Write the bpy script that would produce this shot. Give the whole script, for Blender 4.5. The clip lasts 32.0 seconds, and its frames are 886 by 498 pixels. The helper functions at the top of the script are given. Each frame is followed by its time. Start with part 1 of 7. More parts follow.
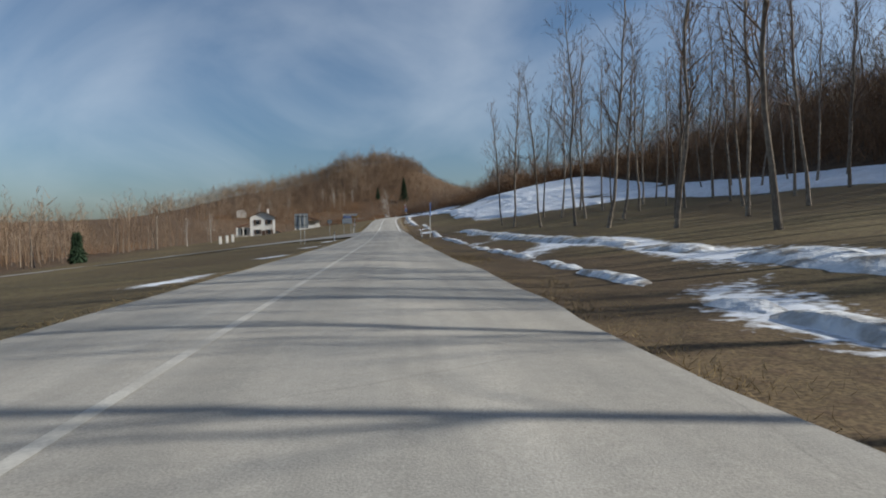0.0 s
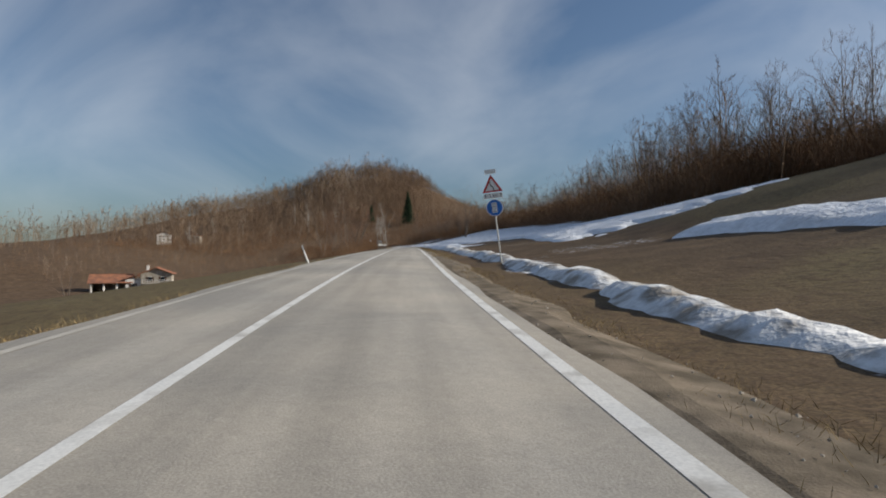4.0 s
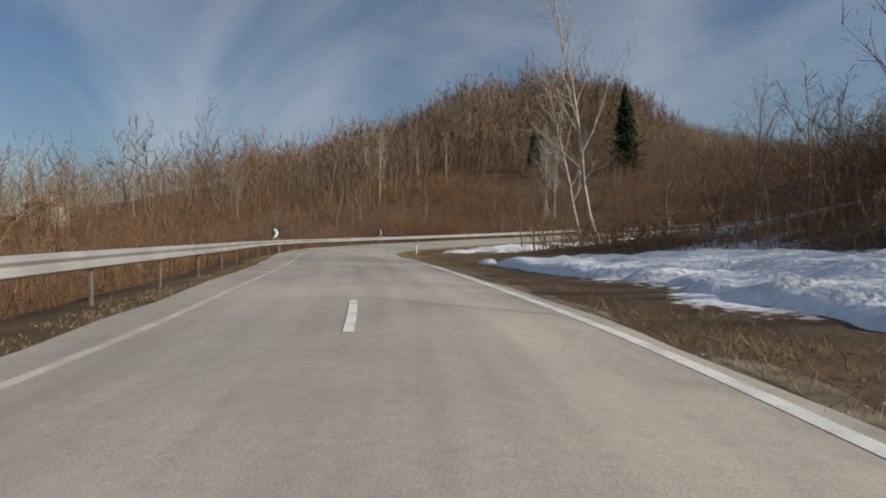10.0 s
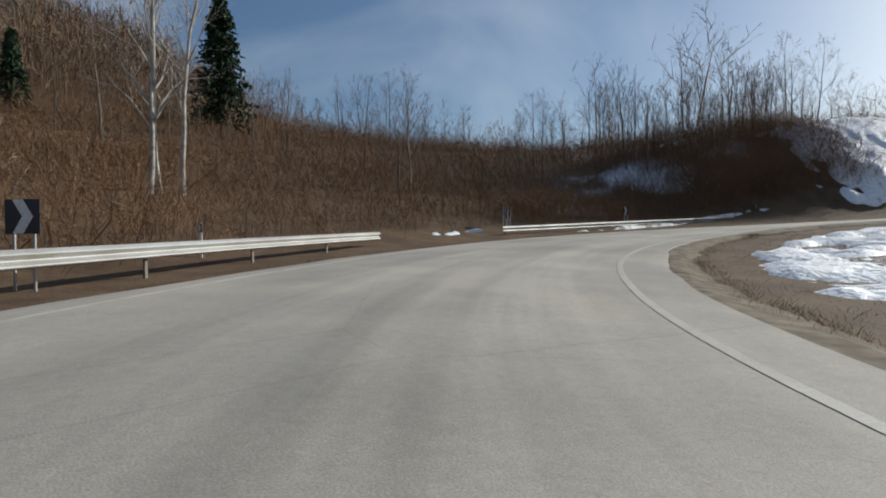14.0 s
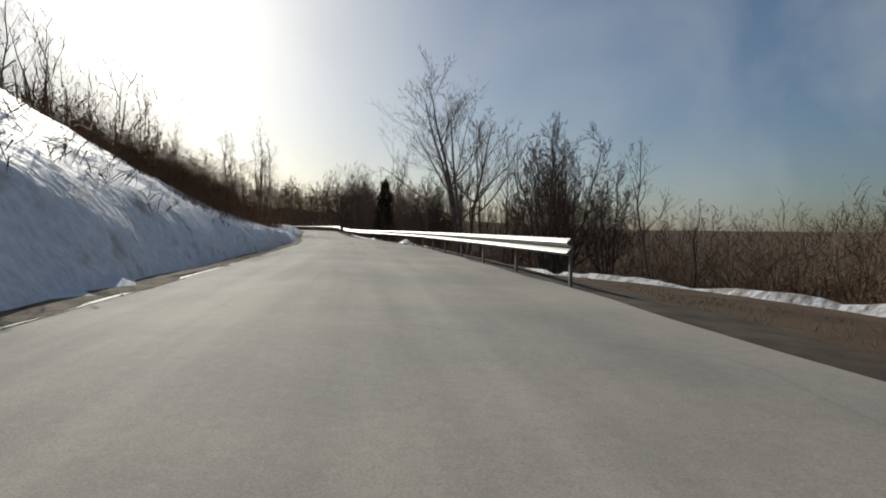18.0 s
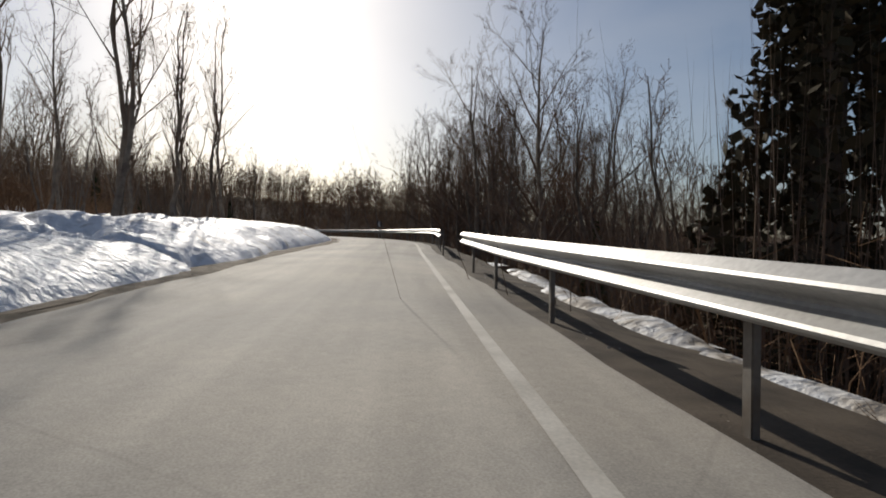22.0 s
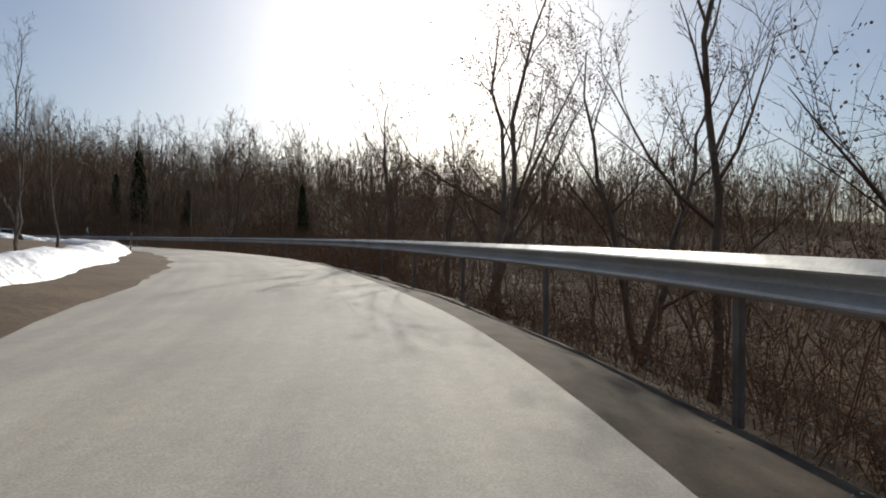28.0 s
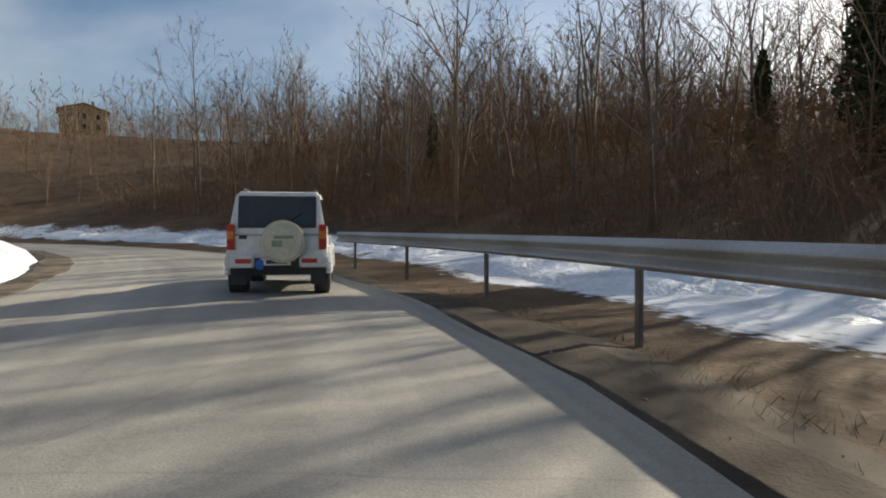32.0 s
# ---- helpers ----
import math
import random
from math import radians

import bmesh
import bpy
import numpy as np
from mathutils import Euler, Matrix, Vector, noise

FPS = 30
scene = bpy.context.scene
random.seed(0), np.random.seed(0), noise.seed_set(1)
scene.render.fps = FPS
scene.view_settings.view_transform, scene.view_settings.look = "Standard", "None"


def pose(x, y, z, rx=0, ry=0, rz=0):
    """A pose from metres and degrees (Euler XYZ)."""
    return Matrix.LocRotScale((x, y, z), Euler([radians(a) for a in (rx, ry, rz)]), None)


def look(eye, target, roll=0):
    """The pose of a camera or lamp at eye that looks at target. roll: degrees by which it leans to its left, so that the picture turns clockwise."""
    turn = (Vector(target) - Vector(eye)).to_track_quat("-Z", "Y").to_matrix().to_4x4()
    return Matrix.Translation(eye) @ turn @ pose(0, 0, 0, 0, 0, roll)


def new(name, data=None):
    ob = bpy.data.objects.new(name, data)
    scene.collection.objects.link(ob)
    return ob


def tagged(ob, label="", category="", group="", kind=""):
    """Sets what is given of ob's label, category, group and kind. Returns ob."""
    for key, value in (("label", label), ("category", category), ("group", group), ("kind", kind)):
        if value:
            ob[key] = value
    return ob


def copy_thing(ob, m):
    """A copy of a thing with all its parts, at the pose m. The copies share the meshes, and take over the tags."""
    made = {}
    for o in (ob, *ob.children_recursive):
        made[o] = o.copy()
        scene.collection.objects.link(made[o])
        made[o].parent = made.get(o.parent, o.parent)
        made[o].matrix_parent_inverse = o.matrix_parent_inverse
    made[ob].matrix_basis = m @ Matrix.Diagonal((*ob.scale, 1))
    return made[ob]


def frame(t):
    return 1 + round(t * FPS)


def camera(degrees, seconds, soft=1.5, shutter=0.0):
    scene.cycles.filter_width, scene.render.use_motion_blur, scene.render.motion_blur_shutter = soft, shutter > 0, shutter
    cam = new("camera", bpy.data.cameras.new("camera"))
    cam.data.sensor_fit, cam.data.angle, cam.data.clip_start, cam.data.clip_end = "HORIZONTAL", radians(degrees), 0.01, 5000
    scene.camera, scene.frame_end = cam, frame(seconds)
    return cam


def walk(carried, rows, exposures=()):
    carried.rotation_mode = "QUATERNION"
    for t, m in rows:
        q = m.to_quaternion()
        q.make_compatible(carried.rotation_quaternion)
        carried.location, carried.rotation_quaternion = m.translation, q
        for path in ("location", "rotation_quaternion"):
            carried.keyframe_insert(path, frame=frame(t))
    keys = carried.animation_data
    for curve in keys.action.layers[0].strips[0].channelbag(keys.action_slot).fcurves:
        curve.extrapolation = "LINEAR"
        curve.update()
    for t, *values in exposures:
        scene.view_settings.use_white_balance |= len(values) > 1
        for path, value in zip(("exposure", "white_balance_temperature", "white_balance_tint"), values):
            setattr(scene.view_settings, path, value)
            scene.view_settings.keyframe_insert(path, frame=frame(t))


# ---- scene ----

# The camera: behind the windscreen of a car that drives up a winding country road.
cam = camera(73.0, 32.0, soft=1.9)
PATH = [
    (0.0, pose(0.00, 0.00, 1.06, 88.21, 0.87, 3.40)),
    (0.5, pose(-2.81, 19.10, 1.14, 88.39, 0.79, 3.44)),
    (1.0, pose(-5.56, 37.74, 1.24, 88.79, 0.98, 3.37)),
    (1.5, pose(-8.27, 55.98, 1.43, 89.38, 0.44, 3.38)),
    (2.0, pose(-10.93, 74.17, 1.77, 90.05, 0.46, 3.34)),
    (2.5, pose(-13.57, 92.64, 2.35, 90.39, 0.72, 3.28)),
    (3.0, pose(-16.37, 111.47, 3.11, 91.41, 0.39, 4.15)),
    (3.5, pose(-19.39, 130.56, 3.93, 91.59, 0.21, 4.29)),
    (4.0, pose(-22.29, 149.83, 4.76, 91.03, 0.15, 3.16)),
    (4.5, pose(-24.74, 169.18, 5.47, 89.46, 0.16, 1.51)),
    (5.0, pose(-26.88, 188.56, 6.15, 89.60, 0.05, 1.27)),
    (5.5, pose(-28.94, 207.96, 6.69, 89.44, 0.02, 1.19)),
    (6.0, pose(-30.99, 227.36, 7.21, 89.53, -0.42, 1.33)),
    (6.5, pose(-33.05, 246.77, 7.67, 89.48, -0.45, 1.20)),
    (7.0, pose(-35.13, 266.12, 8.14, 89.50, -0.26, 1.37)),
    (7.5, pose(-37.31, 285.22, 8.59, 89.20, -0.02, 1.75)),
    (8.0, pose(-39.71, 303.76, 9.01, 90.06, -0.60, 3.20)),
    (8.5, pose(-42.67, 321.44, 9.46, 89.81, -0.49, 6.30)),
    (9.0, pose(-46.48, 337.90, 9.87, 89.77, -0.14, 10.66)),
    (9.5, pose(-51.21, 352.90, 10.17, 89.57, 0.17, 15.26)),
    (10.0, pose(-56.66, 366.26, 10.37, 88.92, 0.48, 19.91)),
    (10.5, pose(-62.46, 377.92, 10.47, 88.26, 1.38, 23.92)),
    (11.0, pose(-68.15, 388.00, 10.50, 88.31, 1.69, 26.04)),
    (11.5, pose(-73.12, 396.72, 10.52, 88.64, 1.32, 24.69)),
    (12.0, pose(-76.81, 404.50, 10.56, 89.37, 1.00, 17.40)),
    (12.5, pose(-79.06, 411.90, 10.60, 89.29, 1.10, 8.06)),
    (13.0, pose(-79.97, 419.46, 10.67, 88.83, 0.53, -2.35)),
    (13.5, pose(-79.31, 427.48, 10.77, 89.12, 0.72, -14.55)),
    (14.0, pose(-76.69, 435.86, 10.95, 89.50, 0.71, -28.00)),
    (14.5, pose(-71.67, 444.22, 11.23, 90.62, 0.39, -42.06)),
    (15.0, pose(-64.01, 452.00, 11.64, 90.86, 0.36, -55.55)),
    (15.5, pose(-53.94, 458.25, 12.20, 92.25, 0.60, -69.67)),
    (16.0, pose(-42.31, 461.91, 12.74, 91.50, 0.31, -84.72)),
    (16.5, pose(-30.24, 462.66, 13.25, 91.04, 0.18, -97.91)),
    (17.0, pose(-18.54, 461.09, 13.68, 90.47, 0.11, -107.46)),
    (17.5, pose(-7.48, 458.16, 14.03, 89.40, 0.05, -112.52)),
    (18.0, pose(3.13, 454.77, 14.29, 89.30, -0.11, -113.44)),
    (18.5, pose(13.58, 451.43, 14.53, 89.40, -0.06, -112.72)),
    (19.0, pose(24.07, 448.34, 14.76, 89.51, 0.05, -111.06)),
    (19.5, pose(34.53, 445.64, 14.99, 89.15, -0.07, -108.90)),
    (20.0, pose(44.67, 443.37, 15.20, 89.17, -0.04, -107.23)),
    (20.5, pose(54.21, 441.47, 15.41, 88.82, -0.03, -106.09)),
    (21.0, pose(62.90, 439.84, 15.61, 89.42, -0.50, -105.45)),
    (21.5, pose(70.57, 438.42, 15.77, 89.66, -0.78, -105.30)),
    (22.0, pose(77.21, 437.17, 15.96, 89.85, -0.67, -105.03)),
    (22.5, pose(83.01, 436.11, 16.15, 90.07, -0.13, -104.64)),
    (23.0, pose(88.21, 435.17, 16.33, 90.16, 0.42, -104.56)),
    (23.5, pose(93.19, 434.25, 16.51, 90.50, 0.44, -104.90)),
    (24.0, pose(98.45, 433.24, 16.72, 90.87, 0.28, -105.91)),
    (24.5, pose(104.23, 432.03, 16.93, 90.83, 0.15, -107.15)),
    (25.0, pose(110.41, 430.75, 17.13, 90.44, 0.13, -106.25)),
    (25.5, pose(116.78, 429.63, 17.31, 90.15, 0.13, -104.06)),
    (26.0, pose(123.19, 428.80, 17.50, 89.92, 0.20, -101.23)),
    (26.5, pose(129.52, 428.34, 17.66, 89.58, 0.34, -98.21)),
    (27.0, pose(135.75, 428.23, 17.80, 89.76, 0.34, -95.17)),
    (27.5, pose(141.88, 428.47, 17.94, 90.07, 0.01, -91.84)),
    (28.0, pose(148.03, 429.10, 18.08, 90.13, -0.47, -87.95)),
    (28.5, pose(154.48, 430.26, 18.24, 90.17, -0.24, -82.48)),
    (29.0, pose(161.62, 432.34, 18.40, 89.76, -0.22, -75.79)),
    (29.5, pose(169.66, 435.58, 18.58, 89.73, -0.02, -71.08)),
    (30.0, pose(178.49, 440.16, 18.77, 89.77, 0.08, -64.64)),
    (30.5, pose(187.59, 446.36, 18.94, 89.94, 0.57, -57.43)),
    (31.0, pose(196.36, 454.14, 19.13, 89.54, 0.49, -50.02)),
    (31.5, pose(204.41, 463.15, 19.30, 89.24, 0.18, -44.09)),
    (32.0, pose(211.63, 472.99, 19.46, 88.72, 0.12, -38.44)),
]
walk(cam, PATH, exposures=[(0.0, 0.28, 6250, 7), (2.5, 0.22, 6400, 8), (6.0, 0.13, 6850, 10), (8.0, 0.08, 6900, 10), (11.0, 0.05, 6600, 10), (12.0, 0.04, 6200, 5), (14.0, 0.08, 6300, 6), (15.0, 0.1, 6600, 10), (17.5, -0.45, 6550, 6), (20.5, -0.45, 6750, 10), (24.0, -0.12, 6650, 9), (28.0, 0.0, 6650, 8), (30.0, 0.08, 7000, 10), (32.0, 0.62, 7200, 7)])

# ---- light: low winter sun and a thin-clouded blue sky ----
SUN_AZ, SUN_EL = radians(-87.0), radians(24.0)      # azimuth from +y, to the left
to_sun = Vector((-math.sin(SUN_AZ) * math.cos(SUN_EL), math.cos(SUN_AZ) * math.cos(SUN_EL), math.sin(SUN_EL)))
sun = new("sun", bpy.data.lights.new("sun", "SUN"))
sun.data.energy, sun.data.angle, sun.data.color = 4.7, radians(0.55), (1.0, 0.945, 0.86)
sun.matrix_world = look(to_sun * 300, (0, 0, 0))

world = bpy.data.worlds.new("world")
scene.world = world
world.use_nodes = True
wn, wl = world.node_tree.nodes, world.node_tree.links
wn.clear()
w_out, w_bg, w_sky = wn.new("ShaderNodeOutputWorld"), wn.new("ShaderNodeBackground"), wn.new("ShaderNodeTexSky")
w_sky.sky_type, w_sky.sun_disc = "NISHITA", False
w_sky.sun_elevation, w_sky.sun_rotation = SUN_EL, -SUN_AZ
w_sky.air_density, w_sky.dust_density, w_sky.ozone_density = 1.0, 1.6, 4.0
w_tc, w_map, w_noise, w_ramp, w_mix = (wn.new("ShaderNodeTexCoord"), wn.new("ShaderNodeMapping"), wn.new("ShaderNodeTexNoise"),
                                       wn.new("ShaderNodeValToRGB"), wn.new("ShaderNodeMixRGB"))
w_map.inputs["Scale"].default_value = (1.3, 3.0, 2.2)
w_map.inputs["Rotation"].default_value = (0.5, 0.75, 0.9)
w_noise.inputs["Scale"].default_value, w_noise.inputs["Detail"].default_value, w_noise.inputs["Distortion"].default_value = 1.5, 6.0, 0.7
w_ramp.color_ramp.elements[0].position, w_ramp.color_ramp.elements[1].position = 0.42, 0.86
w_ramp.color_ramp.elements[1].color = (0.4, 0.4, 0.4, 1)
w_mix.inputs[2].default_value = (9.0, 9.3, 9.8, 1)
wl.new(w_tc.outputs["Generated"], w_map.inputs[0])
wl.new(w_map.outputs[0], w_noise.inputs["Vector"])
wl.new(w_noise.outputs["Fac"], w_ramp.inputs[0])
wl.new(w_ramp.outputs[0], w_mix.inputs[0])
wl.new(w_sky.outputs[0], w_mix.inputs[1])
wl.new(w_mix.outputs[0], w_bg.inputs[0])
w_bg.inputs[1].default_value = 0.079
wl.new(w_bg.outputs[0], w_out.inputs[0])

# ---- materials ----
def material(name, base, rough=0.8, second=None, scale=1.0, fine=12.0, bump=0.3, dist=0.02, metal=0.0, spread=(0.35, 0.65), rand=0.0):
    """Two colours mixed by a coarse noise, a fine grain in value and relief; rand: brightness change from object to object."""
    m = bpy.data.materials.new(name)
    m.use_nodes = True
    n, l = m.node_tree.nodes, m.node_tree.links
    b = n["Principled BSDF"]
    b.inputs["Roughness"].default_value, b.inputs["Metallic"].default_value = rough, metal
    b.inputs["Specular IOR Level"].default_value = 0.15 if rough > 0.86 else 0.5
    tc = n.new("ShaderNodeTexCoord")
    n1, n2, r1, mix, val = (n.new("ShaderNodeTexNoise"), n.new("ShaderNodeTexNoise"), n.new("ShaderNodeValToRGB"), n.new("ShaderNodeMixRGB"), n.new("ShaderNodeHueSaturation"))
    n1.inputs["Scale"].default_value, n1.inputs["Detail"].default_value = scale, 6
    n2.inputs["Scale"].default_value, n2.inputs["Detail"].default_value = fine, 4
    r1.color_ramp.elements[0].position, r1.color_ramp.elements[1].position = spread
    for nn in (n1, n2):
        l.new(tc.outputs["Object"], nn.inputs["Vector"])
    second = second or tuple(c * 0.75 for c in base)
    mix.inputs[1].default_value, mix.inputs[2].default_value = (*base, 1), (*second, 1)
    l.new(n1.outputs["Fac"], r1.inputs[0])
    l.new(r1.outputs[0], mix.inputs[0])
    mr = n.new("ShaderNodeMapRange")
    mr.inputs["To Min"].default_value, mr.inputs["To Max"].default_value = 0.7, 1.3
    l.new(n2.outputs["Fac"], mr.inputs[0])
    last = mr.outputs[0]
    if rand:
        oi, mr2, mul = n.new("ShaderNodeObjectInfo"), n.new("ShaderNodeMapRange"), n.new("ShaderNodeMath")
        mr2.inputs["To Min"].default_value, mr2.inputs["To Max"].default_value = 1 - rand, 1 + rand
        mul.operation = "MULTIPLY"
        l.new(oi.outputs["Random"], mr2.inputs[0])
        l.new(mr2.outputs[0], mul.inputs[0])
        l.new(last, mul.inputs[1])
        last = mul.outputs[0]
    l.new(last, val.inputs["Value"])
    l.new(mix.outputs[0], val.inputs["Color"])
    l.new(val.outputs[0], b.inputs["Base Color"])
    if bump:
        bp = n.new("ShaderNodeBump")
        bp.inputs["Strength"].default_value, bp.inputs["Distance"].default_value = bump, dist
        l.new(n2.outputs["Fac"], bp.inputs["Height"])
        l.new(bp.outputs[0], b.inputs["Normal"])
    return m


def island_material(name, colours, rough=0.9, clump=0.09, own=0.25):
    """Bark, twig or leaf colours that differ from plant to plant (the tone attribute), from piece to piece and over the ground."""
    m = bpy.data.materials.new(name)
    m.use_nodes = True
    n, l = m.node_tree.nodes, m.node_tree.links
    g, ramp, at = n.new("ShaderNodeNewGeometry"), n.new("ShaderNodeValToRGB"), n.new("ShaderNodeAttribute")
    at.attribute_name = "tone"
    while len(ramp.color_ramp.elements) < len(colours):
        ramp.color_ramp.elements.new(0.5)
    for k, c in enumerate(colours):
        ramp.color_ramp.elements[k].position = k / (len(colours) - 1)
        ramp.color_ramp.elements[k].color = (*c, 1)
    tc, nz, ma, add = n.new("ShaderNodeTexCoord"), n.new("ShaderNodeTexNoise"), n.new("ShaderNodeMath"), n.new("ShaderNodeMath")
    nz.inputs["Scale"].default_value, nz.inputs["Detail"].default_value = clump, 3
    ma.operation, add.operation, add.use_clamp = "MULTIPLY_ADD", "ADD", True
    ma.inputs[1].default_value = own
    sh = n.new("ShaderNodeMapRange")
    sh.inputs["From Min"].default_value, sh.inputs["From Max"].default_value = 0.32, 0.68
    sh.inputs["To Min"].default_value, sh.inputs["To Max"].default_value = 0.0, 0.25
    l.new(tc.outputs["Object"], nz.inputs["Vector"])
    l.new(nz.outputs["Fac"], sh.inputs[0])
    l.new(g.outputs["Random Per Island"], ma.inputs[0])
    l.new(sh.outputs[0], ma.inputs[2])
    l.new(ma.outputs[0], add.inputs[0])
    l.new(at.outputs["Fac"], add.inputs[1])
    l.new(add.outputs[0], ramp.inputs[0])
    l.new(ramp.outputs[0], n["Principled BSDF"].inputs["Base Color"])
    n["Principled BSDF"].inputs["Roughness"].default_value = rough
    n["Principled BSDF"].inputs["Specular IOR Level"].default_value = 0.15
    return m


M_OLD_ASPHALT = material("side_road_asphalt", (0.35, 0.327, 0.288), 0.88, (0.265, 0.246, 0.216), 0.16, 60, 0.25, 0.004)


def road_material():
    """Pale dusty asphalt: stains, long streaks of wear along the lanes, repair seams and grit."""
    m = bpy.data.materials.new("asphalt")
    m.use_nodes = True
    n, l = m.node_tree.nodes, m.node_tree.links
    b = n["Principled BSDF"]
    tc, at_s, at_d, xyz = n.new("ShaderNodeTexCoord"), n.new("ShaderNodeAttribute"), n.new("ShaderNodeAttribute"), n.new("ShaderNodeCombineXYZ")
    at_s.attribute_name, at_d.attribute_name = "along_road", "across_road"

    def math_node(op, a, c):
        k = n.new("ShaderNodeMath")
        k.operation = op
        for slot, v in ((0, a), (1, c)):
            if isinstance(v, (int, float)):
                k.inputs[slot].default_value = v
            else:
                l.new(v, k.inputs[slot])
        return k.outputs[0]

    def noise(vec, scale, detail, rough=0.5):
        t = n.new("ShaderNodeTexNoise")
        t.inputs["Scale"].default_value, t.inputs["Detail"].default_value, t.inputs["Roughness"].default_value = scale, detail, rough
        l.new(vec, t.inputs["Vector"])
        return t.outputs["Fac"]

    def span(src, a, c, lo, hi):
        k = n.new("ShaderNodeMapRange")
        k.inputs["From Min"].default_value, k.inputs["From Max"].default_value = a, c
        k.inputs["To Min"].default_value, k.inputs["To Max"].default_value = lo, hi
        l.new(src, k.inputs[0])
        return k.outputs[0]

    l.new(math_node("MULTIPLY", at_s.outputs["Fac"], 0.045), xyz.inputs[0])
    l.new(math_node("MULTIPLY", at_d.outputs["Fac"], 0.9), xyz.inputs[1])
    obj = tc.outputs["Object"]
    streak, stain, grit, fine = noise(xyz.outputs[0], 2.2, 5), noise(obj, 0.22, 6, 0.6), noise(obj, 9.0, 5, 0.7), noise(obj, 70.0, 3)
    track = math_node("ABSOLUTE", math_node("SUBTRACT", math_node("ABSOLUTE", math_node("ADD", at_d.outputs["Fac"], -0.1), 0), 1.45), 0)
    worn = span(track, 0.0, 0.9, 1.07, 0.94)
    value = math_node("MULTIPLY", math_node("MULTIPLY", span(streak, 0.3, 0.7, 0.86, 1.12), span(stain, 0.3, 0.7, 0.84, 1.14)), math_node("MULTIPLY", worn, math_node("MULTIPLY", span(grit, 0.3, 0.7, 0.92, 1.08), span(fine, 0.25, 0.75, 0.8, 1.2))))
    crack = n.new("ShaderNodeTexVoronoi")
    crack.feature = "DISTANCE_TO_EDGE"
    crack.inputs["Scale"].default_value = 0.16
    warp = n.new("ShaderNodeMixRGB")
    warp.inputs[0].default_value = 0.12
    nz = n.new("ShaderNodeTexNoise")
    nz.inputs["Scale"].default_value, nz.inputs["Detail"].default_value = 0.8, 4
    l.new(obj, nz.inputs["Vector"])
    l.new(obj, warp.inputs[1])
    l.new(nz.outputs["Color"], warp.inputs[2])
    l.new(warp.outputs[0], crack.inputs["Vector"])
    seam = span(crack.outputs["Distance"], 0.0, 0.003, 0.88, 1.0)
    dust = n.new("ShaderNodeMixRGB")
    l.new(span(stain, 0.42, 0.62, 0.0, 1.0), dust.inputs[0])
    dust.inputs[1].default_value, dust.inputs[2].default_value = (0.352, 0.328, 0.287, 1), (0.385, 0.349, 0.294, 1)
    hs = n.new("ShaderNodeHueSaturation")
    l.new(math_node("MULTIPLY", value, seam), hs.inputs["Value"])
    l.new(dust.outputs[0], hs.inputs["Color"])
    l.new(hs.outputs[0], b.inputs["Base Color"])
    b.inputs["Roughness"].default_value, b.inputs["Specular IOR Level"].default_value = 0.85, 0.3
    bp = n.new("ShaderNodeBump")
    bp.inputs["Strength"].default_value, bp.inputs["Distance"].default_value = 0.35, 0.006
    l.new(fine, bp.inputs["Height"])
    l.new(bp.outputs[0], b.inputs["Normal"])
    return m


M_ASPHALT = road_material()
M_PAINT = material("road_paint", (0.72, 0.71, 0.67), 0.6, (0.42, 0.40, 0.36), 2.2, 40, 0.2, 0.002, spread=(0.5, 0.75))
M_WORN_PAINT = material("worn_road_paint", (0.50, 0.47, 0.41), 0.7, (0.36, 0.33, 0.28), 1.6, 40, 0.2, 0.002, spread=(0.4, 0.7))
M_FADED_PAINT = material("faded_road_paint", (0.44, 0.415, 0.365), 0.8, (0.35, 0.327, 0.285), 1.3, 40, 0.2, 0.002, spread=(0.4, 0.7))
M_SNOW = material("snow", (0.82, 0.84, 0.87), 0.6, (0.62, 0.62, 0.62), 0.8, 4.5, 1.0, 0.1, spread=(0.45, 0.8))
M_DIRTY_SNOW = material("dirty_snow", (0.76, 0.76, 0.75), 0.6, (0.30, 0.26, 0.21), 1.5, 5, 1.0, 0.10, spread=(0.46, 0.62))
M_BANK_SNOW = material("trodden_snow", (0.80, 0.81, 0.84), 0.6, (0.42, 0.38, 0.33), 1.1, 4, 0.8, 0.10, spread=(0.56, 0.72))
M_STEEL = material("galvanised_steel", (0.44, 0.44, 0.43), 0.5, (0.33, 0.32, 0.30), 0.8, 25, 0.15, 0.003, metal=0.4)
M_POST = material("weathered_steel", (0.20, 0.185, 0.165), 0.7, (0.13, 0.105, 0.08), 2.5, 25, 0.15, 0.003, metal=0.2)
M_GREY_BACK = material("sign_back_grey", (0.30, 0.32, 0.33), 0.6, None, 2, 30, 0.1, 0.002, metal=0.3)
M_WHITE = material("white_plastic", (0.8, 0.8, 0.78), 0.5, (0.66, 0.65, 0.62), 3, 30, 0.1, 0.002)
M_BLACK = material("black_paint", (0.03, 0.03, 0.035), 0.5, None, 3, 30, 0.1, 0.002)
M_RED = material("red_reflector", (0.55, 0.03, 0.02), 0.35, None, 3, 30, 0.1, 0.002)
M_BLUE = material("blue_sign", (0.02, 0.16, 0.55), 0.4, None, 3, 30, 0.05, 0.002)
M_YELLOW = material("yellow_sign", (0.62, 0.36, 0.03), 0.5, None, 3, 30, 0.05, 0.002)
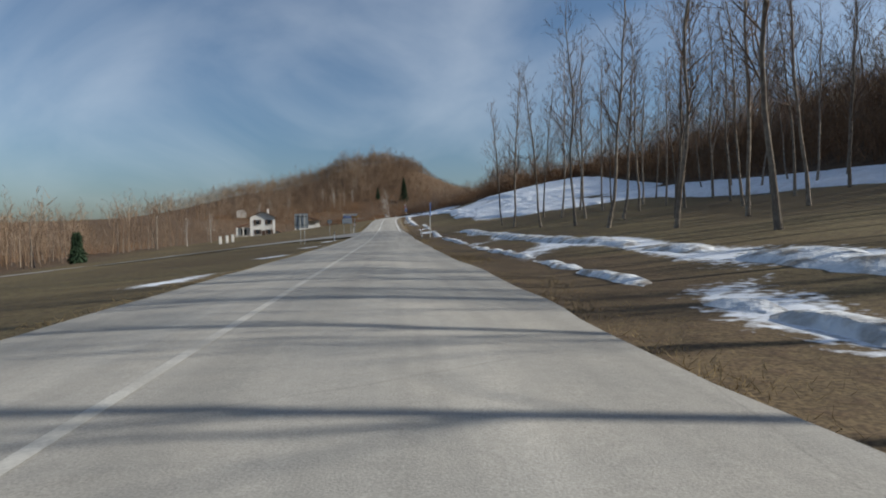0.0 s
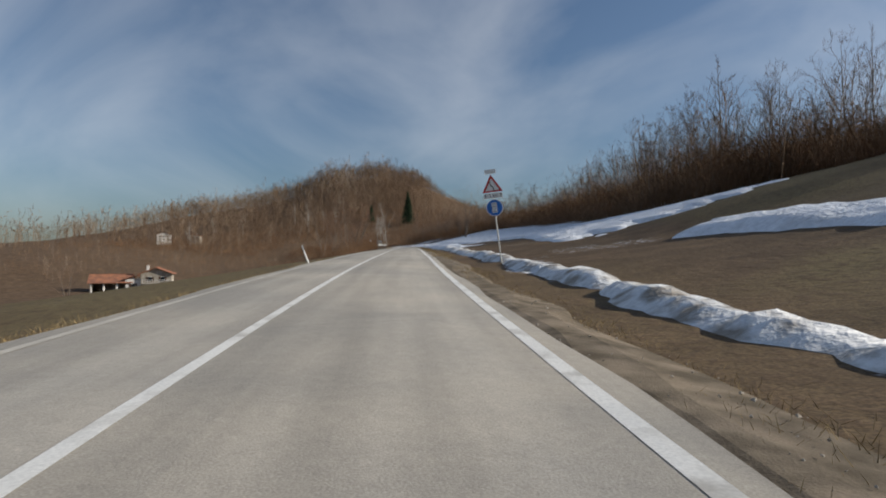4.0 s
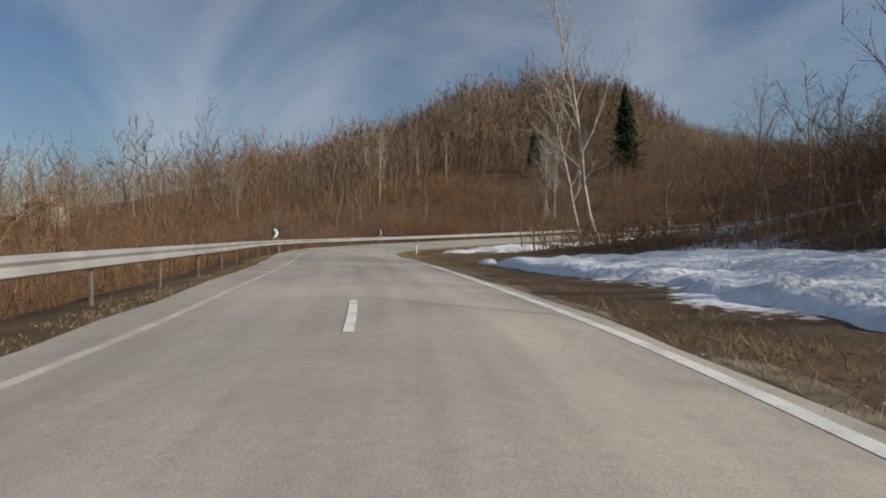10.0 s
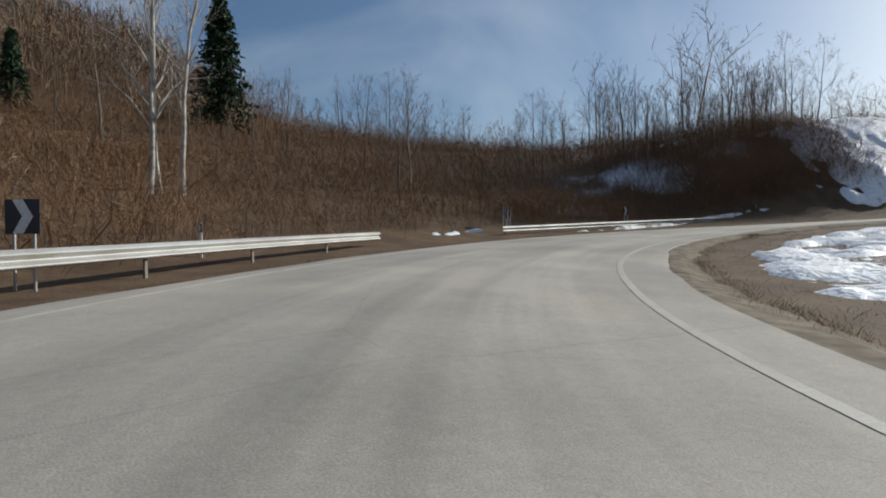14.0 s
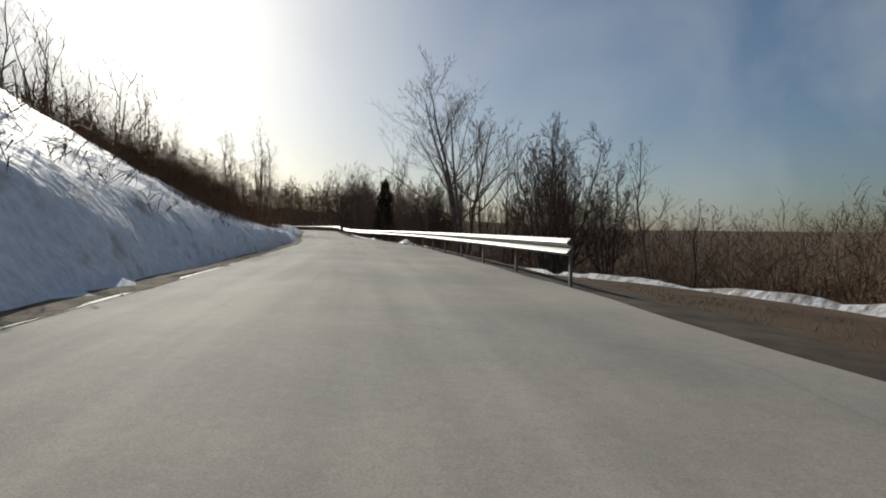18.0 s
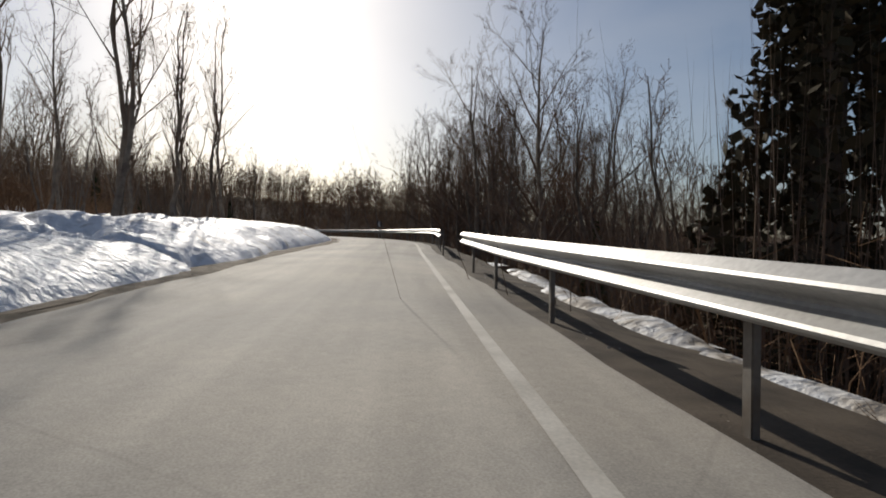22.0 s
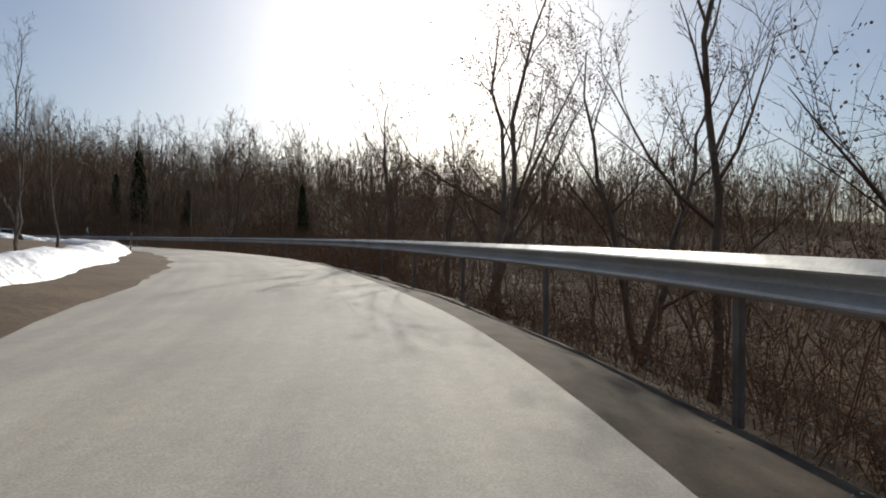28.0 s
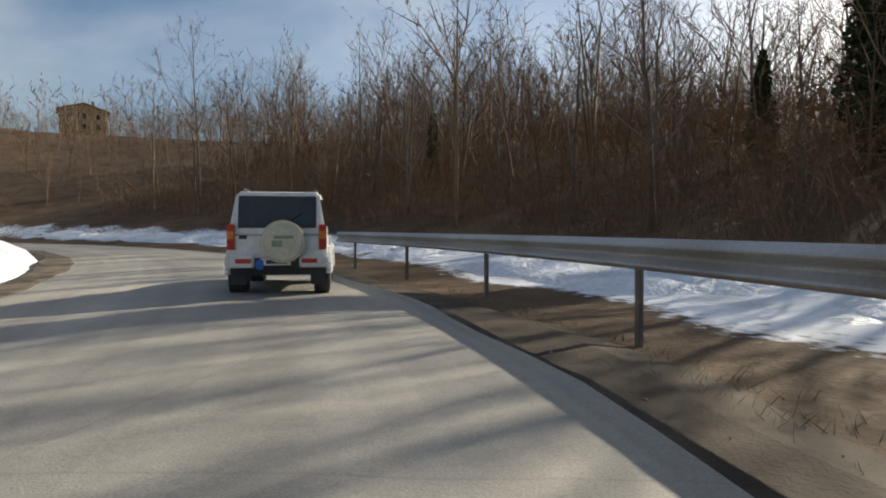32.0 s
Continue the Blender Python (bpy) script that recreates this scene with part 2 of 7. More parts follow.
M_BARK = material("grey_brown_bark", (0.20, 0.165, 0.13), 0.95, (0.12, 0.095, 0.075), 3, 14, 0.8, 0.02, rand=0.25)
M_PALE_BARK = material("pale_bark", (0.50, 0.47, 0.42), 0.9, (0.26, 0.23, 0.20), 2.5, 10, 0.5, 0.02, rand=0.15)
M_TWIG = material("bare_twigs", (0.20, 0.135, 0.095), 0.95, (0.14, 0.10, 0.075), 0.8, 6, 0, rand=0.3)
M_FAR = island_material("far_bare_wood", ((0.085, 0.057, 0.038), (0.165, 0.108, 0.068), (0.235, 0.165, 0.11), (0.33, 0.275, 0.22)))
M_BRUSH = island_material("brown_brush", ((0.105, 0.058, 0.032), (0.18, 0.102, 0.055), (0.255, 0.155, 0.088)), clump=0.16)
M_DRYGRASS = island_material("dry_grass", ((0.16, 0.11, 0.06), (0.30, 0.22, 0.11)), own=0.8)
M_CONIFER = island_material("conifer_needles", ((0.014, 0.028, 0.016), (0.04, 0.062, 0.032)), own=0.8)
M_IVY = island_material("ivy_leaves", ((0.02, 0.035, 0.012), (0.05, 0.07, 0.025)), own=0.8)
M_OLD_IVY = island_material("withered_ivy", ((0.035, 0.032, 0.018), (0.08, 0.06, 0.035)), own=0.8)
M_DRYLEAF = island_material("dry_seed_pods", ((0.13, 0.07, 0.045), (0.25, 0.15, 0.09)), own=0.8)


# ---- the plan: the road's centre line, and heights across it ----
ROAD = [
    (16.4, -118.9, -0.30),
    (4.8, -39.7, 0.00),
    (-1.0, -0.2, 0.00),
    (-12.0, 74.0, 0.69),
    (-23.3, 149.7, 3.69),
    (-27.9, 188.5, 5.08),
    (-32.0, 227.2, 6.14),
    (-36.2, 266.0, 7.07),
    (-40.6, 303.6, 7.96),
    (-46.9, 337.8, 8.82),
    (-56.7, 366.2, 9.33),
    (-62.4, 377.9, 9.42),
    (-68.1, 388.1, 9.44),
    (-73.3, 396.6, 9.46),
    (-77.2, 404.3, 9.49),
    (-79.7, 411.8, 9.54),
    (-80.6, 419.4, 9.60),
    (-80.0, 427.6, 9.70),
    (-77.4, 436.2, 9.87),
    (-72.3, 444.7, 10.16),
    (-64.6, 452.7, 10.59),
    (-54.4, 459.2, 11.12),
    (-42.5, 462.8, 11.69),
    (-30.2, 463.5, 12.22),
    (-18.4, 461.8, 12.65),
    (3.4, 455.5, 13.24),
    (44.9, 444.4, 14.14),
    (77.4, 438.4, 14.88),
    (98.7, 434.3, 15.67),
    (123.3, 429.9, 16.45),
    (147.9, 430.2, 17.02),
    (161.2, 433.4, 17.35),
    (177.9, 441.1, 17.70),
    (195.6, 454.9, 18.07),
    (210.7, 473.6, 18.40),
    (216.3, 488.9, 18.60),
    (217.6, 505.0, 18.80),
    (213.5, 521.0, 19.00),
    (205.0, 535.0, 19.20),
]
EDGE_R, EDGE_L = 3.35, -3.15            # paved edges before the first bend


def spline(points, n):
    p = np.array(points, float)
    p = np.vstack([2 * p[0] - p[1], p, 2 * p[-1] - p[-2]])
    out = []
    for i in range(1, len(p) - 2):
        a, b, c, d = p[i - 1:i + 3]
        for k in range(n):
            t = k / n
            out.append(0.5 * (2 * b + (c - a) * t + (2 * a - 5 * b + 4 * c - d) * t * t + (3 * b - a - 3 * c + d) * t ** 3))
    out.append(p[-2])
    return np.array(out)


LINE = spline(ROAD, 24)
RUN = np.r_[0, np.cumsum(np.hypot(*np.diff(LINE[:, :2], axis=0).T))]
LENGTH = RUN[-1]


def smooth_run(a, reach):
    """The mean of a along the road over a reach of metres on either side."""
    step = np.arange(0, LENGTH, 1.0)
    v = np.interp(step, RUN, a)
    k = int(reach)
    pad = np.r_[np.full(k, v[0]) + (np.arange(-k, 0)) * (v[1] - v[0]), v, np.full(k, v[-1]) + np.arange(1, k + 1) * (v[-1] - v[-2])]
    return step, np.convolve(pad, np.ones(2 * k + 1) / (2 * k + 1), "valid")


STEP, LX = smooth_run(LINE[:, 0], 3)
LY = smooth_run(LINE[:, 1], 3)[1]
LZ = smooth_run(LINE[:, 2], 12)[1]
TX, TY = np.gradient(LX), np.gradient(LY)
TL = np.hypot(TX, TY)
TX, TY = TX / TL, TY / TL
NX, NY = TY, -TX                        # to the right of the road


# the bend is banked: metres of fall per metre to the right
BANK = np.interp(STEP, [455, 520, 600, 650], [0.0, 0.035, 0.035, 0.0])


def along(s, d=0.0, h=0.0):
    """Places at s metres along the road, d metres to its right, h above it (arrays or numbers)."""
    x, y, z = np.interp(s, STEP, LX), np.interp(s, STEP, LY), np.interp(s, STEP, LZ)
    return np.stack([x + np.interp(s, STEP, NX) * d, y + np.interp(s, STEP, NY) * d, z + h - np.interp(s, STEP, BANK) * np.clip(d, -9, 9)], -1)


def heading(s):
    """Degrees by which the road at s is turned from +y to the left."""
    return math.degrees(math.atan2(-float(np.interp(s, STEP, TX)), float(np.interp(s, STEP, TY))))


# heights of the ground above the road at these distances from its centre, by stretches (s, then heights)
ACROSS = np.array([3.3, 4.5, 8, 15, 30, 60, 110, 240])
RIGHT = [
    (0, -0.15, -0.3, -0.1, 0.7, 1.5, 6, 29, 22), (200, -0.15, -0.3, -0.1, 0.6, 2.6, 6.4, 30, 20),
    (250, -0.15, -0.35, -0.3, 0.6, 4.0, 5.8, 28, 14), (300, -0.15, -0.3, 0.1, 1.0, 4.6, 8.5, 24, 8),
    (350, -0.15, -0.1, 0.25, 0.9, 3.6, 10.5, 15, 2), (392, -0.15, -0.1, 0.2, 0.9, 2.9, 11, 13, 2), (440, -0.15, -0.1, 0.2, 1.0, 3.8, 12, 8, -4), (465, -0.15, -0.12, 0.25, 1.0, 4.2, 12, 8, -4),
    (500, -0.12, -0.1, 0.15, 1.0, 5.0, 10, 10, 0), (545, -0.12, -0.2, -0.2, -0.2, 0.8, 3, 2, 0),
    (600, -0.12, -0.2, -0.3, -0.4, -0.8, -2, -4, -6), (640, -0.12, -0.25, -0.4, -0.6, -4, -8, -12, -14), (674, -0.12, -0.3, -0.4, -0.8, -5, -10, -13, -15),
    (698, -0.12, -0.35, -0.9, -2.4, -6, -12, -15, -16), (720, -0.12, -0.5, -2.2, -6, -10, -14, -16, -16), (790, -0.12, -0.5, -2.5, -6, -9, -12, -12, -8),
    (850, -0.12, -0.3, -0.8, -1.5, -0.5, 2, 6, 9), (880, -0.12, -0.25, -0.4, -0.6, 1.0, 5, 10, 14), (905, -0.12, -0.2, -0.1, 0.5, 4, 11, 19, 25), (950, -0.12, -0.1, 0.2, 2, 7, 15, 26, 34)]
LEFT = [
    (0, -0.15, -0.3, -0.5, -0.9, -2.2, -5, -9, -14), (290, -0.15, -0.3, -0.6, -1.3, -3, -6, -10, -14),
    (380, -0.12, -0.16, -0.6, -3.6, -8, -12, -14, -10), (450, -0.12, -0.16, -0.6, -4.0, -8, -11, -12, -9), (535, -0.12, -0.14, -0.5, -3.8, -8, -8, 0, 6),
    (560, -0.12, -0.14, -0.4, -1.0, -0.5, 1, 3, 2), (580, -0.12, -0.14, -0.3, 0.5, 3.5, 6, 8, 8),
    (602, -0.15, -0.2, 0.0, 1.6, 4, 6, 7, 6), (622, -0.15, -0.2, 0.2, 1.7, 3.8, 5, 6, 7),
    (640, -0.12, 0.5, 4.3, 11.2, 13.8, 13, 10, 8), (662, -0.12, 0.5, 4.1, 10.4, 12.4, 11, 10, 8), (692, -0.12, 0.15, 1.8, 5, 7, 9, 9, 8),
    (712, -0.12, 0.1, 0.8, 1.4, 2.2, 4, 8, 14), (800, -0.12, 0.05, 0.4, 0.6, 1.4, 5, 12, 20),
    (870, -0.12, 0.05, 0.5, 1.0, 2.5, 8, 18, 26), (950, -0.12, 0.1, 0.7, 2, 5, 11, 20, 26)]
# rounded hills beyond: x, y, height, reach in x and y
HILLS = ((20, 172, 3.6, 20, 30), (-108, 672, 57, 66, 78), (12, 612, 7, 42, 55), (-250, 655, 22, 52, 80))


def ground_z(x, y):
    """The height of the ground: each near stretch of road gives the height that its own profile has at this distance."""
    x, y = np.atleast_1d(np.asarray(x, float)), np.atleast_1d(np.asarray(y, float))
    near = np.arange(0, len(STEP), 5)
    tabs = []
    for tab in (RIGHT, LEFT):
        t = np.array(tab)
        tabs.append(np.stack([np.interp(STEP[near], t[:, 0], t[:, k]) for k in range(1, 9)], 1))
    out = np.empty(len(x))
    for a in range(0, len(x), 6000):
        dx, dy = x[a:a + 6000, None] - LX[near], y[a:a + 6000, None] - LY[near]
        dist = np.hypot(dx, dy)
        side = dx * NX[near] + dy * NY[near]
        low = dist.min(1, keepdims=True)
        w = np.exp(-(dist - low) / (0.10 * low + 0.9))
        w[w < 1e-4] = 0
        dd = np.clip(dist, ACROSS[0], ACROSS[-1])
        k = np.clip(np.searchsorted(ACROSS, dd, side="right") - 1, 0, 6)
        f = (dd - ACROSS[k]) / (ACROSS[k + 1] - ACROSS[k])
        i = np.broadcast_to(np.arange(len(near)), dd.shape)
        hr = tabs[0][i, k] * (1 - f) + tabs[0][i, k + 1] * f
        hl = tabs[1][i, k] * (1 - f) + tabs[1][i, k + 1] * f
        out[a:a + 6000] = (w * (np.where(side > 0, hr, hl) + LZ[near] - BANK[near] * np.clip(side, -9, 9))).sum(1) / w.sum(1)
        xx, yy = x[a:a + 6000], y[a:a + 6000]
        for hx, hy, hz, rx, ry in HILLS:
            out[a:a + 6000] += hz * np.exp(-((xx - hx) / rx) ** 2 / 2 - ((yy - hy) / ry) ** 2 / 2) * np.clip((low[:, 0] - 9) / 45, 0, 1)
        far = np.clip((low[:, 0] - 300) / 700, 0, 1)
        out[a:a + 6000] += far * (10 + 11 * (np.sin(xx / 310 + 1.0) + np.cos(yy / 270)))
    return out


def road_place(x, y):
    """Distance along the road and to its right for places."""
    near = np.arange(0, len(STEP), 2)
    s, d = np.empty(len(x)), np.empty(len(x))
    for a in range(0, len(x), 6000):
        dx, dy = x[a:a + 6000, None] - LX[near], y[a:a + 6000, None] - LY[near]
        dist = np.hypot(dx, dy)
        i = dist.argmin(1)
        j = np.arange(len(i))
        s[a:a + 6000] = STEP[near[i]]
        d[a:a + 6000] = dist[j, i] * np.sign(dx[j, i] * NX[near[i]] + dy[j, i] * NY[near[i]])
    return s, d


def lumps(x, y, size, seed=0):
    """Smooth noise from 0 to 1 on a grid of that many metres."""
    rs = np.random.RandomState(seed)
    g = rs.rand(256, 256)
    u, v = np.asarray(x) / size, np.asarray(y) / size
    i, j = np.floor(u).astype(int), np.floor(v).astype(int)
    fu, fv = u - i, v - j
    fu, fv = fu * fu * (3 - 2 * fu), fv * fv * (3 - 2 * fv)
    i, j = i % 256, j % 256
    i1, j1 = (i + 1) % 256, (j + 1) % 256
    return (g[i, j] * (1 - fu) + g[i1, j] * fu) * (1 - fv) + (g[i, j1] * (1 - fu) + g[i1, j1] * fu) * fv


def mesh_object(name, verts, faces, mat, parent=None, smooth=False):
    """Links vertices and triangles or quads as one mesh object."""
    me = bpy.data.meshes.new(name)
    verts, faces = np.asarray(verts, np.float32), np.asarray(faces, np.int32)
    k = faces.shape[1]
    me.vertices.add(len(verts))
    me.vertices.foreach_set("co", verts.ravel())
    me.loops.add(faces.size)
    me.loops.foreach_set("vertex_index", faces.ravel())
    me.polygons.add(len(faces))
    me.polygons.foreach_set("loop_start", np.arange(0, faces.size, k, dtype=np.int32))
    me.update(calc_edges=True)
    me.validate()
    if smooth or len(faces) < 60000:
        me.polygons.foreach_set("use_smooth", np.full(len(me.polygons), smooth))
    if mat:
        me.materials.append(mat)
    ob = new(name, me)
    ob.parent = parent
    return ob


def part(name, bm, mat, parent=None, label=""):
    """Links a bmesh as one mesh object under a thing or a part."""
    me = bpy.data.meshes.new(name)
    bm.to_mesh(me)
    bm.free()
    me.materials.append(mat)
    ob = new(name, me)
    ob.parent = parent
    return tagged(ob, label)


def thing(name, m, label, category, group=""):
    ob = tagged(new(name), label, category, group)
    ob.matrix_world = m
    return ob


def box(bm, cx, cy, cz, sx, sy, sz, bevel=0.0, m=None):
    """Adds a box with its centre and size to a bmesh."""
    r = bmesh.ops.create_cube(bm, size=1.0, matrix=(m or Matrix()) @ Matrix.Translation((cx, cy, cz)) @ Matrix.Diagonal((sx, sy, sz, 1)))
    if bevel:
        edges = {e for v in r["verts"] for e in v.link_edges}
        bmesh.ops.bevel(bm, geom=list(edges), offset=bevel, segments=2, affect="EDGES")
    return bm


def rod(bm, a, b, r0, r1=None, n=8):
    """Adds a tapered rod from a to b."""
    a, b = Vector(a), Vector(b)
    m = Matrix.Translation((a + b) / 2) @ (b - a).to_track_quat("Z", "Y").to_matrix().to_4x4()
    bmesh.ops.create_cone(bm, cap_ends=True, segments=n, radius1=r0, radius2=r0 if r1 is None else r1, depth=(b - a).length, matrix=m)
    return bm


def strip(name, s, lanes, mat, thick=0.05, smooth=True):
    """A ribbon along the road: s values, and for each edge (d, h) numbers or arrays."""
    cols = [along(s, np.broadcast_to(d, s.shape), np.broadcast_to(h, s.shape)) for d, h in lanes]
    v = np.stack(cols, 1)
    n, k = v.shape[:2]
    i = np.arange(n - 1)[:, None] * k + np.arange(k - 1)[None]
    f = np.stack([i, i + 1, i + k + 1, i + k], -1).reshape(-1, 4)
    return mesh_object(name, v.reshape(-1, 3), f, mat, smooth=smooth)

# ---- the ground: one sheet to the horizon ----
def snow_cover(s, d, x, y):
    """How much snow lies at a place, 0 to 1."""
    n1, n2 = lumps(x, y, 7, 1), lumps(x, y, 2.6, 2)
    n = 0.6 * n1 + 0.4 * n2
    band = lambda v, a, b, soft: np.clip((v - a) / soft + 0.5, 0, 1) * np.clip((b - v) / soft + 0.5, 0, 1)
    c = np.zeros(len(s))
    add = lambda v: np.maximum(c, v)
    early, mid, late = band(s, -50, 235, 20), band(s, 235, 362, 20), band(s, 345, 478, 6)
    c = add(early * band(d, 5.6, 7.0, 0.7) * (0.2 + 0.8 * n))
    c = add(band(s, -50, 196, 12) * band(d, 8.9, 11.8, 1.2) * (0.3 + 0.9 * n))
    c = add(early * band(d, 40, 58, 5) * (0.75 + 0.4 * n))
    c = add(mid * band(d, 5.2, 6.6, 1.0) * (0.25 + 0.7 * n))
    c = add(band(s, 235, 288, 12) * band(d, 30, 56, 4) * (0.55 + 0.6 * n))
    c = add(band(s, 212, 290, 10) * band(d, 15.5, 34, 3) * (0.25 + 0.65 * n))
    c = add(band(s, 240, 292, 12) * band(d, 20, 31, 3) * (0.75 * n))
    c = add(band(s, 318, 390, 12) * band(d, 16, 33, 3) * (0.75 + 0.4 * n))
    c = add(band(s, 288, 390, 8) * band(d, 8, 16, 2) * (0.42 * (np.abs((d + 0.3 * n1) % 2.1 - 1.0) < 0.28)))
    c = add(late * band(d, 4.7, 10.0, 1) * (0.8 + 0.4 * n))
    c = add(band(s, 386, 478, 8) * band(d, 12.5, 36, 2) * (0.7 + 0.5 * n))
    c = add(band(s, 335, 560, 20) * band(d, 36, 90, 8) * (n * 0.75))
    c = add(band(s, 466, 540, 12) * band(d, 17, 50, 3) * (0.1 + 0.8 * n))
    c = add(band(s, 470, 518, 10) * band(d, 5.0, 17, 2) * (0.1 + 0.85 * n))
    c = add(band(s, 562, 640, 8) * band(d, 6.5, 15, 3) * (0.05 + 0.62 * n))
    c = add(band(s, 604, 645, 10) * band(d, -30, -10, 6) * (n * 0.8))
    c = add(band(s, 641, 712, 3) * band(d, -30, -2.6, 1) * (0.66 + 0.5 * n) * (1 - 0.75 * band(s, 676, 714, 6) * band(d, -40, -7.5, 1.5)))
    c = add(band(s, 706, 1200, 6) * band(d, -40, -2.6, 1) * (0.6 + 0.55 * n))
    c = c * (1 - 0.97 * band(s, 775, 866, 8) * band(d, -15, 1, 2))
    c = add(band(s, 700, 860, 8) * band(d, 4.2, 5.6, 0.6) * (0.1 + 0.75 * n))
    c = add(band(s, 874, 1200, 5) * band(d, 6.0, 13, 1.5) * (0.3 + 0.6 * n))
    c = add(band(s, 116, 205, 6) * band(d, -5.9, -5.1, 0.6) * 0.7)
    return np.clip(c, 0, 1)


def axis(a, b, fine, far):
    core = np.arange(a, b + fine, fine)
    grow = np.cumsum(fine * 1.28 ** np.arange(1, 60))
    grow = grow[grow < far]
    return np.r_[a - grow[::-1], core, core[-1] + grow]


gx, gy = axis(-150, 300, 2.2, 2600), axis(-60, 620, 2.2, 2600)
GX, GY = [a.ravel() for a in np.meshgrid(gx, gy)]
GZ = ground_z(GX, GY)
GS, GD = road_place(GX, GY)
rough_ground = np.clip((np.abs(GD) - 6) / 14, 0, 1)
GZ = GZ + rough_ground * (0.5 * (lumps(GX, GY, 9, 4) - 0.5) + 0.25 * (lumps(GX, GY, 3.5, 5) - 0.5))
# the verge under the ploughed snow of the upper road lies lower
GZ = GZ - 0.95 * np.clip((GS - 641) / 6, 0, 1) * (1 - np.clip((GS - 780) / 5, 0, 1) * np.clip((868 - GS) / 5, 0, 1)) * (GD < 0) * np.clip((12.5 - np.abs(GD)) / 2.5, 0, 1) * np.clip((np.abs(GD) - 1.5) / 2, 0, 1)
cols = len(gx)
gi = (np.arange(len(gy) - 1)[:, None] * cols + np.arange(cols - 1)[None]).ravel()
ground = mesh_object("ground", np.stack([GX, GY, GZ], 1), np.stack([gi, gi + 1, gi + cols + 1, gi + cols], 1), None, smooth=True)
tagged(ground, "brown winter meadow and leaf litter with patches of old snow", "ground", kind="structure")
attr = ground.data.attributes.new("snow", "FLOAT", "POINT")
attr.data.foreach_set("value", snow_cover(GS, GD, GX, GY).astype(np.float32))
attr = ground.data.attributes.new("grass", "FLOAT", "POINT")
attr.data.foreach_set("value", (np.clip((60 - np.abs(GD)) / 20, 0, 1) * np.clip((470 - GS) / 40, 0, 1) * (1 - 0.6 * (GD > 0) * (GD < 8) * (GS < 300)) * (1 - 0.8 * (GD > 0) * (GD < 8) * (GS >= 300)) * (1 - 0.85 * (GS > 285) * (GS < 386) * (GD > 8) * (GD < 17))).astype(np.float32))


def ground_material():
    m = bpy.data.materials.new("winter_ground")
    m.use_nodes = True
    n, l = m.node_tree.nodes, m.node_tree.links
    b = n["Principled BSDF"]
    tc = n.new("ShaderNodeTexCoord")

    def nz(scale, detail=6):
        t = n.new("ShaderNodeTexNoise")
        t.inputs["Scale"].default_value, t.inputs["Detail"].default_value = scale, detail
        l.new(tc.outputs["Object"], t.inputs["Vector"])
        return t

    def ramp(src, a, c, ca=(0, 0, 0, 1), cc=(1, 1, 1, 1)):
        r = n.new("ShaderNodeValToRGB")
        r.color_ramp.elements[0].position, r.color_ramp.elements[1].position = a, c
        r.color_ramp.elements[0].color, r.color_ramp.elements[1].color = ca, cc
        l.new(src, r.inputs[0])
        return r

    def mix(fac, a, c):
        x = n.new("ShaderNodeMixRGB")
        l.new(fac, x.inputs[0])
        for k, v in ((1, a), (2, c)):
            if isinstance(v, tuple):
                x.inputs[k].default_value = (*v, 1)
            else:
                l.new(v, x.inputs[k])
        return x.outputs[0]

    big, mid, fine, grain = nz(0.07), nz(0.6), nz(4.0), nz(22.0, 3)
    at_s, at_g = n.new("ShaderNodeAttribute"), n.new("ShaderNodeAttribute")
    at_s.attribute_name, at_g.attribute_name = "snow", "grass"
    litter = mix(ramp(mid.outputs["Fac"], 0.35, 0.65).outputs[0], (0.105, 0.068, 0.042), (0.19, 0.125, 0.075))
    meadow = mix(ramp(big.outputs["Fac"], 0.4, 0.6).outputs[0], (0.225, 0.178, 0.085), (0.165, 0.122, 0.062))
    meadow = mix(ramp(fine.outputs["Fac"], 0.45, 0.7).outputs[0], meadow, (0.11, 0.075, 0.042))
    soil = mix(at_g.outputs["Fac"], litter, meadow)
    dark = mix(ramp(grain.outputs["Fac"], 0.35, 0.75).outputs[0], soil, (0.06, 0.042, 0.028))
    # snow edge broken up by noise
    add = n.new("ShaderNodeMath")
    add.operation = "MULTIPLY_ADD"
    add.inputs[1].default_value, add.inputs[2].default_value = 0.55, -0.275
    l.new(fine.outputs["Fac"], add.inputs[0])
    tot = n.new("ShaderNodeMath")
    tot.operation = "ADD"
    l.new(add.outputs[0], tot.inputs[0])
    l.new(at_s.outputs["Fac"], tot.inputs[1])
    edge = ramp(tot.outputs[0], 0.44, 0.56)
    snow = mix(ramp(mid.outputs["Fac"], 0.45, 0.8).outputs[0], (0.80, 0.82, 0.85), (0.60, 0.60, 0.60))
    l.new(mix(edge.outputs[0], dark, snow), b.inputs["Base Color"])
    b.inputs["Roughness"].default_value, b.inputs["Specular IOR Level"].default_value = 0.9, 0.12
    bp = n.new("ShaderNodeBump")
    bp.inputs["Strength"].default_value, bp.inputs["Distance"].default_value = 0.6, 0.06
    l.new(fine.outputs["Fac"], bp.inputs["Height"])
    l.new(bp.outputs[0], b.inputs["Normal"])
    return m


ground.data.materials.append(ground_material())

